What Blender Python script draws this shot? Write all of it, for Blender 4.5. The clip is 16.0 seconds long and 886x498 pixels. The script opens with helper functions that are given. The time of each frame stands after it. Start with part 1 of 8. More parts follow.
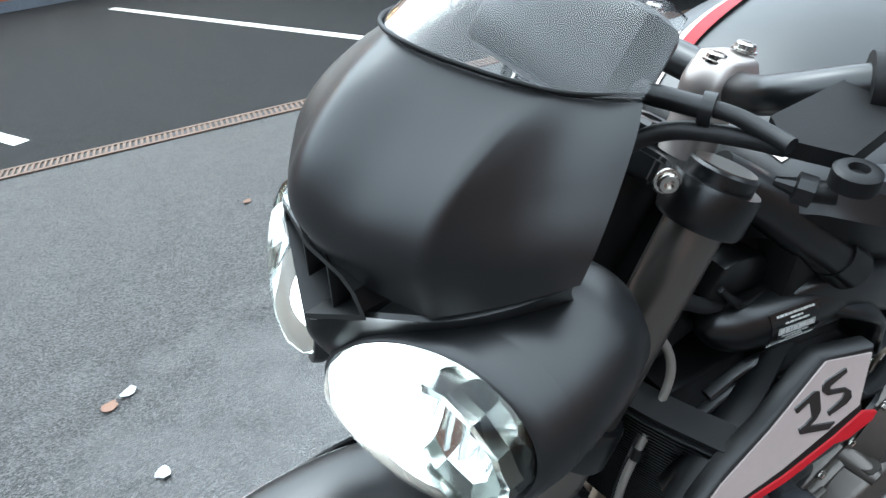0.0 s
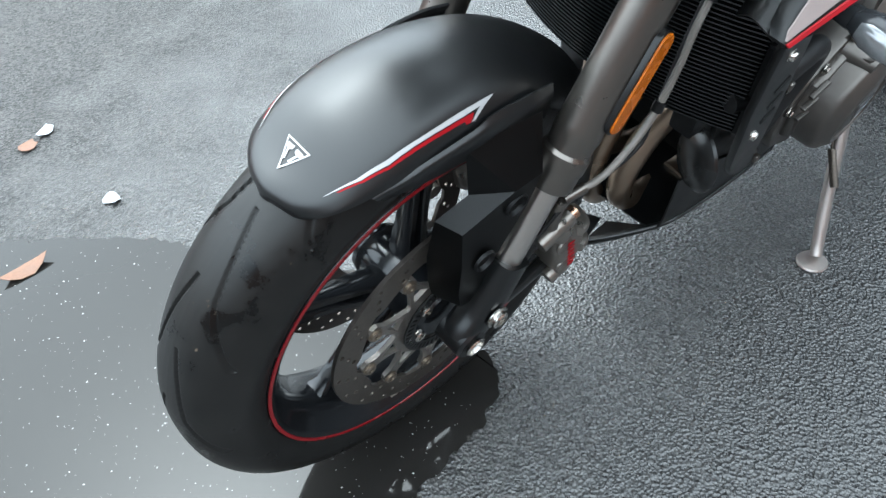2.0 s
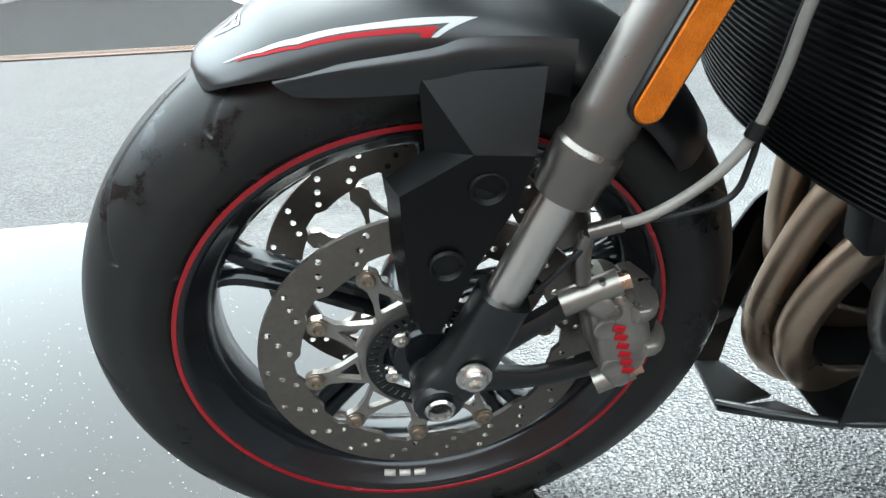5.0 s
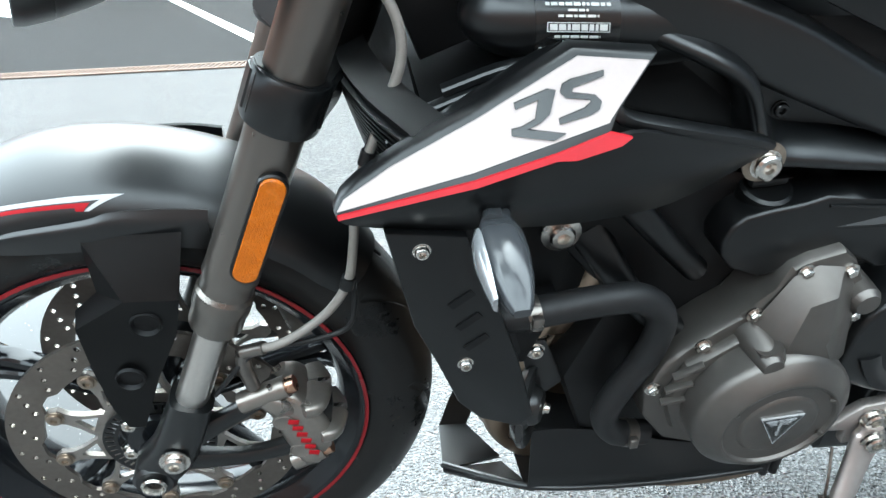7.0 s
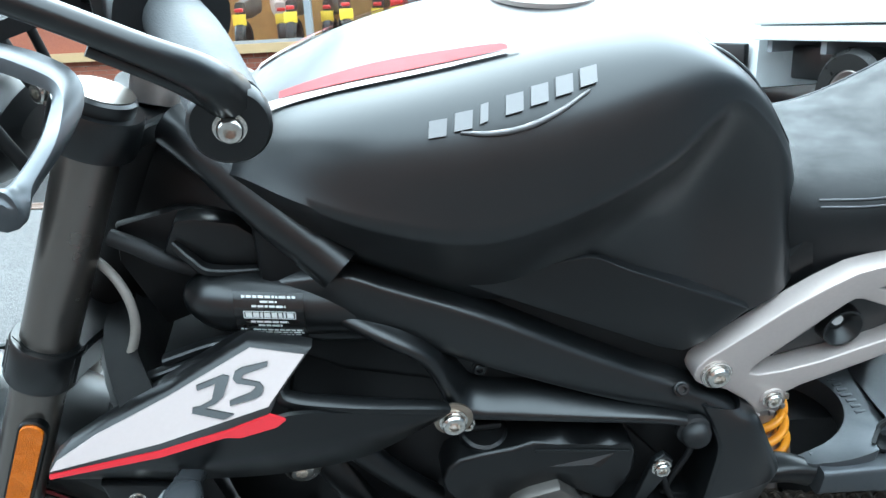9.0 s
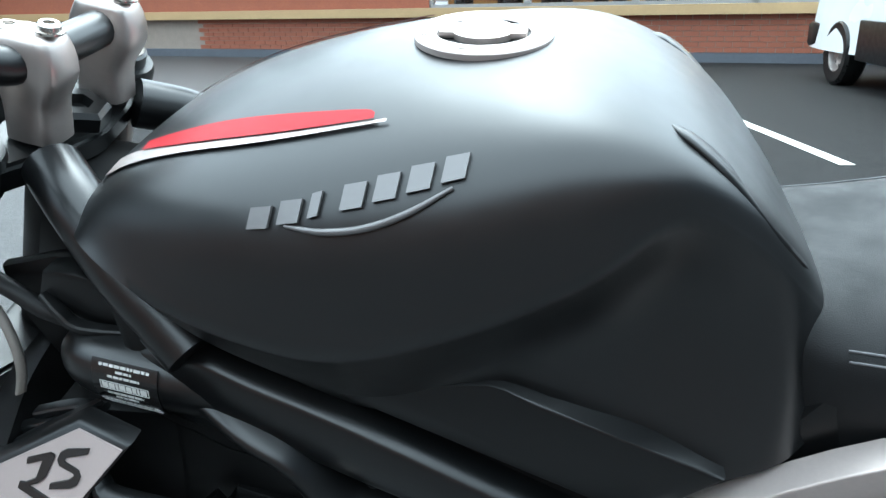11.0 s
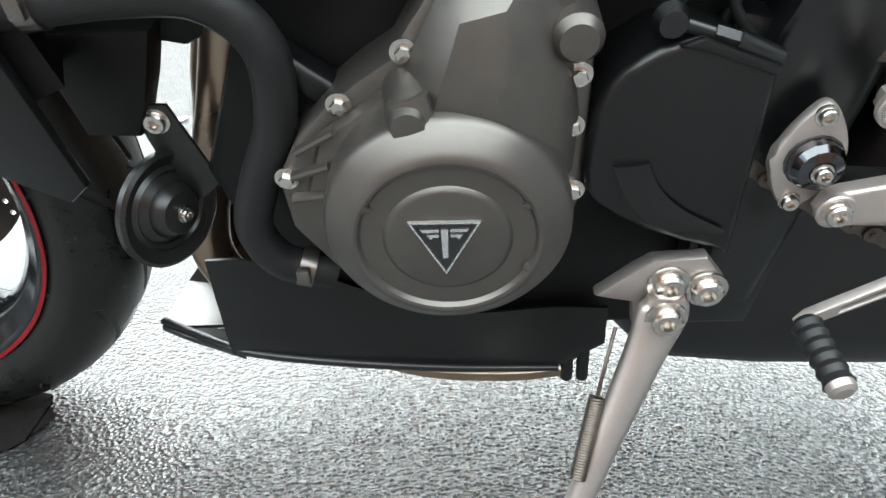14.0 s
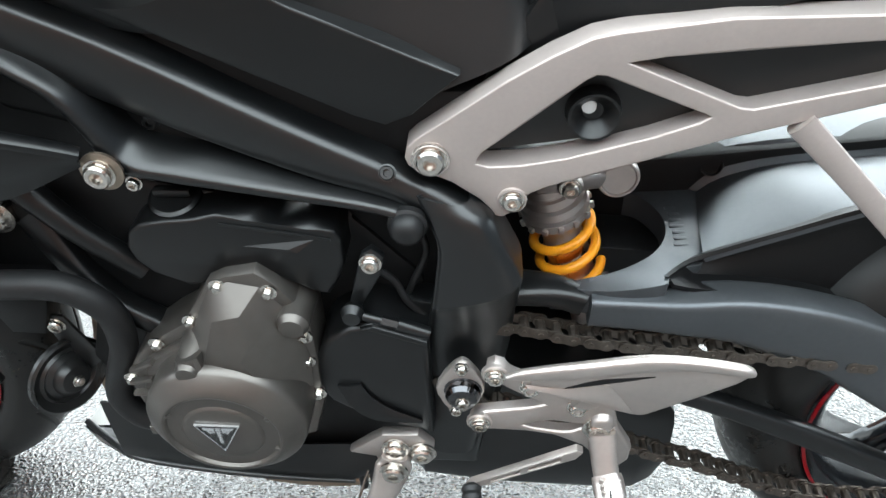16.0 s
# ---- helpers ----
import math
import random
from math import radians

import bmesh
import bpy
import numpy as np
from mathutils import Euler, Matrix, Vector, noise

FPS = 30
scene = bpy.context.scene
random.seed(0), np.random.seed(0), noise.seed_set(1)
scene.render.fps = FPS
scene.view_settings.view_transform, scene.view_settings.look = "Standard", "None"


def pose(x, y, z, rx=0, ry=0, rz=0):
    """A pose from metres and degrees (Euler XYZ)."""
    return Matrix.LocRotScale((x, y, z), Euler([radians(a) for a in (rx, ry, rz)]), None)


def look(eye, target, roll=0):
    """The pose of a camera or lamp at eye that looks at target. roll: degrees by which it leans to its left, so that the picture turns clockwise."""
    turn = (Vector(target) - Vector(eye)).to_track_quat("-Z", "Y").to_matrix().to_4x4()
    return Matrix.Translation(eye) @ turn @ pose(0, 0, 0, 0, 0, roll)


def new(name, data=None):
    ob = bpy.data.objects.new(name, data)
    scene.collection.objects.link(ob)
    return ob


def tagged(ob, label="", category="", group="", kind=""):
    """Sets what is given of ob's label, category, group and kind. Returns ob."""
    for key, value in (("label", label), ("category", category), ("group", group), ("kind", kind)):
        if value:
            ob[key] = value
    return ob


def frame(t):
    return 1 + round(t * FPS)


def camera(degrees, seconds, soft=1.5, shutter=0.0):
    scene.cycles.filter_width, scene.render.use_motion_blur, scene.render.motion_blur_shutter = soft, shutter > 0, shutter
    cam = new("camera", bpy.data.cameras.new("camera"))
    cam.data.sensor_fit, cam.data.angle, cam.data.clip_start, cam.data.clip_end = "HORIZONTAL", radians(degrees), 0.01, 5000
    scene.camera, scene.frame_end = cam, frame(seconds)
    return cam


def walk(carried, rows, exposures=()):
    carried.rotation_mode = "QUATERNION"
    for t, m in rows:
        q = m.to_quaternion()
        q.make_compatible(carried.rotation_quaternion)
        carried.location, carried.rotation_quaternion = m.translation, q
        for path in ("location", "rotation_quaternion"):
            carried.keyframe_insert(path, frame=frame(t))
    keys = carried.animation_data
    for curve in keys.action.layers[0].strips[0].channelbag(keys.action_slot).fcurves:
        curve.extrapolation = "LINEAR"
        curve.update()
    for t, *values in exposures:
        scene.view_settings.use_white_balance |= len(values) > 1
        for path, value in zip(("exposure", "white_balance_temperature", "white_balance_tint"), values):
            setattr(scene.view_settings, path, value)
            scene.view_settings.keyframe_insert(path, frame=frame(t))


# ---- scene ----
cam = camera(62.2, 16.0, soft=1.5)
PATH = [
    (0, (-0.112, -0.579, 1.147), (0.721, 0.969, 0.194), -8.7),
    (0.5, (-0.232, -0.588, 1.146), (0.847, 0.874, 0.309), -7.5),
    (1, (-0.334, -0.575, 1.103), (0.881, 0.777, 0.268), -6.4),
    (1.5, (-0.36, -0.561, 1.006), (0.707, 0.68, -0.144), -6.2),
    (2, (-0.34, -0.537, 0.966), (0.522, 0.589, -0.445), -7.1),
    (2.5, (-0.28, -0.498, 0.875), (0.456, 0.678, -0.565), -6.7),
    (3, (-0.182, -0.46, 0.778), (0.347, 0.874, -0.615), -6.7),
    (3.2, (-0.163, -0.463, 0.763), (0.267, 0.941, -0.595), -7.0),
    (5.3, (-0.013, -0.664, 0.672), (0.183, 1.141, -0.168), -4.3),
    (5.5, (0.015, -0.672, 0.693), (0.2, 1.121, -0.173), -4.4),
    (6, (0.071, -0.719, 0.73), (0.256, 1.051, -0.183), -4.3),
    (6.5, (0.151, -0.756, 0.79), (0.367, 1.001, -0.14), -4.2),
    (7, (0.239, -0.761, 0.817), (0.466, 1.024, -0.056), -3.8),
    (7.5, (0.296, -0.754, 0.84), (0.527, 1.076, 0.068), -3.7),
    (8, (0.352, -0.758, 0.869), (0.595, 1.099, 0.168), -3.4),
    (8.5, (0.409, -0.783, 0.916), (0.641, 1.106, 0.301), -3.3),
    (9, (0.492, -0.842, 0.952), (0.697, 1.059, 0.365), -3.1),
    (9.2, (0.531, -0.863, 0.979), (0.725, 1.043, 0.403), -2.9),
    (11.3, (0.735, -0.68, 0.999), (0.344, 1.152, 0.296), -1.9),
    (11.5, (0.71, -0.695, 0.975), (0.311, 1.112, 0.216), -2.4),
    (12, (0.641, -0.741, 0.882), (0.246, 1.005, -0.009), -3.3),
    (12.5, (0.6, -0.758, 0.812), (0.265, 0.931, -0.206), -3.6),
    (13, (0.59, -0.74, 0.756), (0.339, 0.932, -0.313), -3.6),
    (13.5, (0.613, -0.701, 0.605), (0.457, 1.015, -0.412), -3.1),
    (14, (0.62, -0.665, 0.541), (0.559, 1.125, -0.348), -2.4),
    (14.5, (0.657, -0.679, 0.56), (0.653, 1.127, -0.299), -1.7),
    (15, (0.729, -0.714, 0.645), (0.705, 1.075, -0.249), -0.9),
    (15.5, (0.795, -0.757, 0.726), (0.712, 1.008, -0.211), -0.8),
    (16, (0.861, -0.789, 0.824), (0.736, 0.98, -0.1), -1.1),
]
walk(cam, [(t, look(eye, target, roll)) for t, eye, target, roll in PATH], [(0.0, 2.05, 5550, -1), (1.2, 2.0, 5550, -1), (3.0, 2.75, 5850, -2), (6.0, 2.85, 5800, -4), (8.0, 3.2, 5500, -5), (8.6, 3.15, 5400, -6), (9.0, 2.9, 5300, -7), (11.2, 2.3, 5450, -5), (11.5, 2.4, 5500, -5), (11.9, 2.9, 5700, -4), (12.3, 3.05, 5850, -3), (13.5, 3.15, 6100, -2), (16.0, 3.08, 6000, -1)])

# ---- light: bright overcast sky ----
world = bpy.data.worlds.new("overcast")
scene.world = world
world.use_nodes = True
wn = world.node_tree
sky = wn.nodes.new("ShaderNodeTexSky")
sky.sky_type, sky.sun_disc = "NISHITA", False
sky.sun_elevation, sky.sun_rotation = radians(63), radians(0)
sky.dust_density, sky.ozone_density, sky.air_density = 4.0, 1.0, 1.0
grey = wn.nodes.new("ShaderNodeHueSaturation")
grey.inputs["Saturation"].default_value = 0.30
wn.links.new(sky.outputs[0], grey.inputs["Color"])
wn.links.new(grey.outputs[0], wn.nodes["Background"].inputs[0])
wn.nodes["Background"].inputs[1].default_value = 0.10
sun = new("sun", bpy.data.lights.new("sun", "SUN"))
sun.data.energy, sun.data.angle, sun.data.color = 1.55, radians(138), (1.0, 0.985, 0.97)
sun.matrix_world = look((0.3, 0.7, 6.0), (0.3, 0, 0))


# ---- materials ----
def mat(name, base, rough=0.5, metal=0.0, noise_amt=0.12, noise_scale=30, bump=0.0, bump_scale=300, spec=0.5, base2=None, stain=0.0, coat=0.0, rough_var=0.1):
    m = bpy.data.materials.new(name)
    m.use_nodes = True
    nt = m.node_tree
    b = nt.nodes["Principled BSDF"]
    b.inputs["Metallic"].default_value = metal
    b.inputs["Specular IOR Level"].default_value = spec
    b.inputs["Coat Weight"].default_value = coat
    tc = nt.nodes.new("ShaderNodeTexCoord")
    n1 = nt.nodes.new("ShaderNodeTexNoise")
    n1.inputs["Scale"].default_value, n1.inputs["Detail"].default_value = noise_scale, 6
    n2 = nt.nodes.new("ShaderNodeTexNoise")
    n2.inputs["Scale"].default_value, n2.inputs["Detail"].default_value = noise_scale / 7, 3
    nt.links.new(tc.outputs["Object"], n1.inputs["Vector"])
    nt.links.new(tc.outputs["Object"], n2.inputs["Vector"])
    mx = nt.nodes.new("ShaderNodeMix")
    mx.data_type = "RGBA"
    c2 = base2 or tuple(min(1, c * (1 + noise_amt * 2.5) + 0.002) for c in base)
    mx.inputs["A"].default_value = (*[c * (1 - noise_amt) for c in base], 1)
    mx.inputs["B"].default_value = (*c2, 1)
    av = nt.nodes.new("ShaderNodeMath")
    av.operation = "MULTIPLY"
    nt.links.new(n1.outputs["Fac"], av.inputs[0])
    nt.links.new(n2.outputs["Fac"], av.inputs[1])
    nt.links.new(av.outputs[0], mx.inputs["Factor"])
    nt.links.new(mx.outputs["Result"], b.inputs["Base Color"])
    rr = nt.nodes.new("ShaderNodeMapRange")
    rr.inputs["From Min"].default_value, rr.inputs["From Max"].default_value = 0.3, 0.7
    rr.inputs["To Min"].default_value, rr.inputs["To Max"].default_value = max(0.02, rough - rough_var), min(1, rough + rough_var)
    nt.links.new(n2.outputs["Fac"], rr.inputs["Value"])
    nt.links.new(rr.outputs[0], b.inputs["Roughness"])
    if bump:
        n3 = nt.nodes.new("ShaderNodeTexNoise")
        n3.inputs["Scale"].default_value, n3.inputs["Detail"].default_value = bump_scale, 4
        nt.links.new(tc.outputs["Object"], n3.inputs["Vector"])
        bp = nt.nodes.new("ShaderNodeBump")
        bp.inputs["Strength"].default_value, bp.inputs["Distance"].default_value = bump, 0.001
        nt.links.new(n3.outputs["Fac"], bp.inputs["Height"])
        nt.links.new(bp.outputs[0], b.inputs["Normal"])
    return m


def glass(name, tint=(1, 1, 1), rough=0.02):
    m = bpy.data.materials.new(name)
    m.use_nodes = True
    b = m.node_tree.nodes["Principled BSDF"]
    b.inputs["Base Color"].default_value = (*tint, 1)
    b.inputs["Transmission Weight"].default_value = 1
    b.inputs["Roughness"].default_value = rough
    b.inputs["IOR"].default_value = 1.45
    return m


def glow(name, colour, strength):
    m = bpy.data.materials.new(name)
    m.use_nodes = True
    b = m.node_tree.nodes["Principled BSDF"]
    b.inputs["Base Color"].default_value = (*colour, 1)
    b.inputs["Emission Color"].default_value = (*colour, 1)
    b.inputs["Emission Strength"].default_value = strength
    return m


def tyre_rubber(name):
    """Black rubber, dry and dusty with wet glossy patches and flecks of dried mud."""
    m = mat(name, (0.006, 0.006, 0.0063), 0.42, 0, 0.3, 28, 0.10, 900, spec=0.35, base2=(0.022, 0.021, 0.019), rough_var=0.08)
    nt = m.node_tree
    b = nt.nodes["Principled BSDF"]
    tc = nt.nodes.new("ShaderNodeTexCoord")

    def patches(scale, lo, hi):
        n = nt.nodes.new("ShaderNodeTexNoise")
        n.inputs["Scale"].default_value, n.inputs["Detail"].default_value, n.inputs["Roughness"].default_value = scale, 8, 0.7
        nt.links.new(tc.outputs["Object"], n.inputs["Vector"])
        r = nt.nodes.new("ShaderNodeMapRange")
        r.inputs["From Min"].default_value, r.inputs["From Max"].default_value = lo, hi
        nt.links.new(n.outputs["Fac"], r.inputs["Value"])
        return r.outputs[0]

    def blend(kind, factor, old, value):
        mx = nt.nodes.new("ShaderNodeMix")
        mx.data_type = kind
        i = {"RGBA": (6, 7, 2), "FLOAT": (2, 3, 0)}[kind]
        nt.links.new(factor, mx.inputs[0])
        nt.links.new(old, mx.inputs[i[0]])
        mx.inputs[i[1]].default_value = value
        return mx.outputs[i[2]]

    wet, mud = patches(13, 0.54, 0.60), patches(70, 0.66, 0.72)
    colour = blend("RGBA", wet, b.inputs["Base Color"].links[0].from_socket, (0.003, 0.003, 0.003, 1))
    colour = blend("RGBA", mud, colour, (0.10, 0.075, 0.05, 1))
    rough = blend("FLOAT", wet, b.inputs["Roughness"].links[0].from_socket, 0.22)
    rough = blend("FLOAT", mud, rough, 0.8)
    nt.links.new(colour, b.inputs["Base Color"])
    nt.links.new(rough, b.inputs["Roughness"])
    return m


M_BLACK = mat("matt_black_paint", (0.0032, 0.0036, 0.0041), 0.37, 0.0, 0.1, 400, 0.02, 1500, spec=0.66, rough_var=0.02)
M_PLASTIC = mat("black_plastic", (0.0026, 0.0028, 0.0031), 0.34, 0, 0.15, 120, 0.03, 900, spec=0.45, rough_var=0.05)
M_FRAME = mat("satin_black_frame", (0.0030, 0.0034, 0.0038), 0.31, 0, 0.1, 200, 0.0, 900, spec=0.60, rough_var=0.03)
# black engine parts; also the painted shade in the swingarm's hollow
M_DARK = mat("black_parts_and_shade", (0.002, 0.002, 0.0023), 0.5, 0, 0.2, 90, 0.1, 700, spec=0.3)
M_RUBBER = tyre_rubber("tyre_rubber")
M_HOSE = mat("hose_rubber", (0.009, 0.009, 0.0095), 0.5, 0, 0.2, 150, 0.15, 1200, spec=0.35)
M_ENGINE = mat("bronze_grey_casting", (0.120, 0.110, 0.101), 0.38, 0.80, 0.12, 80, 0.12, 1400, rough_var=0.06)
M_SILVER = mat("brushed_aluminium", (0.47, 0.425, 0.40), 0.40, 0.85, 0.08, 150, 0.05, 1200, rough_var=0.06)
M_PAINTSILVER = mat("silver_lacquer", (0.44, 0.385, 0.36), 0.44, 0.55, 0.06, 300, 0.03, 2000, rough_var=0.04)
M_STEEL = mat("bolt_steel", (0.60, 0.57, 0.53), 0.22, 1.0, 0.15, 400, rough_var=0.08)
M_CHROME = mat("chrome", (0.75, 0.75, 0.76), 0.08, 1.0, 0.05, 300, rough_var=0.03)
M_DISC = mat("disc_steel", (0.17, 0.15, 0.132), 0.34, 0.9, 0.2, 200, 0.05, 900, rough_var=0.06)
M_FORK = mat("fork_anodised", (0.185, 0.168, 0.152), 0.28, 0.9, 0.01, 200, rough_var=0.008)
M_FORKIN = mat("fork_inner_tube", (0.62, 0.585, 0.55), 0.30, 1.0, 0.06, 200, rough_var=0.04)
M_EXHAUST = mat("heat_stained_steel", (0.42, 0.32, 0.235), 0.34, 0.9, 0.25, 40, 0.04, 700, base2=(0.45, 0.35, 0.27), rough_var=0.1)
M_ORANGE = mat("amber_reflector", (0.50, 0.125, 0.003), 0.25, 0, 0.35, 500, 0.6, 700, spec=0.3)
M_RED = mat("red_decal", (0.30, 0.004, 0.010), 0.45, 0, 0.05, 300, spec=0.2, rough_var=0.03)
M_WHITE = mat("pearl_white_decal", (0.315, 0.262, 0.248), 0.36, 0.15, 0.04, 300, rough_var=0.03)
M_WHITELINE = mat("white_decal", (0.46, 0.46, 0.46), 0.35, 0, 0.04, 300)
M_YELLOW = mat("yellow_spring_paint", (0.85, 0.33, 0.012), 0.3, 0, 0.06, 200, rough_var=0.05)
M_SWING = mat("graphite_swingarm", (0.085, 0.09, 0.097), 0.42, 0.7, 0.08, 200, 0.03, 1200, rough_var=0.03)
M_CHAIN = mat("chain_steel", (0.13, 0.11, 0.095), 0.38, 0.9, 0.4, 200, rough_var=0.1)
M_RIM = mat("rim_black", (0.010, 0.011, 0.013), 0.15, 0.2, 0.1, 150, rough_var=0.05)
M_GUN = mat("caliper_grey", (0.25, 0.228, 0.205), 0.34, 0.8, 0.1, 200, 0.06, 900)
M_COPPER = mat("copper_bolt", (0.62, 0.40, 0.28), 0.3, 1.0, 0.15, 300)
M_SEAT = mat("seat_vinyl", (0.006, 0.0064, 0.007), 0.58, 0, 0.1, 200, 0.3, 1300, spec=0.25)
M_PIVOT = mat("black_chrome", (0.10, 0.10, 0.105), 0.12, 1.0, 0.1, 300, rough_var=0.03)
M_GREYHOSE = mat("braided_hose", (0.23, 0.21, 0.19), 0.45, 0.2, 0.1, 300, 0.3, 1500)
M_GRIP = mat("grey_grip_rubber", (0.045, 0.047, 0.05), 0.6, 0, 0.1, 200, 0.3, 900)
M_SMOKE = mat("clear_signal_lens", (0.30, 0.31, 0.32), 0.14, 0.55, 0.2, 300, 0.2, 250, rough_var=0.03)
M_MARK = mat("maker_mark_silver", (0.15, 0.145, 0.145), 0.38, 0.5, 0.05, 300, rough_var=0.03)
M_STRIPE = mat("dark_red_stripe", (0.22, 0.003, 0.008), 0.3)
M_GLOSS = mat("gloss_grey_plastic", (0.03, 0.032, 0.035), 0.18, 0, 0.1, 100, rough_var=0.04)
M_STITCH = mat("grey_thread", (0.09, 0.09, 0.095), 0.7)
M_LENS = glass("clear_lens")
M_TINT = glass("smoked_screen", (0.82, 0.82, 0.82))
M_LAMP = glow("lamp_glow", (1.0, 0.99, 0.97), 1.6)
# weak emission for the halo ring that softens the lamp's edge
M_HALO = glow("lamp_halo_glow", (0.95, 1.0, 0.98), 0.35)
M_REFLECTOR = mat("lamp_reflector", (0.55, 0.57, 0.55), 0.12, 1.0, 0.03, 100, rough_var=0.05)
M_RIVET = mat("disc_rivet", (0.30, 0.25, 0.20), 0.35, 0.9, 0.3, 300)
M_CARRIER = mat("disc_carrier_alloy", (0.30, 0.275, 0.25), 0.36, 0.85, 0.2, 150)
M_LABEL = mat("black_label", (0.012, 0.012, 0.012), 0.25)
M_PRINT = mat("label_print", (0.6, 0.6, 0.58), 0.4)


# ---- mesh helpers ----
def V(*a):
    return Vector(a)


def attach(ob, parent):
    """Child of a thing or of its part, never deeper than thing, part, sub-part."""
    while parent.parent is not None and parent.parent.parent is not None:
        ob.matrix_basis = parent.matrix_basis @ ob.matrix_basis
        parent = parent.parent
    ob.parent = parent


def finish(bm, name, material, parent=None, label="", angle=35, m=None):
    bmesh.ops.recalc_face_normals(bm, faces=bm.faces)
    lim = radians(angle)
    for f in bm.faces:
        f.smooth = True
    for e in bm.edges:
        if len(e.link_faces) == 2 and e.calc_face_angle(0) > lim:
            e.smooth = False
    me = bpy.data.meshes.new(name)
    bm.to_mesh(me)
    bm.free()
    me.materials.append(material)
    ob = new(name, me)
    if m is not None:
        ob.matrix_basis = m
    if parent is not None:
        attach(ob, parent)
    if label:
        ob["label"] = label
    return ob


def part(name, bm, material, parent, label="", angle=35, m=None):
    return finish(bm, name, material, parent, label, angle, m)


def share(name, me, parent, m, label=""):
    ob = new(name, me)
    ob.matrix_basis = m
    attach(ob, parent)
    if label:
        ob["label"] = label
    return ob


def cr(p0, p1, p2, p3, t):
    return 0.5 * ((2 * p1) + (p2 - p0) * t + (2 * p0 - 5 * p1 + 4 * p2 - p3) * t * t + (3 * p1 - p0 - 3 * p2 + p3) * t ** 3)


def spline(pts, n):
    """Catmull-Rom through points of any dimension, n steps a span."""
    p = [np.array(q, float) for q in pts]
    p = [2 * p[0] - p[1]] + p + [2 * p[-1] - p[-2]]
    out = []
    for i in range(1, len(p) - 2):
        for k in range(n):
            out.append(cr(p[i - 1], p[i], p[i + 1], p[i + 2], k / n))
    out.append(p[-2])
    return out


def loft(bm, rings, closed=True, cap=True):
    rows = [[bm.verts.new(Vector([float(c) for c in q])) for q in r] for r in rings]
    n = len(rows[0])
    for a, b in zip(rows, rows[1:]):
        for i in range(n if closed else n - 1):
            j = (i + 1) % n
            bm.faces.new((a[i], a[j], b[j], b[i]))
    if cap and closed:
        bm.faces.new(rows[0])
        bm.faces.new(rows[-1])
    return rows


def tube(bm, pts, r, seg=12, steps=8, cap=True):
    """A round tube along a smooth line; r a number or one for each point."""
    pts = [tuple(float(c) for c in p) for p in pts]
    rr = [r] * len(pts) if isinstance(r, (int, float)) else list(r)
    line = spline([(*p, q) for p, q in zip(pts, rr)], steps) if len(pts) > 2 else [np.array((*p, q), float) for p, q in zip(pts, rr)]
    P = [Vector([float(c) for c in q[:3]]) for q in line]
    line = [[float(c) for c in q] for q in line]
    rings, side = [], None
    for i, p in enumerate(P):
        d = (P[min(i + 1, len(P) - 1)] - P[max(i - 1, 0)]).normalized()
        if side is None:
            side = d.orthogonal().normalized()
        side = (side - side.dot(d) * d).normalized()
        up = d.cross(side)
        rings.append([p + line[i][3] * (math.cos(2 * math.pi * k / seg) * side + math.sin(2 * math.pi * k / seg) * up) for k in range(seg)])
    return loft(bm, rings, True, cap)


def strap(bm, pts, steps=6, seg=16, power=0.6):
    """A bar along x, y, z with half height and half depth at each point; rounded-box section, its depth along y."""
    line = [np.array([float(c) for c in q]) for q in spline(pts, steps)]
    rings = []
    for i, q in enumerate(line):
        a, b = line[max(i - 1, 0)], line[min(i + 1, len(line) - 1)]
        d = Vector([float(c) for c in b[:3] - a[:3]]).normalized()
        y = Vector((0, 1, 0))
        u = d.cross(y).normalized()
        w = u.cross(d).normalized()
        ring = []
        for k in range(seg):
            c, s = math.cos(2 * math.pi * k / seg), math.sin(2 * math.pi * k / seg)
            ring.append(Vector([float(c) for c in q[:3]]) + u * float(q[3]) * math.copysign(abs(c) ** power, c) + w * float(q[4]) * math.copysign(abs(s) ** power, s))
        rings.append(ring)
    return loft(bm, rings)


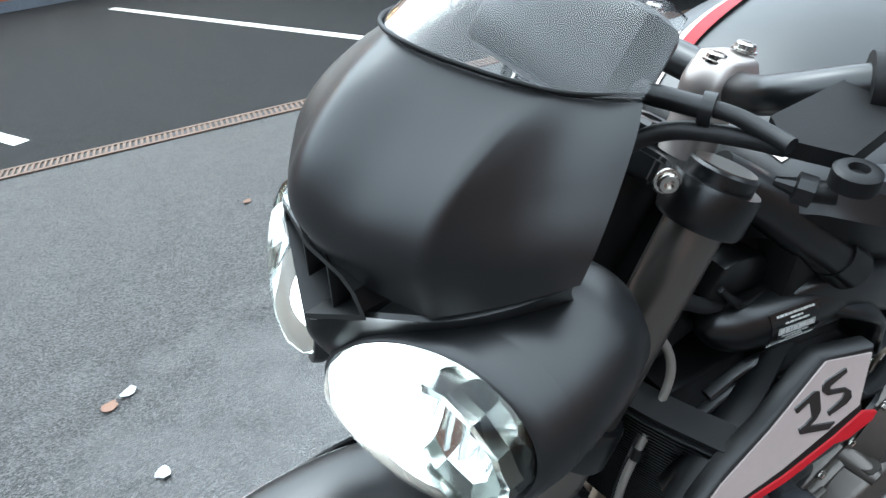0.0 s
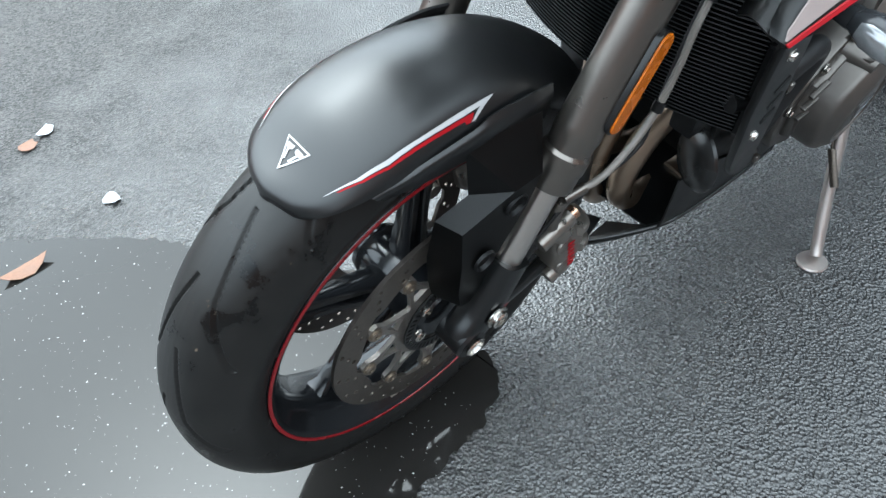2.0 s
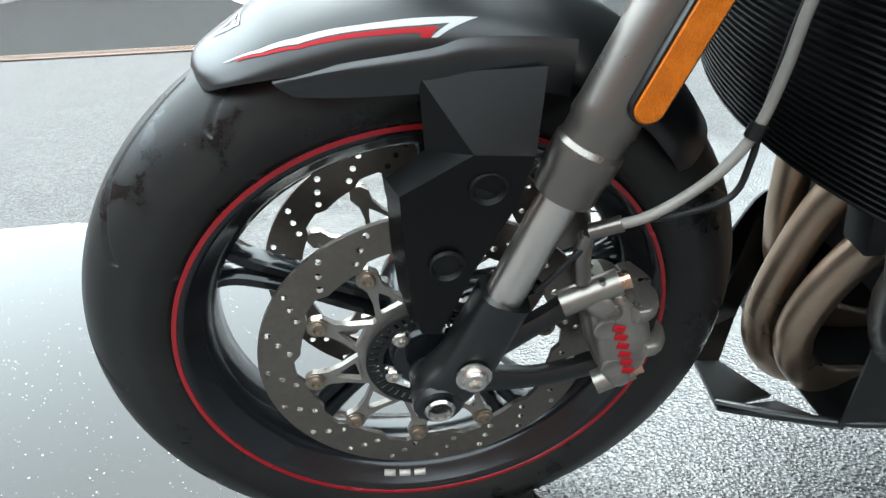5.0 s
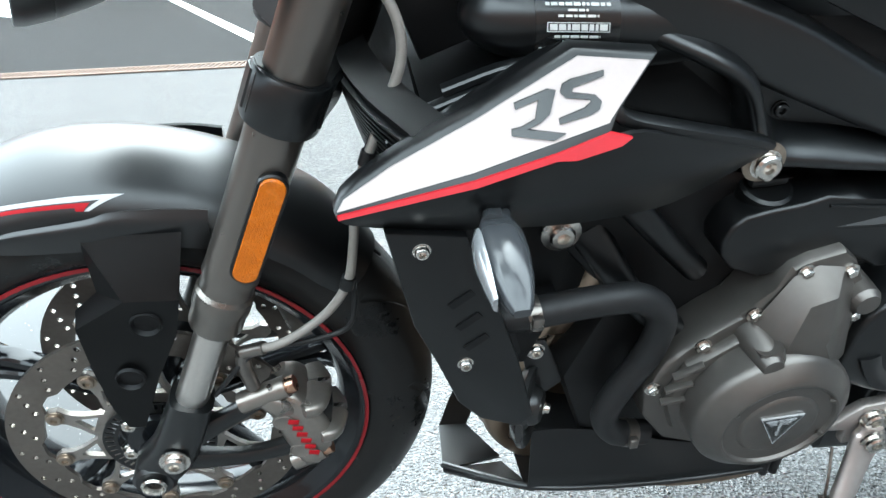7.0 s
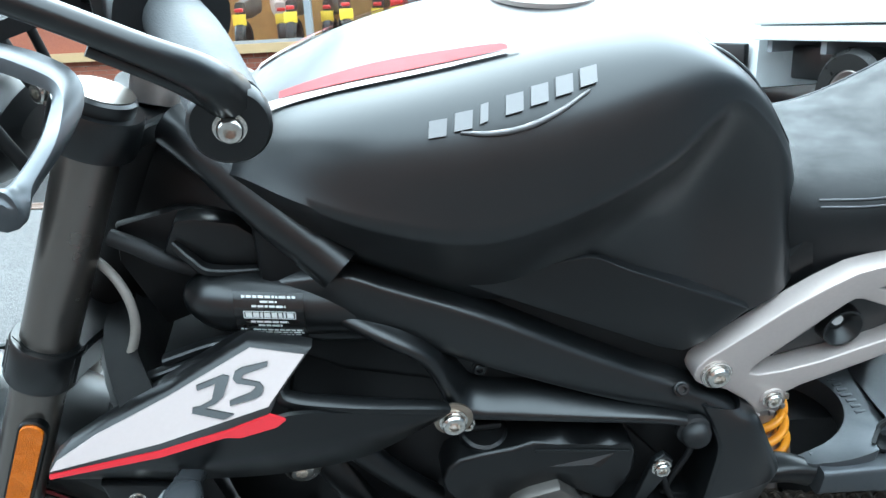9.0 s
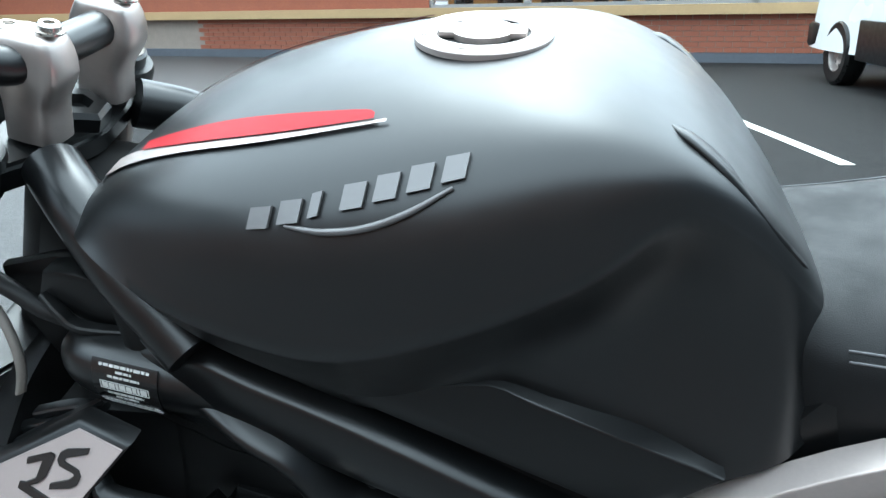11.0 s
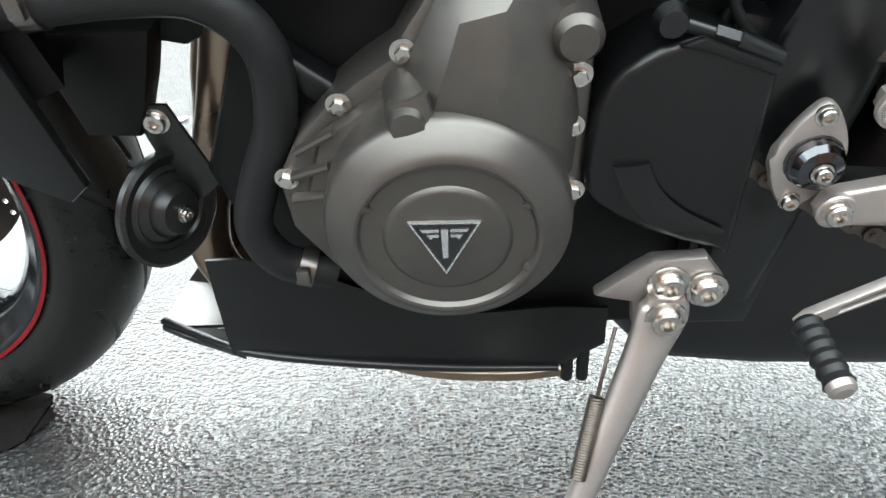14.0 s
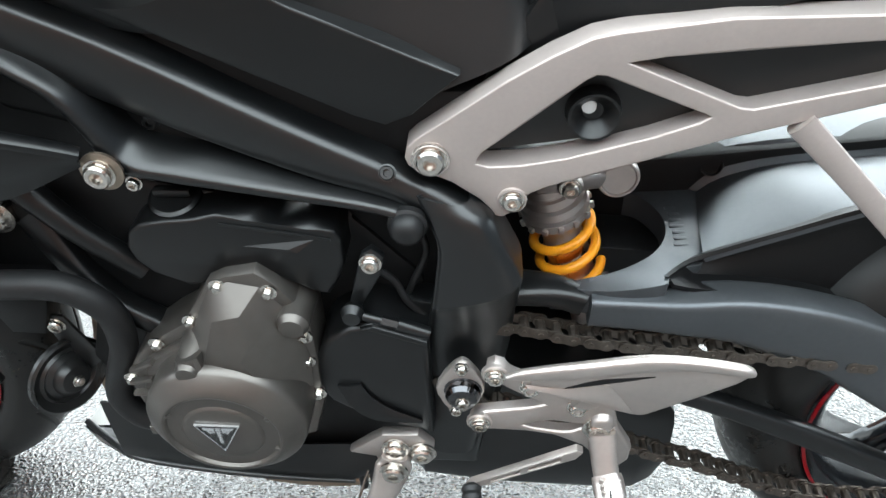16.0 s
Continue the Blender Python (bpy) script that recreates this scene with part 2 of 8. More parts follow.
def surface(bm, ctrl, nu=6, nv=6, thick=0.003, mirror=False, inward=None, crease=()):
    """A smooth sheet through a grid of points, with thickness."""
    if mirror:
        ctrl = [[(x, -y, z) for x, y, z in reversed(row[1:])] + list(row) for row in ctrl]
    cuts = [0, *crease, len(ctrl[0]) - 1]
    rows = [[q for i, (a, b) in enumerate(zip(cuts, cuts[1:])) for q in spline(row[a:b + 1], nv)[(1 if i else 0):]] for row in ctrl]
    cols = [spline([rows[i][j] for i in range(len(rows))], nu) for j in range(len(rows[0]))]
    n, m = len(cols[0]), len(cols)
    g = [[bm.verts.new(Vector([float(c) for c in cols[j][i]])) for j in range(m)] for i in range(n)]
    faces = [bm.faces.new((g[i][j], g[i][j + 1], g[i + 1][j + 1], g[i + 1][j])) for i in range(n - 1) for j in range(m - 1)]
    if thick:
        bm.normal_update()
        for f in faces:
            f.normal_update()
        bm.verts.index_update()
        nor = {v: v.normal.copy() for f in faces for v in f.verts}
        sgn = 1.0
        if inward is not None:
            c = faces[len(faces) // 2]
            sgn = 1.0 if c.normal.dot(Vector(inward) - c.calc_center_median()) > 0 else -1.0
        h = [[bm.verts.new(v.co + sgn * thick * nor[v]) for v in row] for row in g]
        for i in range(n - 1):
            for j in range(m - 1):
                bm.faces.new((h[i][j], h[i + 1][j], h[i + 1][j + 1], h[i][j + 1]))
        rim = [(i, 0) for i in range(n)] + [(n - 1, j) for j in range(1, m)] + [(i, m - 1) for i in range(n - 2, -1, -1)] + [(0, j) for j in range(m - 2, 0, -1)]
        for a, b in zip(rim, rim[1:] + rim[:1]):
            bm.faces.new((g[a[0]][a[1]], g[b[0]][b[1]], h[b[0]][b[1]], h[a[0]][a[1]]))
    return g


def prism(bm, outline, y0, y1, bevel=0.0, holes=(), yf=None, seg=2):
    """A plate: an outline in x, z, from y0 (its outer face, towards the left of the machine) to y1; yf(x, z) is added to y."""
    geo = []
    for loop in (outline, *holes):
        vs = [bm.verts.new((x, y0 + (yf(x, z) if yf else 0), z)) for x, z in loop]
        geo += [bm.edges.new((a, b)) for a, b in zip(vs, vs[1:] + vs[:1])]
    if holes:
        res = bmesh.ops.triangle_fill(bm, edges=geo, use_beauty=True, normal=(0, -1, 0))
        top = [f for f in res["geom"] if isinstance(f, bmesh.types.BMFace)]
    else:
        top = [bm.faces.new(list(dict.fromkeys(v for e in geo for v in e.verts)))]
    ex = bmesh.ops.extrude_face_region(bm, geom=top)
    moved = [v for v in ex["geom"] if isinstance(v, bmesh.types.BMVert)]
    for v in moved:
        v.co.y += y1 - y0
    if bevel:
        rim = {e for e in geo if e.is_valid}
        far = {e for v in moved for e in v.link_edges if e.other_vert(v) in set(moved) and len(e.link_faces) == 2 and e.calc_face_angle(0) > 0.6}
        bmesh.ops.bevel(bm, geom=list(rim | (far if not holes else set())), offset=bevel, segments=seg, profile=0.5, affect="EDGES", clamp_overlap=True)
    return bm


def lathe(bm, profile, centre, axis, seg=48, closed=False):
    """A body turned round an axis; profile of (along the axis, radius)."""
    a = Vector(axis).normalized()
    s = a.orthogonal().normalized()
    u = a.cross(s)
    c = Vector(centre)
    rows = []
    for k in range(seg):
        t = 2 * math.pi * k / seg
        d = math.cos(t) * s + math.sin(t) * u
        rows.append([bm.verts.new(c + a * p + d * r) for p, r in profile])
    n = len(profile)
    for k in range(seg):
        A, Bq = rows[k], rows[(k + 1) % seg]
        for i in range(n if closed else n - 1):
            j = (i + 1) % n
            bm.faces.new((A[i], Bq[i], Bq[j], A[j]))
    bmesh.ops.remove_doubles(bm, verts=[v for r in rows for v in r], dist=1e-6)
    return bm


def box(bm, centre, size, bevel=0.0, m=None):
    r = bmesh.ops.create_cube(bm, size=1.0, matrix=Matrix.LocRotScale(Vector(centre), m.to_quaternion() if m else None, Vector(size)))
    if bevel:
        es = list({e for v in r["verts"] for e in v.link_edges})
        bmesh.ops.bevel(bm, geom=es, offset=bevel, segments=2, profile=0.5, affect="EDGES", clamp_overlap=True)
    return bm


def circle(cx, cz, r, n=16, a0=0.0):
    return [(cx + r * math.cos(a0 + 2 * math.pi * k / n), cz + r * math.sin(a0 + 2 * math.pi * k / n)) for k in range(n)]


def B():
    return bmesh.new()


def aim(pos, direction):
    """Local z along a direction."""
    return Matrix.Translation(Vector(pos)) @ Vector(direction).to_track_quat("Z", "Y").to_matrix().to_4x4()


# ---- where the machine stands: leaning on its side stand, bars turned a little ----
LEAN = radians(14.0)
HUB = V(0, 0, 0.30)
ROOT = Matrix.Translation((0, 0, 0.24 * math.cos(LEAN) + 0.06)) @ Matrix.Rotation(LEAN, 4, "X") @ Matrix.Translation(-HUB)
RAKE = radians(24.2)
FORK = V(math.sin(RAKE), 0, math.cos(RAKE))
STEER = Matrix.Translation(HUB) @ Matrix.Rotation(radians(-1.0), 4, FORK) @ Matrix.Translation(-HUB)
FRONT = Matrix.Translation((-0.006, 0, 0.72)) @ Matrix.Rotation(radians(-1.2), 4, "X") @ Matrix.Translation((0, 0, -0.72)) @ STEER      # fork, bars, cowl
WHEEL = STEER @ Matrix.Translation((0, -0.002, 0.316)) @ Matrix.Rotation(radians(-1.8), 4, "X") @ Matrix.Scale(1.008, 4) @ Matrix.Translation(-HUB)
MUD = STEER @ Matrix.Translation((-0.009, 0.003, 0.010))
bike = tagged(new("motorcycle"), "matt black naked motorcycle with red stripes, parked on its side stand", "motorcycle")
bike.matrix_basis = ROOT


def torx_mesh(name, r, h, hole=True, flange=0.0, hexa=False, material=None):
    bm = B()
    n = 6 if hexa else 24
    if flange:
        lathe(bm, [(0, 0), (0, r + flange), (h * 0.25, r + flange), (h * 0.3, r), (h * 0.3, 0)], (0, 0, 0), (0, 0, 1), 24)
    prof = [(0, r), (h * 0.8, r), (h, r * 0.85)]
    if hole:
        prof += [(h, r * 0.5), (h * 0.35, r * 0.45), (h * 0.35, 0)]
    else:
        prof += [(h * 1.05, 0)]
    lathe(bm, prof, (0, 0, 0), (0, 0, 1), n)
    bmesh.ops.recalc_face_normals(bm, faces=bm.faces)
    for f in bm.faces:
        f.smooth = not hexa
    for e in bm.edges:
        if len(e.link_faces) == 2 and e.calc_face_angle(0) > 0.6:
            e.smooth = False
    me = bpy.data.meshes.new(name)
    bm.to_mesh(me)
    bm.free()
    me.materials.append(material or M_STEEL)
    return me


BOLT_S = torx_mesh("bolt_small", 0.0055, 0.006, flange=0.0015)
BOLT_M = torx_mesh("bolt_medium", 0.008, 0.007, flange=0.002)
BOLT_X = torx_mesh("bolt_extra_large", 0.0108, 0.009, flange=0.002)
BOLT_K = torx_mesh("bolt_black", 0.006, 0.005, flange=0.0015, material=M_FRAME)
BOLT_L = torx_mesh("bolt_large", 0.0115, 0.009, flange=0.004)
HEX = torx_mesh("bolt_hex", 0.0052, 0.0065, hole=False, flange=0.003, hexa=True)
RIVET = torx_mesh("rivet", 0.0075, 0.004, flange=0.002, material=M_RIVET)
OUT = V(0, -1, 0)


def bolt(parent, pos, me=None, d=OUT, m=None, label="bright steel bolt", name="bolt"):
    mm = aim(pos, d)
    return share(name, me or BOLT_M, parent, (m @ mm) if m is not None else mm, label)


# ======== front wheel ========
TYRE = [(0.0, 0.309), (0.012, 0.3082), (0.025, 0.3052), (0.038, 0.298), (0.049, 0.2865), (0.0565, 0.2715), (0.0608, 0.256), (0.0585, 0.243), (0.0545, 0.234), (0.0505, 0.228)]


def tyre(profile, hub, seg, fine):
    """A tyre with long slanted cuts, one with a kink in every pitch on both sides in turn."""
    half = [(float(a), float(r)) for a, r in spline(profile, fine)]
    full = np.array([(-a, r) for a, r in reversed(half[1:])] + half)
    rmax = profile[0][1]
    cut = [(0.0, 0.0056), (8.2, 0.0167), (15.3, 0.0230), (17.6, 0.0245), (23.8, 0.0397), (29.3, 0.0523)]
    t = np.arange(seg) * 2 * np.pi / seg
    A, T = np.meshgrid(full[:, 0], t)
    per = 2 * np.pi / 12
    s = (T - np.radians(3) - np.where(A > 0, 0.5 * per, 0)) % per * rmax
    near = np.full(A.shape, 1.0)
    for (d0, y0), (d1, y1) in zip(cut, cut[1:]):
        px0, py0, px1, py1 = np.radians(d0) * rmax, y0, np.radians(d1) * rmax, y1
        f = np.clip(((s - px0) * (px1 - px0) + (np.abs(A) - py0) * (py1 - py0)) / ((px1 - px0) ** 2 + (py1 - py0) ** 2), 0, 1)
        near = np.minimum(near, np.hypot(s - px0 - f * (px1 - px0), np.abs(A) - py0 - f * (py1 - py0)))
    depth = 0.0032 * np.clip((0.0024 - near) / 0.0011, 0, 1)
    Rr = full[:, 1][None, :] - depth
    xs, ys, zs = hub.x + np.cos(T) * Rr, hub.y + A, hub.z + np.sin(T) * Rr
    bm = B()
    rows = [[bm.verts.new((float(x), float(y), float(z))) for x, y, z in zip(*q)] for q in zip(xs, ys, zs)]
    n = len(full)
    for k in range(seg):
        a, c = rows[k], rows[(k + 1) % seg]
        for i in range(n - 1):
            bm.faces.new((a[i], a[i + 1], c[i + 1], c[i]))
    return bm


front_tyre = part("front_tyre", tyre(TYRE, HUB, 1440, 9), M_RUBBER, bike, "worn black tyre, wet and dusty with cut grooves", 60, WHEEL)

bm = B()
RIM = [(-0.0500, 0.2295), (-0.0535, 0.2275), (-0.0535, 0.2215), (-0.0500, 0.2170), (-0.0440, 0.2135), (-0.0380, 0.2050), (-0.0250, 0.1960), (0.0, 0.1935), (0.0250, 0.1960), (0.0380, 0.2050), (0.0440, 0.2135),
       (0.0500, 0.2170), (0.0535, 0.2215), (0.0535, 0.2275), (0.0500, 0.2295), (0.045, 0.2300), (-0.045, 0.2300)]
lathe(bm, RIM, HUB, (0, 1, 0), 128, closed=True)
lathe(bm, [(-0.055, 0.020), (-0.055, 0.036), (-0.030, 0.042), (0.030, 0.042), (0.055, 0.036), (0.055, 0.020)], HUB, (0, 1, 0), 48, closed=True)
front_rim = part("front_rim", bm, M_RIM, bike, "gloss black cast rim", 40, WHEEL)


def spokes(hub, parent, n, r0, r1, a0, m, material, w0=0.017, w1=0.011):
    for k in range(n):
        t = a0 + 2 * math.pi * k / n
        bm = B()
        d, s = V(math.cos(t), 0, math.sin(t)), V(-math.sin(t), 0, math.cos(t))
        for side in (-1, 1):
            pts = [(0.0, w0 * 0.5, 0.020), (0.25, w0 * 0.55, 0.016), (0.55, w1 * 0.75, 0.012), (0.85, w1 * 1.0, 0.012), (1.0, w1 * 2.0, 0.018)]
            rings = []
            for f, w, dp in [[float(c) for c in q] for q in spline(pts, 5)]:
                c = hub + d * (r0 + (r1 - r0) * f) + s * side * w
                hw = 0.0055 + 0.003 * f
                ring = []
                for q in range(10):
                    an = 2 * math.pi * q / 10
                    ring.append(c + s * hw * math.copysign(abs(math.cos(an)) ** 0.6, math.cos(an)) + V(0, 1, 0) * dp * math.copysign(abs(math.sin(an)) ** 0.6, math.sin(an)))
                rings.append(ring)
            loft(bm, rings)
        part("spoke", bm, material, parent, "", 40, m)


spokes(HUB, front_rim, 5, 0.034, 0.203, radians(155), None, M_RIM)
for side in (-1, 1):
    bm = B()
    lathe(bm, [(side * 0.0537, 0.2285), (side * 0.0546, 0.2282), (side * 0.0546, 0.2243), (side * 0.0534, 0.2238)], HUB, (0, 1, 0), 128, closed=True)
    part("rim_stripe", bm, M_STRIPE, front_rim, "thin red rim stripe")
for k in range(3):
    bm = B()
    t = radians(-104.0 + 4.6 * k)
    box(bm, HUB + V(math.cos(t) * 0.2085, -0.0425, math.sin(t) * 0.2085), (0.0130, 0.002, 0.008), 0.0008, Matrix.Rotation(-t - math.pi / 2, 4, "Y") @ Matrix.Rotation(radians(-52), 4, "X"))
    part("balance_weight", bm, M_GUN, front_rim, "small stick-on balance weight")


def brake_disc(hub, y, m, R=0.155, rin=0.1175, rb=0.1085, nb=10):
    loops = []
    for k in range(nb * 2):
        a = 2 * math.pi * k / (nb * 2)
        for q, (r, da) in enumerate(((0.148, 0.0), (0.1375, 0.075), (0.1275, 0.15))):
            if r < R - 0.004:
                loops.append(circle(hub.x + r * math.cos(a + da), hub.z + r * math.sin(a + da), 0.0033, 8))
    bm = B()
    inner = [(hub.x + (rin + (0.006 if abs((k % 8) - 4) > 2 else 0.0)) * math.cos(2 * math.pi * k / 80), hub.z + (rin + (0.006 if abs((k % 8) - 4) > 2 else 0.0)) * math.sin(2 * math.pi * k / 80)) for k in range(80)]
    prism(bm, circle(hub.x, hub.z, R, 96), y - 0.0025, y + 0.0025, 0, [inner] + loops)
    d = part("brake_disc", bm, M_DISC, bike, "drilled steel brake disc, brown with use", 30, m)
    bm = B()
    lathe(bm, [(-0.003, 0.052), (-0.003, 0.066), (0.003, 0.066), (0.003, 0.052)], hub + V(0, y, 0), (0, 1, 0), 48, closed=True)
    carrier = part("disc_carrier", bm, M_CARRIER, d, "light alloy disc carrier")
    for k in range(nb):
        a = radians(9) + 2 * math.pi * k / nb
        c, sn = math.cos(a), math.sin(a)
        P = lambda r, w: (hub.x + c * r - sn * w, hub.z + sn * r + c * w)
        bm = B()
        out = [P(0.064, -0.0185), P(0.082, -0.0105), P(rb - 0.012, -0.0075), P(rb, -0.0105), P(rb + 0.008, -0.006), P(rb + 0.010, 0), P(rb + 0.008, 0.006), P(rb, 0.0105), P(rb - 0.012, 0.0075), P(0.082, 0.0105), P(0.064, 0.0185)]
        hole = [P(0.068, -0.0115), P(0.083, -0.0045), P(0.090, 0), P(0.083, 0.0045), P(0.068, 0.0115)]
        prism(bm, out, y - 0.003, y + 0.003, 0, [hole])
        part("carrier_arm", bm, M_CARRIER, carrier, "", 30)
    for k in range(nb):
        a = radians(9) + 2 * math.pi * k / nb
        sd = -1 if y < 0 else 1
        bolt(d, hub + V(math.cos(a) * rb, y + sd * 0.004, math.sin(a) * rb), RIVET, V(0, sd, 0), None, "brown disc rivet", "rivet")
    return d


for side in (-1, 1):
    brake_disc(HUB, 0.065 * side, WHEEL)
bm = B()
slots = []
for k in range(44):
    a, w, h = 2 * math.pi * k / 44, 0.0017, 0.0045
    c, s = math.cos(a), math.sin(a)
    slots.append([(HUB.x + c * (0.0525 + u) - s * v, HUB.z + s * (0.0525 + u) + c * v) for u, v in ((-h, -w), (h, -w), (h, w), (-h, w))])
prism(bm, circle(HUB.x, HUB.z, 0.0595, 88), -0.0745, -0.0725, 0, [circle(HUB.x, HUB.z, 0.044, 44)] + slots)
ring = part("abs_ring", bm, M_PLASTIC, bike, "black slotted sensor ring", 30, WHEEL)
for k in range(5):
    a = radians(60 + 72 * k)
    bolt(ring, HUB + V(math.cos(a) * 0.039, -0.070, math.sin(a) * 0.039), BOLT_M)
bm = B()
lathe(bm, [(-0.075, 0.0), (-0.075, 0.034), (-0.060, 0.045), (-0.05, 0.045)], HUB, (0, 1, 0), 40)
part("wheel_hub", bm, M_RIM, bike, "", 35, WHEEL)

# ======== fork ========
FP = V(0.0583, -0.100, 0.3975)                         # a point of the left leg's axis


def on_fork(z, y=-0.100, off=0.0):
    """A point of a fork leg's axis at a height; off: metres ahead of it, square to the leg."""
    k = (z - FP.z) / FORK.z
    return V(FP.x + FORK.x * k - math.cos(RAKE) * off, y, z + math.sin(RAKE) * off)


def fork_leg(y, left):
    bm = B()
    a = on_fork(0.508, y)
    ln = (on_fork(0.965, y) - a).length
    lathe(bm, [(0, 0.0175), (0, 0.0235), (0.004, 0.0250), (0.022, 0.0250), (0.025, 0.0265), (0.042, 0.0265), (0.046, 0.0240), (0.058, 0.0240), (0.062, 0.0255), (0.075, 0.0245), (0.12, 0.0238), (ln, 0.0238), (ln, 0.0)], a, FORK, 40)
    leg = part("fork_leg", bm, M_FORK, bike, "bronze-grey anodised upside-down fork leg", 30, FRONT)
    bm = B()
    a = on_fork(0.36, y)
    lathe(bm, [(0, 0.0), (0, 0.0165), ((on_fork(0.51, y) - a).length, 0.0165)], a, FORK, 32)
    part("inner_tube", bm, M_FORKIN, leg, "polished inner fork tube")
    bm = B()
    # cast foot with the axle clamp and the two caliper lugs
    s = -1 if left else 1
    strap(bm, [(*on_fork(0.415, y), 0.022, 0.022), (*on_fork(0.375, y), 0.023, 0.022), (0.030, y, 0.340, 0.024, 0.022), (0.008, y, 0.314, 0.024, 0.021), (0.002, y, 0.296, 0.016, 0.018)], 5, 16)
    strap(bm, [(0.045, y, 0.352, 0.014, 0.010), (0.10, y - 0.006 * s, 0.375, 0.010, 0.008), (0.150, y - 0.01 * s, 0.405, 0.012, 0.009)], 5, 12)
    strap(bm, [(0.030, y, 0.322, 0.014, 0.010), (0.10, y - 0.006 * s, 0.305, 0.010, 0.008), (0.172, y - 0.01 * s, 0.312, 0.012, 0.009)], 5, 12)
    lathe(bm, [(-0.022, 0.0), (-0.022, 0.019), (-0.018, 0.0225), (0.02, 0.0225)], V(0.006, y, 0.312), (0, 1, 0) if left else (0, -1, 0), 32)
    foot = part("fork_foot", bm, M_FRAME, leg, "black cast fork foot")
    bolt(foot, (0.036, y - 0.024 * (1 if left else -1), 0.348), BOLT_L, V(0, s, 0))
    bm = B()
    lathe(bm, [(0.0, 0.0), (0.0, 0.0075), (0.003, 0.012), (0.006, 0.0135), (0.008, 0.012), (0.008, 0.0105), (0.002, 0.009), (0.002, 0.0)], V(0.006, y + s * 0.020, 0.312), (0, s, 0), 32)
    part("axle_nut", bm, M_STEEL, leg)
    return leg


legs = [fork_leg(-0.100, True), fork_leg(0.107, False)]
for leg, y in zip(legs, (-0.100, 0.107)):
    s = -1 if y < 0 else 1
    # clamp round the leg, reflector bracket and amber reflector
    bm = B()
    c = on_fork(0.708, y)
    lathe(bm, [(0.0, 0.024), (0.0, 0.030), (0.003, 0.0315), (0.040, 0.0315), (0.043, 0.030), (0.043, 0.024)], c, FORK, 40, closed=True)
    part("lower_clamp", bm, M_FRAME, leg, "black lower yoke clamp")
    out = V(0, s, 0)
    bm = B()
    a, b = on_fork(0.590, y + s * 0.0215, -0.008), on_fork(0.668, y + s * 0.0215, -0.008)
    lens = B()
    for bmx, w, th, ext in ((bm, 0.0130, 0.007, 0.0135), (lens, 0.0105, 0.0092, 0.0110)):
        n2 = FORK.cross(out).normalized()
        ringpts = []
        for k in range(28):
            an = 2 * math.pi * k / 28
            base = b if math.cos(an) > 0 else a
            ringpts.append(base + FORK * math.cos(an) * w + n2 * math.sin(an) * w)
        loft(bmx, [[p for p in ringpts], [p + out * th for p in ringpts], [a.lerp(b, 0.5) + (p - a.lerp(b, 0.5)) * 0.97 + out * (th + 0.0012) for p in ringpts]])
    part("reflector_base", bm, M_PLASTIC, leg)
    part("reflector", lens, M_ORANGE, leg, "amber oblong side reflector")
bm = B()
for z0, z1, hw in ((0.712, 0.748, 0.10), (0.925, 0.948, 0.10)):
    c0, c1 = on_fork(z0, 0), on_fork(z1, 0)
    rings = []
    for y in (-0.128, -0.115, -0.095, -0.05, 0, 0.05, 0.095, 0.115, 0.128):
        w = {0.128: 0.012, 0.115: 0.030, 0.095: 0.034, 0.05: 0.026, 0: 0.034}[abs(y)]
        bk = 0.022 if abs(y) < 0.08 else 0.0
        u = V(math.cos(RAKE), 0, -math.sin(RAKE))
        rings.append([c0 + V(0, y, 0) - u * (w - bk), c0 + V(0, y, 0) + u * (w + bk), c1 + V(0, y, 0) + u * (w + bk), c1 + V(0, y, 0) - u * (w - bk)])
    loft(bm, rings)
bmesh.ops.bevel(bm, geom=bm.edges[:], offset=0.004, segments=2, affect="EDGES", clamp_overlap=True)
yokes = part("fork_yoke", bm, M_FRAME, bike, "black fork yokes joining both legs", 40, FRONT)
for y in (-0.100, 0.107):
    bm = B()
    c = on_fork(0.922, y)
    lathe(bm, [(0, 0.024), (0, 0.033), (0.004, 0.0345), (0.030, 0.0345), (0.034, 0.033), (0.034, 0.0265), (0.044, 0.0265), (0.046, 0.024), (0.0465, 0.0)], c, FORK, 40)
    cl = part("fork_cap", bm, M_FRAME, yokes, "black top clamp and fork cap")
    bolt(yokes, on_fork(0.945, y + (0.012 if y < 0 else -0.012), 0.042), BOLT_M, V(-0.55, -0.83 if y < 0 else 0.83, 0.1))

# ======== front mudguard ========
def nose_drop(deg, y):
    """How much lower the flat nose lies along its middle."""
    return float(np.interp(deg, [98, 112], [0, 0.012]) * np.interp(abs(y), [0, 0.03, 0.058], [1, 0.8, 0.0]))


bm = B()
ctrl = []
for deg, wf, lift in ((119, 0.10, -0.016), (117, 0.55, -0.008), (112, 0.86, -0.002), (103, 1.0, 0.003), (92, 1.0, 0.005), (80, 1.0, 0.004), (66, 1.0, 0.001), (52, 1.0, -0.004), (43, 0.95, -0.009), (36, 0.75, -0.012)):
    t = radians(deg)
    row = []
    k = float(np.interp(deg, [100, 112], [0, 1]))
    for y, r in ((0.0, 0.341), (-0.030, 0.3365), (-0.055, 0.325 - 0.002 * k), (-0.069, 0.309 + 0.006 * k), (-0.0725, 0.296 + 0.015 * k)):
        rr = r + lift + (0.004 if deg > 112 else 0) - nose_drop(deg, y)
        row.append((math.cos(t) * rr, y * wf, 0.30 + math.sin(t) * rr))
    ctrl.append(row)
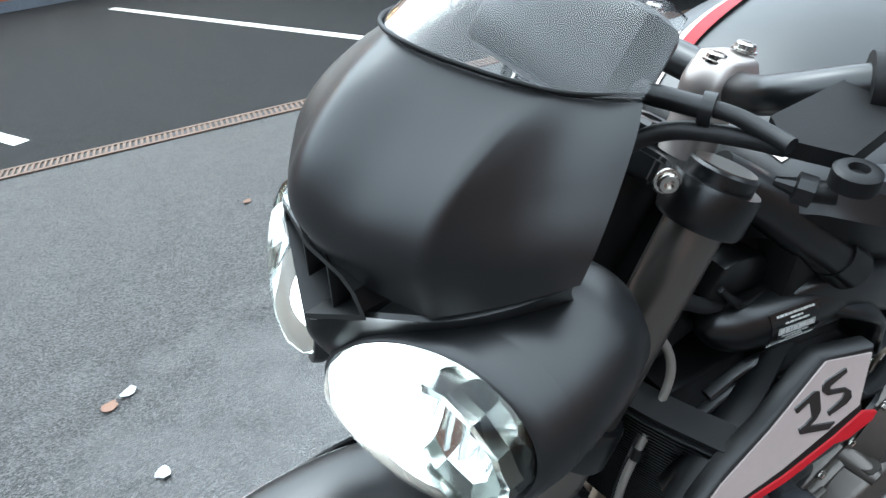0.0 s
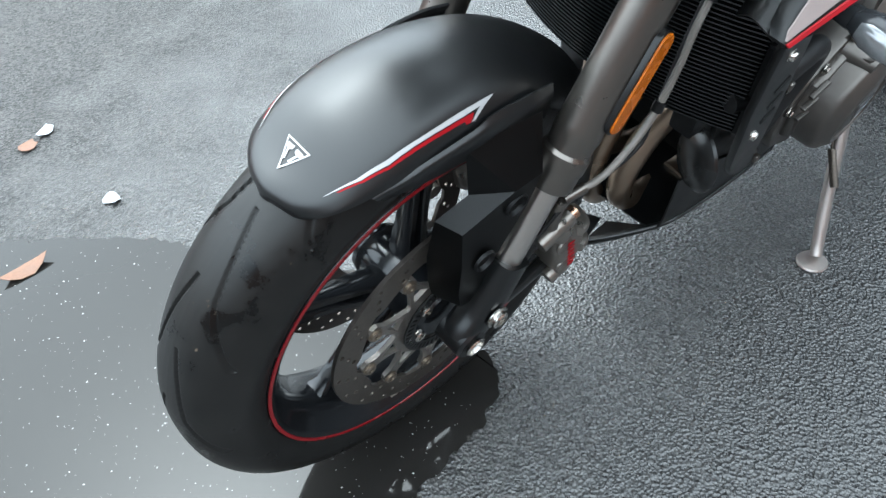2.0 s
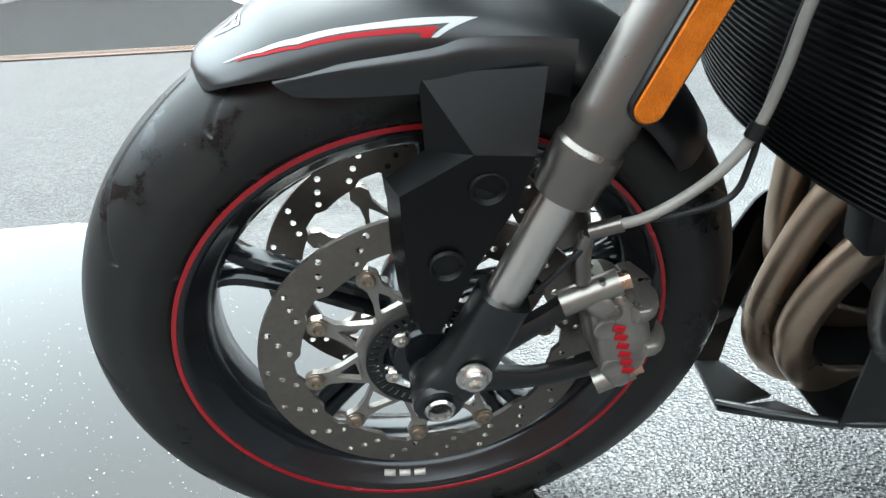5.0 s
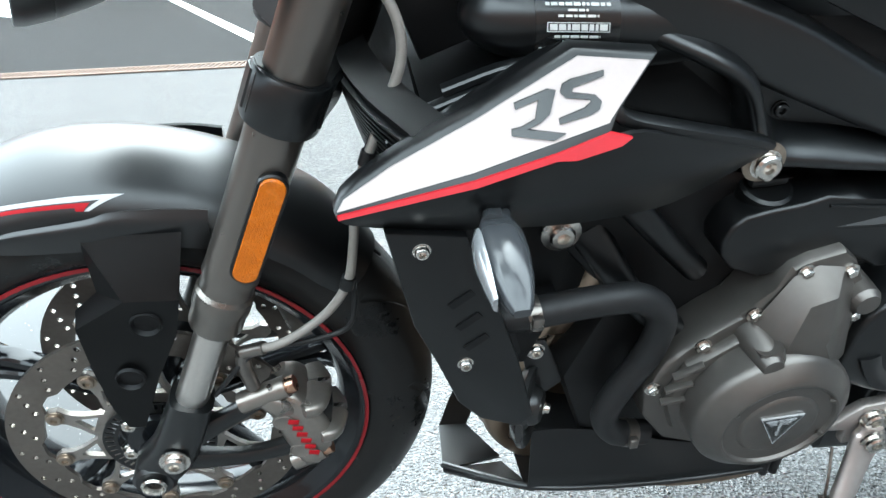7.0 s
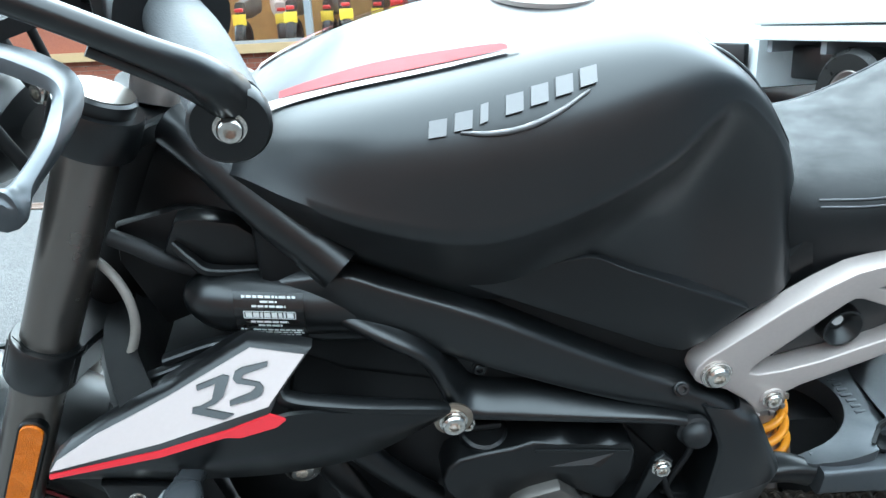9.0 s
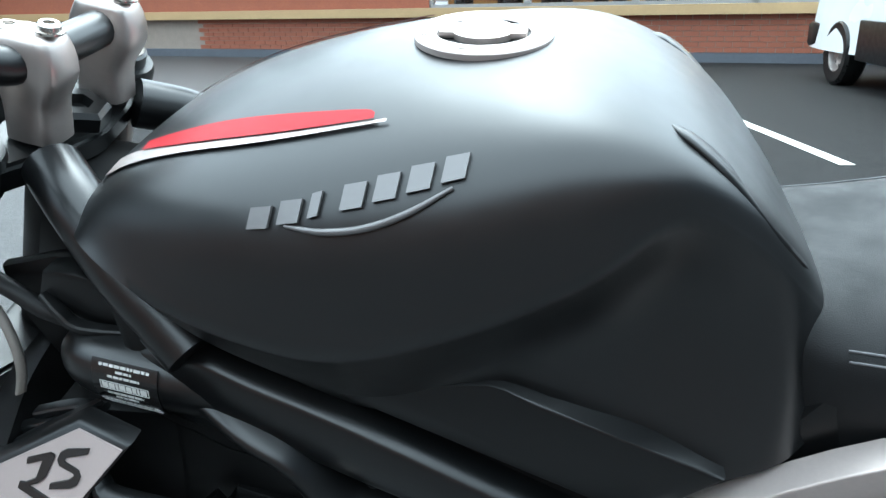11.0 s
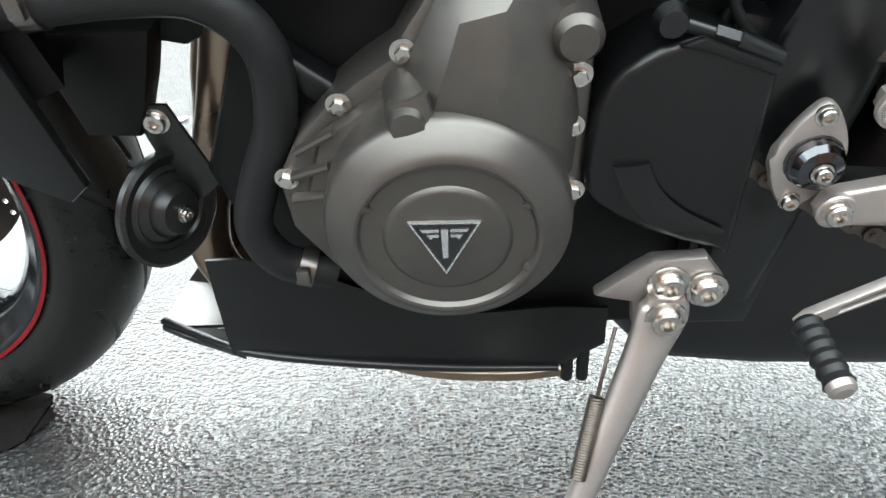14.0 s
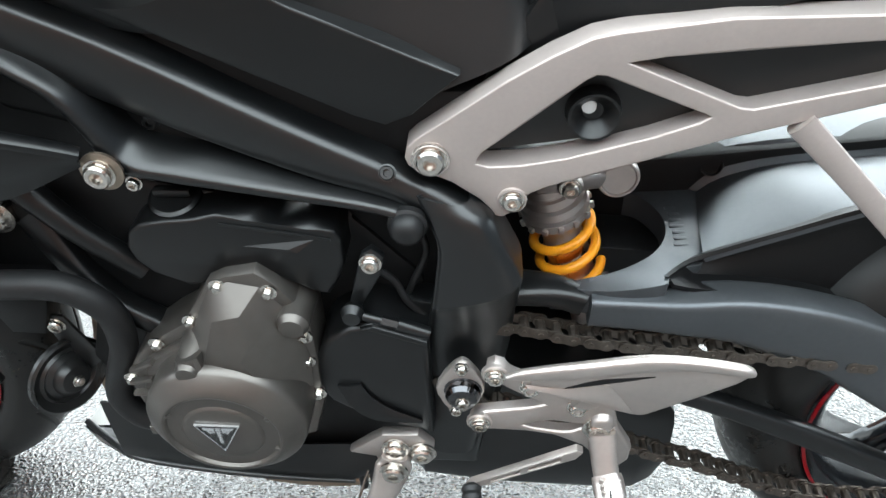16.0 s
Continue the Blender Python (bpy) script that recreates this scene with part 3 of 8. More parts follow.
surface(bm, ctrl, 6, 5, 0.0035, True, inward=HUB)
mud = part("front_mudguard", bm, M_BLACK, bike, "matt black front mudguard with red and white stripes", 50, MUD)


def mud_curves():
    """The mudguard's skin as curves along it: angle, radius and y for each lane across."""
    rows = [spline(row, 5) for row in ctrl]
    lanes = []
    for j in range(len(rows[0])):
        col = spline([r[j] for r in rows], 6)
        deg = [math.degrees(math.atan2(q[2] - 0.30, q[0])) for q in col]
        lanes.append((deg[::-1], [math.hypot(q[0], q[2] - 0.30) for q in col][::-1], [abs(q[1]) for q in col][::-1]))
    return lanes


MUD_LANES = mud_curves()


def mud_point(deg, y, lift=0.0):
    """A point on the mudguard's skin by its angle round the wheel."""
    rs = [float(np.interp(deg, d, r)) for d, r, q in MUD_LANES]
    ys = [float(np.interp(deg, d, q)) for d, r, q in MUD_LANES]
    r = float(np.interp(abs(y), ys, rs)) + lift
    t = radians(deg)
    return V(math.cos(t) * r, y, 0.30 + math.sin(t) * r)


def ribbon(rows, lift=0.0010, s=-1):
    """A thin decal that follows the mudguard; rows of (angle, y) at its upper and (angle, y) at its lower edge."""
    bm = B()
    fine = [np.array(rows[0], float)]
    for a, b in zip(rows, rows[1:]):
        fine += [np.array(a) + (np.array(b) - np.array(a)) * k / 4 for k in range(1, 5)]
    g = []
    for d0, y0, d1, y1 in [[float(c) for c in q] for q in fine]:
        g.append([bm.verts.new(mud_point(d0 + (d1 - d0) * k / 3, s * (y0 + (y1 - y0) * k / 3), lift)) for k in range(4)])
    for a, b in zip(g, g[1:]):
        for i in range(3):
            bm.faces.new((a[i], a[i + 1], b[i + 1], b[i]))
    return bm


WHITE_ROWS = [(112.2, 0.0470, 112.0, 0.0478), (107.0, 0.0570, 106.7, 0.0596), (102.0, 0.0616, 102.0, 0.0646), (98.3, 0.0624, 98.3, 0.0650), (94.6, 0.0630, 94.6, 0.0654), (91.0, 0.0629, 91.0, 0.0656),
              (87.5, 0.0624, 87.5, 0.0655), (84.6, 0.0620, 84.6, 0.0648), (80.1, 0.0606, 83.6, 0.0644), (85.2, 0.0698, 86.0, 0.0698)]
RED_ROWS = [(110.4, 0.0525, 110.2, 0.0540), (106.6, 0.0602, 106.4, 0.0620), (102.2, 0.0652, 102.2, 0.0667), (98.4, 0.0656, 98.4, 0.0676), (94.7, 0.0660, 94.7, 0.0679), (91.1, 0.0662, 91.1, 0.0682),
            (87.6, 0.0661, 87.6, 0.0682), (85.0, 0.0659, 87.3, 0.0683), (86.1, 0.0698, 87.2, 0.0698)]
for s in (-1, 1):
    part("white_stripe", ribbon(WHITE_ROWS, 0.0010, s), M_WHITELINE, mud, "white decal line with an arrow end")
    part("red_stripe", ribbon(RED_ROWS, 0.0010, s), M_RED, mud, "red decal line with a hooked end")
# triangular emblem on the nose, as a plain outline with bars
bm = B()


def emblem_strip(corners, w, closed=True):
    n = len(corners)
    c = np.mean(np.array(corners), axis=0)
    for i in range(n if closed else n - 1):
        a, b = np.array(corners[i]), np.array(corners[(i + 1) % n])
        ai, bi = c + (a - c) * (1 - w), c + (b - c) * (1 - w)
        q = [[bm.verts.new(mud_point(float(u[0]), float(u[1]), 0.0010)) for u in (o + (p - o) * k / 3 for k in range(4))] for o, p in ((a, b), (ai, bi))]
        for k in range(3):
            bm.faces.new((q[0][k], q[0][k + 1], q[1][k + 1], q[1][k]))


emblem_strip([(109.4, -0.0155), (109.4, 0.0155), (114.2, 0.0)], 0.16)
for y in (-0.0060, 0.0060):
    q = [mud_point(d, y + o, 0.0010) for d, o in ((110.1, -0.0042), (110.1, 0.0042), (110.7, 0.0042), (110.9, 0.0010), (112.4, -y * 0.55 + 0.0010), (112.4, -y * 0.55 - 0.0010), (110.9, -0.0010), (110.7, -0.0042))]
    bm.faces.new([bm.verts.new(p) for p in q])
part("mudguard_emblem", bm, M_WHITELINE, mud, "white triangular emblem outline")
# side skirt of the mudguard with its step line, and the faceted fork guard below it
for s in (-1, 1):
    bm = B()
    rows = [[(x, s * y, z) for x, y, z in r] for r in (
        [(-0.088, 0.068, 0.5915), (-0.045, 0.0725, 0.600), (0.02, 0.0745, 0.6065), (0.045, 0.0745, 0.612), (0.09, 0.0755, 0.610), (0.124, 0.074, 0.604)],
        [(-0.086, 0.071, 0.5875), (-0.045, 0.077, 0.5950), (0.02, 0.080, 0.6000), (0.045, 0.0805, 0.601), (0.09, 0.081, 0.596), (0.122, 0.079, 0.590)],
        [(-0.075, 0.069, 0.577), (-0.035, 0.075, 0.576), (0.02, 0.079, 0.576), (0.045, 0.080, 0.576), (0.09, 0.081, 0.572), (0.120, 0.077, 0.562)])]
    surface(bm, rows, 4, 4, 0.003, False, inward=HUB)
    part("mudguard_skirt", bm, M_BLACK, mud, "stepped black side skirt", 30)
for s in (-1, 1):
    bm = B()
    pts = {"a": (0.011, 0.077, 0.590), "b": (0.100, 0.086, 0.592), "c": (0.088, 0.112, 0.537), "d": (0.043, 0.117, 0.546), "p": (0.012, 0.087, 0.536), "e": (-0.018, 0.076, 0.508), "f": (-0.010, 0.107, 0.511), "g": (0.076, 0.112, 0.496),
           "h": (-0.018, 0.070, 0.440), "i": (-0.009, 0.112, 0.460), "j": (-0.008, 0.074, 0.360), "k": (0.000, 0.112, 0.375), "l": (0.015, 0.112, 0.372), "m": (0.047, 0.112, 0.443), "n": (-0.007, 0.112, 0.405), "o": (-0.015, 0.072, 0.395)}
    vv = {k: bm.verts.new((x, s * y, z)) for k, (x, y, z) in pts.items()}
    for f in ("abcd", "adp", "pdfe", "dcgf", "efih", "fgmi", "imn", "nml", "nlk", "hino", "onkj"):
        bm.faces.new([vv[c] for c in f])
    r = bmesh.ops.solidify(bm, geom=bm.faces[:], thickness=0.003)
    bmesh.ops.bevel(bm, geom=[e for e in bm.edges if len(e.link_faces) == 2 and e.calc_face_angle(0) > 0.25], offset=0.002, segments=2, affect="EDGES", clamp_overlap=True)
    gd = part("fork_guard", bm, M_PLASTIC, mud, "faceted black plastic fork guard", 25)
    for c in ((0.054, 0.515), (0.022, 0.447)):
        bm = B()
        lathe(bm, [(-0.004, 0.0), (-0.004, 0.0105), (0.0004, 0.0125), (0.0004, 0.0135), (-0.003, 0.0145)], V(c[0], s * 0.1165, c[1]), (0, s, 0), 24)
        part("guard_recess", bm, M_DARK, gd)

# ======== calipers and brake lines ========
for s in (-1, 1):
    bm = B()
    strap(bm, [(0.146, -0.083, 0.404, 0.012, 0.024), (0.154, -0.084, 0.392, 0.021, 0.031), (0.166, -0.085, 0.366, 0.0265, 0.034), (0.171, -0.085, 0.343, 0.0265, 0.034), (0.172, -0.084, 0.320, 0.022, 0.031), (0.168, -0.083, 0.306, 0.012, 0.024)], 5, 20, 0.5)
    if s > 0:
        bmesh.ops.scale(bm, vec=(1, -1, 1), verts=bm.verts)
    cal = part("brake_caliper", bm, M_GUN, bike, "grey radial brake caliper with red lettering bar", 30, FRONT)
    bm = B()
    box(bm, V(0.1860, s * 0.092, 0.3700), (0.026, 0.030, 0.030), 0.002, Matrix.Rotation(radians(10), 4, "Y"))
    part("pad_window", bm, M_DARK, cal, "dark opening over the brake pads")
    for zz, dx in ((0.3905, 0.178), (0.3480, 0.190)):
        bm = B()
        strap(bm, [(dx - 0.006, s * 0.118, zz, 0.007, 0.006), (dx + 0.006, s * 0.108, zz - 0.001, 0.008, 0.012), (dx + 0.010, s * 0.080, zz - 0.002, 0.008, 0.014), (dx + 0.004, s * 0.056, zz - 0.001, 0.007, 0.010)], 5, 14, 0.6)
        part("caliper_bridge", bm, M_GUN, cal, "cast bridge over the disc", 40)
    bm = B()
    tube(bm, [(0.150, s * 0.108, 0.404), (0.146, s * 0.110, 0.418), (0.143, s * 0.111, 0.427)], [0.0048, 0.0040, 0.0026], 12)
    part("bleed_nipple", bm, M_STEEL, cal, "small steel bleed screw")
    for lug in ([(0.135, s * 0.104, 0.408, 0.010, 0.012), (0.148, s * 0.106, 0.398, 0.012, 0.014), (0.158, s * 0.104, 0.384, 0.010, 0.012)],
                [(0.163, s * 0.104, 0.322, 0.010, 0.012), (0.170, s * 0.106, 0.312, 0.011, 0.013), (0.178, s * 0.104, 0.306, 0.009, 0.011)]):
        bm = B()
        strap(bm, lug, 4, 14, 0.5)
        part("caliper_lug", bm, M_GUN, cal, "cast mounting lug", 40)
    for z, x in ((0.381, 0.162), (0.333, 0.173)):
        bm = B()
        lathe(bm, [(0.0, 0.0115), (0.0025, 0.0110), (0.0032, 0.0095), (0.0025, 0.008), (0.0025, 0.0)], V(x - 0.012, s * 0.1155, z - 0.004), (0, s, 0), 24)
        part("piston_cap", bm, M_GUN, cal)
    for p, q in (((0.112, 0.402), (0.160, 0.419)), ((0.150, 0.300), (0.184, 0.314))):
        bm = B()
        tube(bm, [(p[0], s * 0.106, p[1]), (q[0], s * 0.106, q[1])], 0.0115, 16)
        part("caliper_arm", bm, M_GUN, cal)
    for q, d in (((0.160, 0.419), (0.9, 0.3)), ((0.184, 0.314), (0.9, 0.35))):
        bm = B()
        tube(bm, [(q[0], s * 0.106, q[1]), (q[0] + 0.009 * d[0], s * 0.106, q[1] + 0.009 * d[1])], 0.0085, 16)
        part("caliper_bolt", bm, M_COPPER, cal, "copper-coloured mounting bolt")
    for k in range(6):
        bm = B()
        c = V(0.1605 + 0.0028 * k, s * 0.1195, 0.378 - 0.0105 * k)
        box(bm, c, (0.011, 0.0012, 0.0068), 0.0006, Matrix.Rotation(radians(16), 4, "Y"))
        part("lettering_bar", bm, M_RED, cal, "red raised lettering drawn as bars")
bm = B()
tube(bm, [(0.146, -0.118, 0.486), (0.165, -0.124, 0.495), (0.188, -0.126, 0.509), (0.216, -0.126, 0.532), (0.235, -0.125, 0.562), (0.244, -0.125, 0.605), (0.252, -0.123, 0.655), (0.278, -0.118, 0.715), (0.295, -0.112, 0.762), (0.285, -0.10, 0.80), (0.25, -0.08, 0.83)], 0.0042, 12)
line = part("brake_hose", bm, M_GREYHOSE, bike, "grey braided front brake hose", 60, FRONT)
for p, d in (((0.234, -0.125, 0.560), (0.3, 0, 1)), ((0.262, -0.1215, 0.680), (0.4, 0.1, 1))):
    bm = B()
    lathe(bm, [(-0.006, 0.0045), (-0.006, 0.0065), (0.006, 0.0065), (0.006, 0.0045)], p, d, 16, closed=True)
    part("hose_clip", bm, M_PLASTIC, line, "black cable clip", 40)
bm = B()
tube(bm, [(0.128, -0.112, 0.478), (0.150, -0.119, 0.488)], 0.0065, 12)
tube(bm, [(0.128, -0.106, 0.425), (0.125, -0.108, 0.455), (0.128, -0.111, 0.478)], 0.0075, 12)
part("hose_union", bm, M_FORK, line)
bm = B()
tube(bm, [(0.090, -0.108, 0.42), (0.14, -0.116, 0.480), (0.19, -0.124, 0.494), (0.228, -0.124, 0.505), (0.238, -0.122, 0.535), (0.240, -0.121, 0.575), (0.250, -0.119, 0.65), (0.282, -0.112, 0.73)], 0.0026, 8)
part("sensor_cable", bm, M_HOSE, line, "thin black sensor cable", 60)


# ======== fly screen cowl, windscreen ========
COWL = [[(0.000, 0, 0.950), (0.011, -0.050, 0.945), (0.036, -0.092, 0.936), (0.073, -0.117, 0.948), (0.108, -0.142, 0.966)],
        [(-0.009, 0, 0.982), (0.007, -0.046, 0.981), (0.031, -0.091, 0.980), (0.078, -0.113, 0.981), (0.122, -0.139, 0.990)],
        [(0.004, 0, 1.018), (0.027, -0.044, 1.015), (0.051, -0.087, 1.016), (0.100, -0.105, 1.012), (0.142, -0.130, 1.018)],
        [(0.034, 0, 1.052), (0.060, -0.041, 1.048), (0.086, -0.082, 1.042), (0.126, -0.098, 1.038), (0.158, -0.121, 1.042)],
        [(0.071, 0, 1.076), (0.092, -0.040, 1.070), (0.127, -0.080, 1.058), (0.149, -0.095, 1.053), (0.166, -0.114, 1.055)]]
SHIFT = FRONT @ Matrix.Translation((0.0265, -0.004, 0.004))
bm = B()
surface(bm, COWL, 6, 8, 0.003, True, inward=(0.2, 0, 0.9), crease=(2, 6))
cowl = part("screen_cowl", bm, M_BLACK, bike, "matt black fly screen cowl over the headlights", 50, SHIFT)
bm = B()
surface(bm, [[(0.069, 0, 1.078), (0.084, -0.040, 1.072), (0.126, -0.082, 1.059), (0.164, -0.115, 1.058)],
             [(0.118, 0, 1.104), (0.130, -0.043, 1.098), (0.160, -0.084, 1.078), (0.184, -0.110, 1.073)],
             [(0.172, 0, 1.128), (0.180, -0.043, 1.122), (0.195, -0.085, 1.104), (0.207, -0.100, 1.090)]], 6, 8, 0.003, True, inward=(0.2, 0, 0.9))
part("windscreen", bm, M_TINT, cowl, "clear smoked windscreen", 60)
bm = B()
tube(bm, [(0.168, 0.112, 1.058), (0.126, 0.083, 1.0605), (0.084, 0.041, 1.0735), (0.068, 0, 1.0795), (0.084, -0.041, 1.0735), (0.126, -0.083, 1.0605), (0.168, -0.112, 1.058)], 0.0016, 8)
part("screen_seal", bm, M_DARK, cowl, "black rubber seal", 60)
# intake below the cowl
bm = B()
pts = [(0.002, 0.046, 0.955), (0.004, 0.058, 0.948), (0.006, 0.066, 0.931), (-0.012, 0.0, 0.888), (0.006, -0.066, 0.931), (0.004, -0.058, 0.948), (0.002, -0.046, 0.955), (-0.002, 0, 0.953)]
loft(bm, [[V(x - 0.002, y, z) for x, y, z in pts], [V(x - 0.003, y * 0.90, 0.928 + (z - 0.928) * 0.86) for x, y, z in pts], [V(x + 0.045, y * 0.72, 0.93 + (z - 0.93) * 0.6) for x, y, z in pts]], True, False)
bm.faces.new([bm.verts.new((x + 0.045, y * 0.72, 0.93 + (z - 0.93) * 0.6)) for x, y, z in pts])
intake = part("air_intake", bm, M_PLASTIC, cowl, "black funnel-shaped intake", 30)
for y in (-0.020, 0.020):
    bm = B()
    box(bm, (0.012, y, 0.925), (0.024, 0.0025, 0.062), 0.0005)
    part("intake_vane", bm, M_PLASTIC, intake)
bm = B()
surface(bm, [[(-0.014, 0, 0.890), (0.004, -0.036, 0.912), (0.009, -0.066, 0.930), (0.044, -0.096, 0.933), (0.077, -0.119, 0.945), (0.108, -0.136, 0.960)],
             [(-0.012, 0, 0.866), (0.014, -0.040, 0.890), (0.028, -0.068, 0.912), (0.058, -0.093, 0.916), (0.088, -0.112, 0.928), (0.116, -0.128, 0.943)],
             [(0.02, 0, 0.80), (0.03, -0.04, 0.83), (0.055, -0.07, 0.875), (0.085, -0.088, 0.888), (0.110, -0.102, 0.90), (0.135, -0.115, 0.915)]], 5, 5, 0.004, True, inward=(0.2, 0, 0.9))
part("nose_panel", bm, M_PLASTIC, cowl, "black panel between the lamps", 50)


# ======== twin headlights ========
def headlight(s):
    c = V(0.0264, -0.0951, 0.856)
    ax = V(0.0324, -0.0818, 0.0189).normalized()       # from the inner to the outer end
    up = V(0.0096, 0.0088, 0.0603)
    up = (up - up.dot(ax) * ax).normalized()
    n = ax.cross(up).normalized()
    if n.x > 0:
        n = -n
    back = (V(0.95, 0.13, 0.20)).normalized()
    def ring(k, d=0.0, push=0.0, N=48):
        out = []
        for i in range(N):
            t = 2 * math.pi * i / N
            a, b = math.cos(t), math.sin(t)
            w = 0.0617 * (1 - 0.30 * ((1 - a) / 2) ** 1.6) * (0.95 if b > 0 else 1.0)
            out.append(c + ax * a * 0.090 * k + up * b * w * k + n * push + back * d)
        return out
    M = SHIFT @ Matrix.Diagonal((1, -s if s > 0 else 1, 1, 1))
    flip = (lambda p: V(p.x, -p.y, p.z)) if s > 0 else (lambda p: p)
    f = lambda r: [flip(p) for p in r]
    bm = B()
    rings = [ring(1.0, 0.006), ring(1.015, -0.004), ring(1.05, -0.003), ring(1.09, 0.004), ring(1.115, 0.020), ring(1.117, 0.022), ring(1.105, 0.0225), ring(1.105, 0.0235), ring(1.115, 0.025), ring(1.11, 0.045), ring(1.06, 0.080), ring(0.95, 0.110), ring(0.72, 0.130), ring(0.3, 0.138)]
    loft(bm, [f(r) for r in rings], True, False)
    bm.faces.new([bm.verts.new(p) for p in f(rings[-1])])
    shell = part("headlight", bm, M_BLACK, bike, "matt black headlight pod with its lamp lit", 40, SHIFT)
    bm = B()
    loft(bm, [f(ring(0.995, 0.003)), f(ring(0.965, 0, 0.010)), f(ring(0.85, 0, 0.021)), f(ring(0.6, 0, 0.029)), f(ring(0.3, 0, 0.033)), f(ring(0.02, 0, 0.034))], True, False)
    lens = part("lens", bm, M_LENS, shell, "clear headlight lens", 60)
    lens.visible_shadow = False
    bm = B()
    loft(bm, [f(ring(0.985, 0.004)), f(ring(0.93, 0.016)), f(ring(0.90, 0.022))], True, False)
    part("bezel", bm, M_GUN, shell, "", 50)
    # reflector bowls: a wide main one, a smaller outer one, and the lit lamp
    bm = B()
    loft(bm, [f(ring(0.91, 0.018)), f(ring(0.80, 0.036)), f(ring(0.5, 0.050)), f(ring(0.02, 0.056))], True, False)
    bowl = part("reflector_bowl", bm, M_REFLECTOR, shell, "faceted mirror reflector", 20)
    bm = B()
    cc = c + ax * 0.030 - up * 0.008
    lathe(bm, [(0.0, 0.037), (0.002, 0.0405), (0.012, 0.0385), (0.024, 0.030), (0.031, 0.015), (0.033, 0.006)], flip(cc) , flip(back), 10)
    part("inner_reflector", bm, M_REFLECTOR, bowl, "", 10)
    for q in range(7):
        bm = B()
        p = cc + ax * (-0.032 + 0.0105 * q) + back * 0.012
        box(bm, flip(p + up * 0.004), (0.004, 0.0015, 0.046 - abs(q - 3) * 0.007), 0, None)
        part("reflector_rib", bm, M_REFLECTOR, bowl)
    bm = B()
    p = c - ax * 0.036 + up * 0.004 + back * 0.006
    rr = []
    for k, d in ((1.0, 0.004), (0.96, -0.004), (0.7, -0.009), (0.3, -0.011), (0.02, -0.012)):
        rr.append([flip(p + ax * math.cos(t) * 0.033 * k + up * math.sin(t) * 0.030 * k + back * d) for t in [2 * math.pi * i / 32 for i in range(32)]])
    loft(bm, rr, True, False)
    part("lamp", bm, M_LAMP, shell, "lit white lamp", 50)
    # added ring that glows to imitate the lamp's halo, not a lit part
    bm = B()
    loft(bm, [[flip(p + ax * math.cos(t) * 0.050 * k + up * math.sin(t) * 0.042 * k + back * d) for t in [2 * math.pi * i / 32 for i in range(32)]] for k, d in ((1.0, 0.006), (0.9, 0.003), (0.6, 0.005))], True, False)
    part("lamp_halo", bm, M_HALO, shell, "added halo ring, the lamp's soft glow given as emission", 50)


for s in (-1, 1):
    headlight(s)

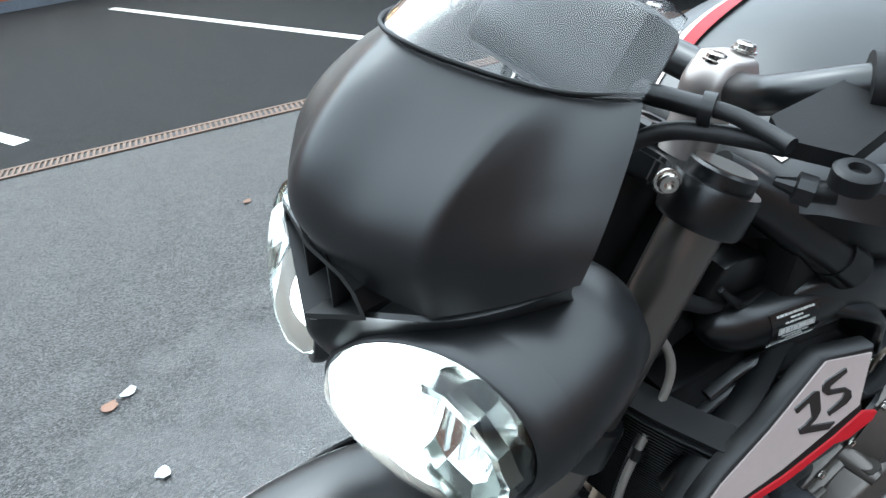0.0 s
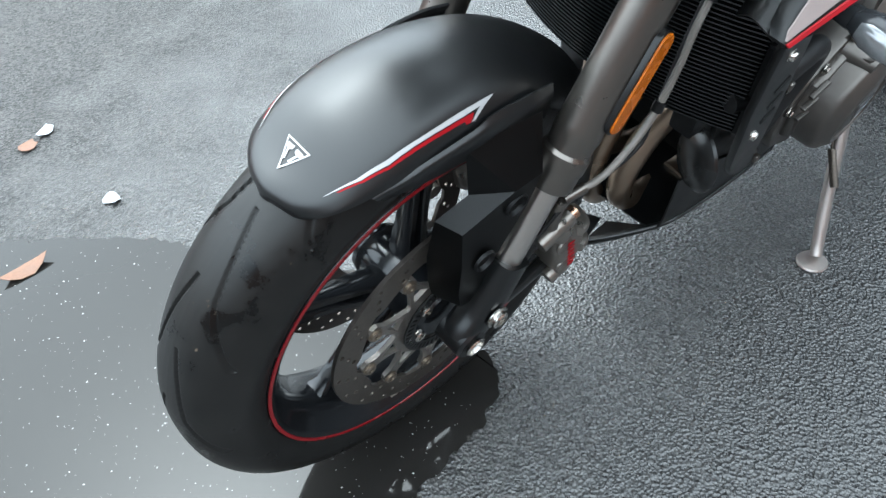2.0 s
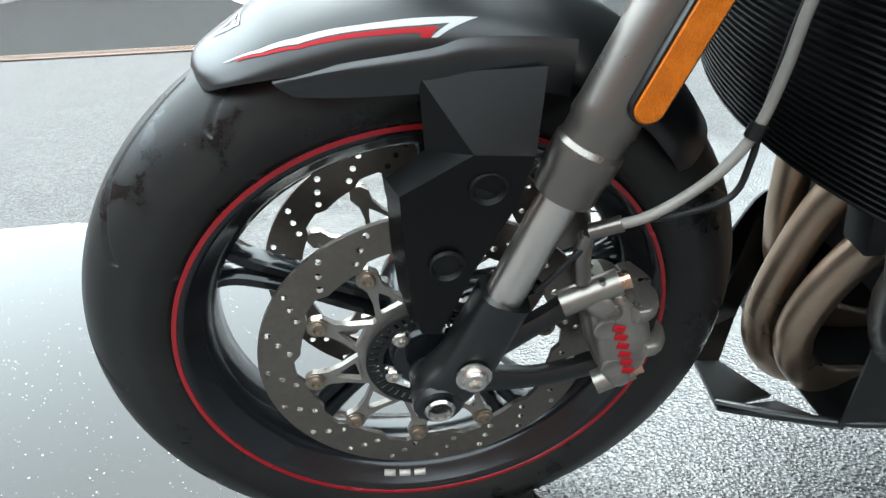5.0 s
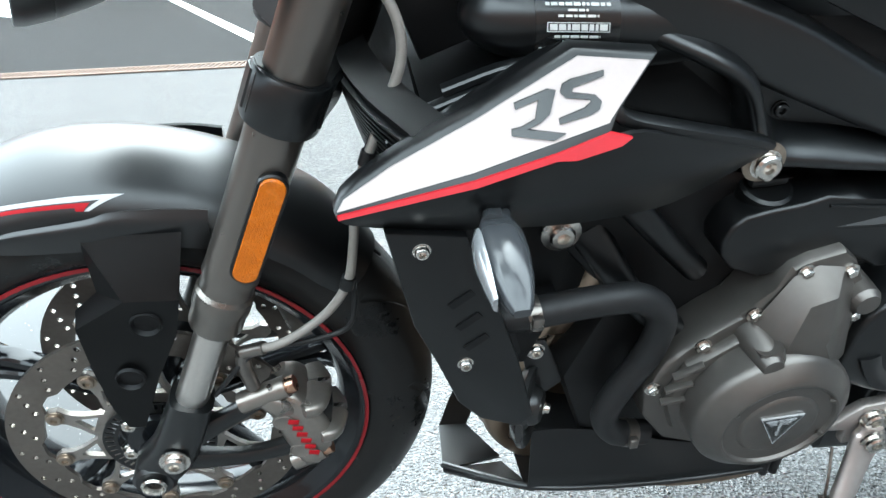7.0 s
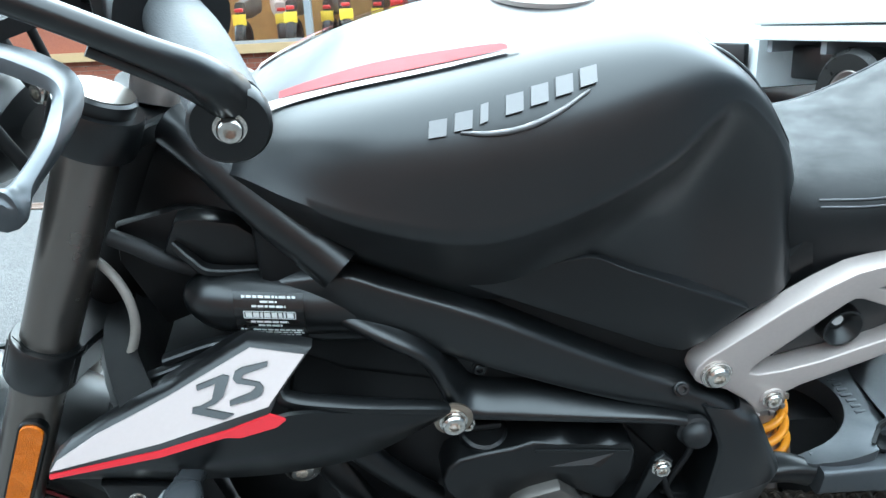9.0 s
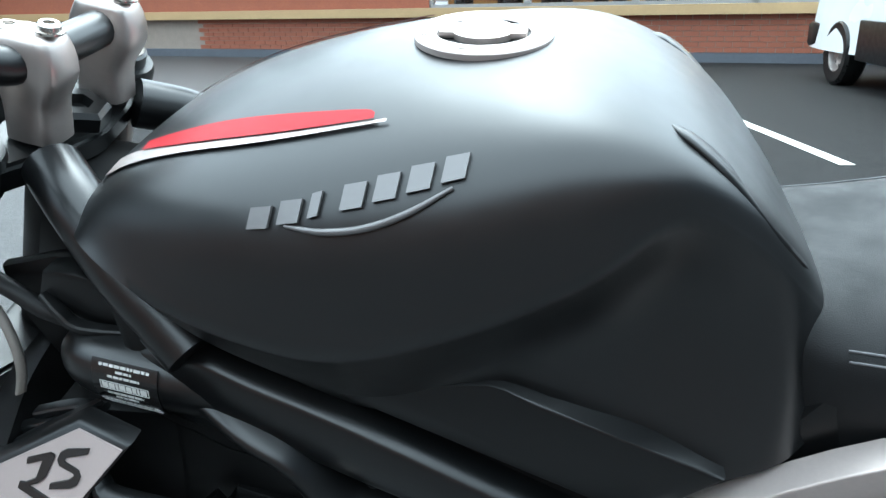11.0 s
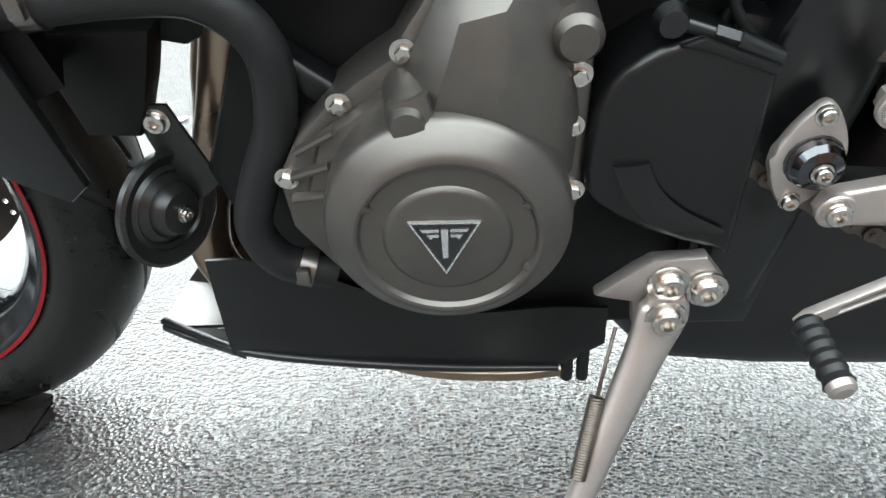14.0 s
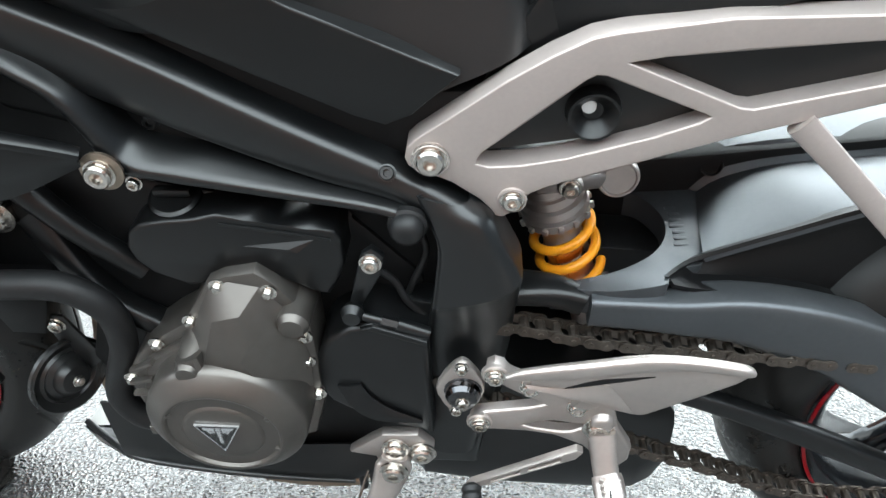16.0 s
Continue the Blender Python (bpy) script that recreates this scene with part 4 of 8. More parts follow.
# ======== handlebar and controls ========
bm = B()
half = [(0.355, -0.040, 1.000), (0.345, -0.075, 1.003), (0.322, -0.125, 1.030), (0.345, -0.175, 1.052), (0.393, -0.225, 1.050), (0.428, -0.290, 1.037), (0.451, -0.356, 1.023)]
tube(bm, [(x, -y, z) for x, y, z in reversed(half)] + half, [0.011] * 3 + [0.0125, 0.014] + [0.0145] * 4 + [0.014, 0.0125] + [0.011] * 3, 16, 8)
bar = part("handlebar", bm, M_FRAME, bike, "black tapered handlebar", 60, FRONT)
for s in (-1, 1):
    f = lambda p: (p[0], s * p[1] * -1, p[2])
    bm = B()
    tube(bm, [f((0.413, -0.258, 1.0445)), f((0.428, -0.290, 1.037)), f((0.4495, -0.352, 1.0240))], [0.0165, 0.0165, 0.0165], 20)
    part("grip", bm, M_GRIP, bar, "grey rubber grip", 40)
    bm = B()
    tube(bm, [f((0.408, -0.249, 1.0462)), f((0.4125, -0.257, 1.0450))], 0.031, 28)
    part("grip_flange", bm, M_HOSE, bar, "", 40)
    bm = B()
    tube(bm, [f((0.385, -0.215, 1.050)), f((0.406, -0.246, 1.0465))], 0.026, 20)
    box(bm, f((0.388, -0.222, 1.044)), (0.045, 0.045, 0.044), 0.008)
    sw = part("switch_block", bm, M_PLASTIC, bar, "black handlebar switch block", 40)
    bm = B()
    box(bm, f((0.410, -0.236, 1.052)), (0.018, 0.016, 0.012), 0.002)
    part("switch_button", bm, M_RED, sw, "red rocker button")
    # bar-end weight with its mirror stalk
    bm = B()
    o = V(*f((0.4505, -0.354, 1.0235)))
    e = V(0.12 * 1, -0.98 if s < 0 else 0.98, -0.1).normalized()
    lathe(bm, [(0, 0.012), (0.002, 0.0155), (0.004, 0.0175), (0.012, 0.0175), (0.014, 0.016), (0.014, 0.0)], o, e, 36)
    be = part("bar_end", bm, M_PLASTIC, bar, "round black bar-end weight", 40)
    bolt(be, o + e * 0.0135, BOLT_S, e)
    # clutch or brake lever with its clamp and adjuster
    bm = B()
    strap(bm, [(*f((0.280, -0.200, 1.022)), 0.005, 0.012), (*f((0.318, -0.218, 1.014)), 0.007, 0.012), (*f((0.346, -0.248, 1.008)), 0.006, 0.008), (*f((0.352, -0.290, 0.998)), 0.005, 0.007), (*f((0.346, -0.330, 0.985)), 0.005, 0.007), (*f((0.342, -0.345, 0.982)), 0.010, 0.010), (*f((0.341, -0.350, 0.982)), 0.006, 0.006)], 6, 12)
    part("lever", bm, M_SWING, bar, "dark grey metal hand lever with a ball end", 40)
    bm = B()
    wedge = [(0.262, -0.166, 1.036), (0.268, -0.150, 1.042), (0.330, -0.158, 1.055), (0.350, -0.180, 1.054), (0.330, -0.196, 1.046), (0.286, -0.196, 1.032)]
    loft(bm, [[V(*f(q)) for q in wedge], [V(*f((x, y, z - 0.011))) for x, y, z in wedge]])
    tube(bm, [f((0.335, -0.165, 1.050)), f((0.349, -0.182, 1.052))], 0.0205, 20)
    lathe(bm, [(0, 0.0), (0, 0.0135), (0.010, 0.0135), (0.012, 0.011), (0.012, 0.006), (0.008, 0.005), (0.008, 0.0)], V(*f((0.274, -0.207, 1.022))), (0, 0, 1), 24)
    tube(bm, [f((0.276, -0.200, 1.012)), f((0.268, -0.188, 1.010))], 0.007, 14)
    lp = part("lever_perch", bm, M_DARK, bar, "black lever clamp with adjuster", 40)
    bm = B()
    lathe(bm, [(0, 0.0), (0, 0.010)] + [q for k in range(1) for q in ((0.010, 0.010), (0.011, 0.006), (0.022, 0.003))], V(*f((0.268, -0.190, 1.010))), V(-0.5, 0.8 * (1 if s < 0 else -1), 0.1), 10)
    part("adjuster_wheel", bm, M_PLASTIC, lp, "knurled adjuster wheel", 20)
    if s < 0:
        bm = B()
        tube(bm, [(0.452, -0.362, 1.034), (0.447, -0.380, 1.048), (0.431, -0.392, 1.061), (0.405, -0.398, 1.076), (0.380, -0.400, 1.088), (0.350, -0.398, 1.10)], [0.011, 0.008, 0.006, 0.0055, 0.006, 0.008], 12)
        tube(bm, [(0.448, -0.366, 1.030), (0.436, -0.382, 1.046), (0.412, -0.390, 1.062)], 0.003, 10)
        part("mirror_stalk", bm, M_FRAME, bar, "black bar-end mirror stalk", 50)
# risers and clamps
for s in (-1, 1):
    bm = B()
    strap(bm, [(0.335, s * 0.045, 0.940, 0.020, 0.018), (0.343, s * 0.045, 0.970, 0.020, 0.019), (0.352, s * 0.048, 0.995, 0.028, 0.021), (0.358, s * 0.048, 1.016, 0.022, 0.018), (0.359, s * 0.048, 1.020, 0.014, 0.012)], 5, 16, 0.5)
    cl = part("bar_riser", bm, M_SILVER, bar, "silver handlebar clamp", 40)
    for dx in (-0.016, 0.016):
        bolt(cl, (0.358 + dx, s * 0.048, 1.018), BOLT_M, V(0.3, 0, 1))
bm = B()
lathe(bm, [(0, 0.0), (0, 0.026), (0.012, 0.026), (0.016, 0.022), (0.016, 0.012), (0.008, 0.010), (0.008, 0)], on_fork(0.948, 0, -0.030), FORK, 6)
part("steering_nut", bm, M_FRAME, yokes)
# cables from the bar to the headstock
for k, pts in enumerate(([(0.262, -0.172, 1.034), (0.262, -0.155, 1.035), (0.258, -0.128, 1.037), (0.240, -0.095, 1.038), (0.222, -0.068, 1.040), (0.212, -0.04, 1.03), (0.23, -0.02, 0.95)],
                         [(0.268, -0.165, 1.028), (0.262, -0.140, 1.024), (0.243, -0.110, 1.021), (0.230, -0.090, 1.010), (0.213, -0.080, 0.993), (0.205, -0.07, 0.95), (0.225, -0.055, 0.88)],
                         [(0.29, -0.02, 1.045), (0.24, 0.0, 1.06), (0.215, 0.03, 1.03), (0.22, 0.05, 0.95), (0.25, 0.04, 0.86)])):
    bm = B()
    tube(bm, pts, (0.0055, 0.0062, 0.0045)[k], 12)
    part("cable", bm, M_HOSE, bar, "black control cable", 60)
bm = B()
tube(bm, [(0.226, -0.074, 1.0395), (0.236, -0.089, 1.0385), (0.250, -0.114, 1.037)], 0.0072, 14)
ca = part("cable_adjuster", bm, M_PLASTIC, bar, "ribbed cable adjuster", 40)
bm = B()
tube(bm, [(0.250, -0.114, 1.037), (0.254, -0.121, 1.037)], 0.0105, 16)
part("adjuster_nut", bm, M_PLASTIC, ca, "", 30)
# instruments behind the screen
bm = B()
box(bm, (0.205, 0.0, 1.045), (0.05, 0.15, 0.075), 0.012, Matrix.Rotation(radians(35), 4, "Y"))
part("instrument_case", bm, M_PLASTIC, cowl, "black instrument housing", 40)


# ======== tank ========
TANK = [  # x, then y, z from the top's middle over the knee crest to the lower edge
    (0.372, [(0, 0.900), (0.030, 0.899), (0.060, 0.893), (0.082, 0.880), (0.078, 0.866), (0.070, 0.85)]),
    (0.395, [(0, 0.926), (0.045, 0.925), (0.094, 0.919), (0.124, 0.903), (0.110, 0.882), (0.100, 0.86)]),
    (0.440, [(0, 0.952), (0.060, 0.948), (0.122, 0.934), (0.155, 0.893), (0.135, 0.860), (0.118, 0.835)]),
    (0.500, [(0, 0.978), (0.074, 0.968), (0.145, 0.940), (0.175, 0.874), (0.150, 0.832), (0.125, 0.805)]),
    (0.580, [(0, 0.996), (0.088, 0.982), (0.157, 0.944), (0.183, 0.860), (0.156, 0.812), (0.135, 0.775)]),
    (0.660, [(0, 1.000), (0.097, 0.990), (0.156, 0.953), (0.177, 0.878), (0.148, 0.822), (0.134, 0.765)]),
    (0.735, [(0, 0.996), (0.098, 0.989), (0.142, 0.966), (0.160, 0.908), (0.128, 0.838), (0.140, 0.735)]),
    (0.790, [(0, 0.976), (0.092, 0.970), (0.125, 0.960), (0.134, 0.938), (0.108, 0.850), (0.140, 0.715)]),
    (0.835, [(0, 0.940), (0.080, 0.936), (0.106, 0.929), (0.116, 0.910), (0.112, 0.830), (0.138, 0.730)]),
    (0.872, [(0, 0.893), (0.066, 0.890), (0.090, 0.884), (0.100, 0.868), (0.112, 0.810), (0.132, 0.745)]),
    (0.895, [(0, 0.855), (0.050, 0.853), (0.072, 0.848), (0.082, 0.838), (0.095, 0.800), (0.115, 0.755)])]
bm = B()
surface(bm, [[(x, -y, z) for y, z in prof] for x, prof in TANK], 6, 8, 0.003, True, inward=(0.6, 0, 0.8), crease=(2, 8))
tank = part("fuel_tank", bm, M_BLACK, bike, "matt black fuel tank with red flashes", 60)
TROWS = [spline([(x, -y, z) for y, z in prof[:4]], 8) + spline([(x, -y, z) for y, z in prof[3:]], 8)[1:] for x, prof in TANK]


def tank_point(x, v, lift=0.001):
    """On the tank's left skin: x, and v from 0 (middle of the top) to 5 (lower edge)."""
    xs = [t[0] for t in TANK]
    k = v * 8
    i = min(int(k), len(TROWS[0]) - 2)
    f = k - i
    cols = [r[i] * (1 - f) + r[i + 1] * f for r in TROWS]
    sp = spline(cols, 12)
    px_ = [q[0] for q in sp]
    p = V(x, float(np.interp(x, px_, [q[1] for q in sp])), float(np.interp(x, px_, [q[2] for q in sp])))
    c = V(x, 0, 0.86)
    return p + (p - c).normalized() * lift


def tank_decal(pts, lift=0.0012, s=-1, n=10):
    """(x, v from, v to) along the tank."""
    bm = B()
    line = spline(pts, n)
    g = []
    for x, a, b in [[float(c) for c in q] for q in line]:
        row = [tank_point(x, a + (b - a) * k / 4, lift) for k in range(5)]
        g.append([bm.verts.new((p.x, p.y * -s, p.z)) for p in row])
    for a, b in zip(g, g[1:]):
        for i in range(4):
            bm.faces.new((a[i], a[i + 1], b[i + 1], b[i]))
    return bm


for s in (-1, 1):
    part("silver_flash", tank_decal([(0.402, 1.20, 1.61), (0.430, 1.22, 1.47), (0.470, 1.30, 1.41), (0.530, 1.28, 1.35), (0.620, 1.16, 1.19)], 0.0026, s), M_PAINTSILVER, tank, "silver decal edge")
    part("red_flash", tank_decal([(0.432, 1.06, 1.24), (0.47, 1.07, 1.29), (0.53, 1.05, 1.27), (0.60, 1.06, 1.18), (0.612, 1.10, 1.16)], 0.0038, s), M_RED, tank, "red decal flash")
# raised maker's mark, as plain blocks and a swoosh
for k in range(7):
    x0 = 0.545 + k * 0.0192
    w = 0.0132 if k not in (2,) else 0.006
    top, bot = 1.930 - 0.060 * k, 2.100 - 0.050 * k
    ring = [(x0, top), (x0 + w, top - 0.02), (x0 + w - 0.002, bot - 0.02), (x0 - 0.002, bot)]
    a = [tank_point(x, v, 0.0005) for x, v in ring]
    b = [tank_point(x, v, 0.0035) for x, v in ring]
    bm = B()
    loft(bm, [a, b])
    part("maker_mark", bm, M_MARK, tank, "raised silver block of the maker's mark", 30)
bm = B()
tube(bm, [tank_point(x, v, 0.002) for x, v in ((0.567, 2.06), (0.590, 2.10), (0.615, 2.09), (0.640, 2.01), (0.665, 1.85))], [0.0012, 0.0022, 0.0024, 0.0022, 0.0012], 8)
part("maker_swoosh", bm, M_MARK, tank, "silver swoosh under the mark", 50)
# filler cap
bm = B()
CAPM = Matrix.Translation((0.665, 0, 0.998)) @ Matrix.Rotation(radians(2), 4, "Y")
lathe(bm, [(0.0, 0.048), (0.004, 0.048), (0.006, 0.046), (0.006, 0.034), (0.004, 0.032)], (0, 0, 0), (0, 0, 1), 48)
cap = part("filler_cap", bm, M_PAINTSILVER, tank, "silver ring and cap of the fuel filler", 30, CAPM)
bm = B()
lathe(bm, [(0.0025, 0.033), (0.0025, 0.0)], (0, 0, 0), (0, 0, 1), 40)
part("cap_well", bm, M_DARK, cap)
bm = B()
box(bm, (0, 0, 0.005), (0.060, 0.022, 0.005), 0.0015)
lathe(bm, [(0.002, 0.022), (0.0065, 0.022), (0.0075, 0.020), (0.0075, 0.0)], (0, 0, 0), (0, 0, 1), 36)
part("cap_flap", bm, M_SILVER, cap, "", 30)
for k in range(6):
    a = math.pi * k / 3 + 0.3
    bm = B()
    lathe(bm, [(0.0058, 0.0030), (0.0066, 0.0028), (0.0066, 0.0012), (0.0055, 0.0)], (math.cos(a) * 0.041, math.sin(a) * 0.041, 0), (0, 0, 1), 12)
    part("cap_screw", bm, M_STEEL, cap, "small flush screw")

for s in (-1, 1):
    bm = B()
    strap(bm, [(0.785, s * 0.086, 0.9725, 0.0008, 0.003), (0.797, s * 0.093, 0.9655, 0.0025, 0.009), (0.818, s * 0.096, 0.947, 0.003, 0.012), (0.845, s * 0.093, 0.914, 0.003, 0.012), (0.868, s * 0.087, 0.886, 0.0025, 0.008), (0.878, s * 0.083, 0.874, 0.0008, 0.003)], 5, 12)
    part("tank_trim", bm, M_PLASTIC, tank, "black trim at the tank's rear edge", 50)
# side cover below the tank
bm = B()
COVER = [(0.545, 0.820), (0.604, 0.807), (0.678, 0.814), (0.690, 0.811), (0.719, 0.795), (0.770, 0.773), (0.819, 0.750), (0.838, 0.742), (0.800, 0.708), (0.779, 0.699), (0.755, 0.707), (0.574, 0.795)]
prism(bm, COVER, -0.1470, -0.10, 0.003)
part("side_cover", bm, M_PLASTIC, bike, "black cover below the tank", 30)

# ======== frame ========
BEAM = [  # x, depth of the side face, height of the upper ridge and of the lower edge
    (0.372, -0.112, 0.800, 0.762), (0.405, -0.128, 0.806, 0.752), (0.438, -0.138, 0.814, 0.746), (0.472, -0.147, 0.818, 0.748), (0.508, -0.153, 0.8050, 0.750),
    (0.566, -0.156, 0.7800, 0.722), (0.614, -0.157, 0.7545, 0.699), (0.667, -0.157, 0.7235, 0.674), (0.722, -0.157, 0.6930, 0.650), (0.778, -0.158, 0.6640, 0.630), (0.822, -0.162, 0.6400, 0.605), (0.850, -0.166, 0.6220, 0.580)]
RAIL = [  # outer lower edge and inner upper edge of the lower rail, in x and z
    ((0.462, 0.772), (0.474, 0.786)), ((0.500, 0.757), (0.516, 0.766)), ((0.530, 0.738), (0.546, 0.738)), ((0.547, 0.705), (0.564, 0.704)), ((0.560, 0.673), (0.583, 0.684)),
    ((0.597, 0.6625), (0.640, 0.6720)), ((0.676, 0.6490), (0.700, 0.6560)), ((0.757, 0.6350), (0.762, 0.6385)), ((0.790, 0.6250), (0.792, 0.6290))]
COLUMN = [  # front and rear edge of the pivot column in x, z, and the depth of its face, from the top down
    ((0.800, 0.642), (0.846, 0.634), -0.164), ((0.812, 0.618), (0.862, 0.6215), -0.174), ((0.818, 0.5965), (0.875, 0.594), -0.181), ((0.8145, 0.562), (0.887, 0.570), -0.185), ((0.811, 0.536), (0.8905, 0.560), -0.187),
    ((0.810, 0.529), (0.8900, 0.553), -0.186), ((0.8055, 0.502), (0.886, 0.511), -0.178), ((0.7988, 0.442), (0.881, 0.452), -0.172), ((0.796, 0.349), (0.864, 0.355), -0.170), ((0.796, 0.285), (0.850, 0.285), -0.168)]
for s in (-1, 1):
    side = lambda rows: [[(x, s * -y, z) for x, y, z in row] for row in rows]
    bm = B()
    surface(bm, side([[(x, y + 0.045, zt + 0.004), (x, y + 0.018, zt + 0.002), (x, y + 0.005, zt - 0.002), (x, y, zt - 0.009), (x, y - 0.003, (zt + zl) / 2), (x, y - 0.001, zl + 0.007), (x, y + 0.006, zl), (x, y + 0.030, zl - 0.006)] for x, y, zt, zl in BEAM]), 5, 4, 0.004, False, inward=(0.6, 0, 0.72))
    beam = part("frame_beam", bm, M_FRAME, bike, "satin black cast frame beam", 50)
    bm = B()
    rows = []
    for (ox, oz), (ix, iz) in RAIL:
        mix = lambda k: (ox + (ix - ox) * k, oz + (iz - oz) * k)
        back = 0.022 if ox < 0.49 else 0.004 if ox < 0.51 else 0.0
        rows.append([(mix(a)[0], y + back, mix(a)[1]) for a, y in ((0.15, -0.128), (0.0, -0.152), (0.0, -0.163), (0.10, -0.168), (0.35, -0.166), (0.75, -0.152), (1.0, -0.138), (1.1, -0.122))])
    surface(bm, side(rows), 5, 4, 0.004, False, inward=(0.62, 0, 0.64))
    part("frame_rail", bm, M_FRAME, beam, "lower rail of the frame with a sloping upper face", 50)
    bm = B()
    rows = []
    for (fx, fz), (rx, rz), y in COLUMN:
        at = lambda k, d, e=0.0: (fx + (rx - fx) * k + e, y + d, fz + (rz - fz) * k)
        rows.append([at(0, 0.055, 0.004), at(0, 0.010), at(0.03, 0.003), at(0.12, 0.0), at(0.5, -0.003), at(0.80, -0.001), at(0.95, 0.007), at(1.0, 0.018), at(1.0, 0.055)])
    surface(bm, side(rows), 5, 4, 0.005, False, inward=(0.84, 0, 0.45))
    part("pivot_column", bm, M_FRAME, beam, "satin black pivot column with a slanted fold", 32)
    bm = B()
    prism(bm, [(0.47, 0.765), (0.56, 0.745), (0.80, 0.640), (0.80, 0.622), (0.70, 0.640), (0.59, 0.662), (0.55, 0.70)], -0.137, -0.120)
    if s > 0:
        bmesh.ops.scale(bm, vec=(1, -1, 1), verts=bm.verts)
    part("frame_web", bm, M_PLASTIC, beam)
    bm = B()
    tube(bm, [(0.345, s * 0.062, 0.925), (0.380, s * 0.090, 0.902), (0.420, s * 0.118, 0.864), (0.464, s * 0.138, 0.826)], [0.022, 0.022, 0.0205, 0.0195], 20)
    part("frame_tube", bm, M_FRAME, beam, "", 50)
    bm = B()
    tube(bm, [(0.449, s * 0.131, 0.840), (0.470, s * 0.141, 0.821)], 0.0220, 20)
    part("tube_collar", bm, M_FRAME, beam, "", 50)
    bm = B()
    lathe(bm, [(0, 0.006), (0.001, 0.0172), (0.004, 0.0176), (0.005, 0.015), (0.005, 0.0)], V(0.5555, s * 0.176, 0.677), (0, s, 0), 32)
    part("mount_washer", bm, M_RIVET, beam, "bronze-grey washer", 30)
    bolt(beam, (0.555, s * 0.181, 0.677), BOLT_X, V(0, s, 0))
    bolt(beam, (0.586, s * 0.137, 0.697), BOLT_K, V(0, s, 0), label="dull recessed bolt")
    bolt(beam, (0.570, s * 0.165, 0.656), BOLT_S, V(0, s, 0))
    bolt(beam, (0.7785, s * 0.158, 0.662), BOLT_K, V(0, s * 0.8, 0.6), label="small black joint screw")
bm = B()
tube(bm, [on_fork(0.735, 0, -0.025), on_fork(0.92, 0, -0.025)], 0.034, 24)
strap(bm, [(0.30, 0, 0.86, 0.055, 0.05), (0.36, 0, 0.83, 0.065, 0.08), (0.42, 0, 0.80, 0.06, 0.11)], 5, 16)
part("headstock", bm, M_DARK, bike, "", 40)
# data plate with printed lines as plain bars
for s in (-1, 1):
    bm = B()
    tube(bm, [(0.340, s * 0.088, 0.783), (0.352, s * 0.101, 0.782), (0.378, s * 0.1125, 0.780), (0.436, s * 0.1215, 0.778), (0.50, s * 0.124, 0.772)], [0.012, 0.0245, 0.0285, 0.0285, 0.028], 28)
    part("frame_neck", bm, M_FRAME, bike, "satin black round neck of the frame", 50)
bm = B()


def PL(u, v, o):
    """On the round neck: u along it, v round it from its upper to its lower side, o outwards."""
    a = radians(48 - 92 * v)
    r = 0.0285 + o - 0.0085
    return V(0.378 + 0.058 * u, -0.1125 - 0.009 * u - r * math.cos(a), 0.780 - 0.002 * u + r * math.sin(a))


loft(bm, [[PL(0, k / 8, 0.008), PL(1, k / 8, 0.008), PL(1, k / 8, 0.010), PL(0, k / 8, 0.010)] for k in range(9)])
plate = part("data_plate", bm, M_LABEL, bike, "black data plate with print drawn as bars")
bm = B()
rng = random.Random(3)
for v, u0, u1, h in ((0.06, 0.12, 0.90, 0.045), (0.15, 0.38, 0.62, 0.035), (0.23, 0.26, 0.74, 0.035), (0.36, 0.16, 0.84, 0.085), (0.52, 0.22, 0.76, 0.035), (0.60, 0.32, 0.66, 0.035), (0.72, 0.05, 0.95, 0.035), (0.80, 0.05, 0.95, 0.035), (0.90, 0.10, 0.90, 0.035)):
    u = u0
    while u < u1:
        w = min(rng.uniform(0.03, 0.11), u1 - u)
        loft(bm, [[PL(u, v, o), PL(u + w, v, o), PL(u + w, v + h, o), PL(u, v + h, o)] for o in (0.0102, 0.0106)])
        u += w + 0.018
for u0, u1, v0, v1 in ((0.13, 0.87, 0.335, 0.345), (0.13, 0.87, 0.46, 0.47), (0.13, 0.14, 0.335, 0.47), (0.86, 0.87, 0.335, 0.47)):
    loft(bm, [[PL(u0, v0, o), PL(u1, v0, o), PL(u1, v1, o), PL(u0, v1, o)] for o in (0.0102, 0.0106)])
part("print_bar", bm, M_PRINT, plate)["kind"] = "stuff"

# dark airbox and trim filling the space inside the frame
bm = B()
prism(bm, [(0.40, 0.86), (0.50, 0.83), (0.66, 0.79), (0.80, 0.72), (0.87, 0.72), (0.87, 0.62), (0.80, 0.60), (0.60, 0.66), (0.46, 0.70), (0.40, 0.74)], -0.128, 0.128, 0.01)
part("airbox", bm, M_DARK, bike, "black airbox inside the frame", 30)
bm = B()
prism(bm, [(0.30, 0.72), (0.41, 0.72), (0.46, 0.62), (0.46, 0.50), (0.43, 0.485), (0.36, 0.50), (0.335, 0.53)], -0.110, 0.110, 0.008)
part("radiator_fan", bm, M_DARK, bike, "black fan shroud behind the radiator", 30)
bm = B()
prism(bm, [(0.335, 0.51), (0.352, 0.432), (0.390, 0.430), (0.406, 0.468), (0.42, 0.51)], -0.135, -0.100, 0.004)
part("radiator_bracket", bm, M_DARK, bike, "black lower radiator bracket", 30)
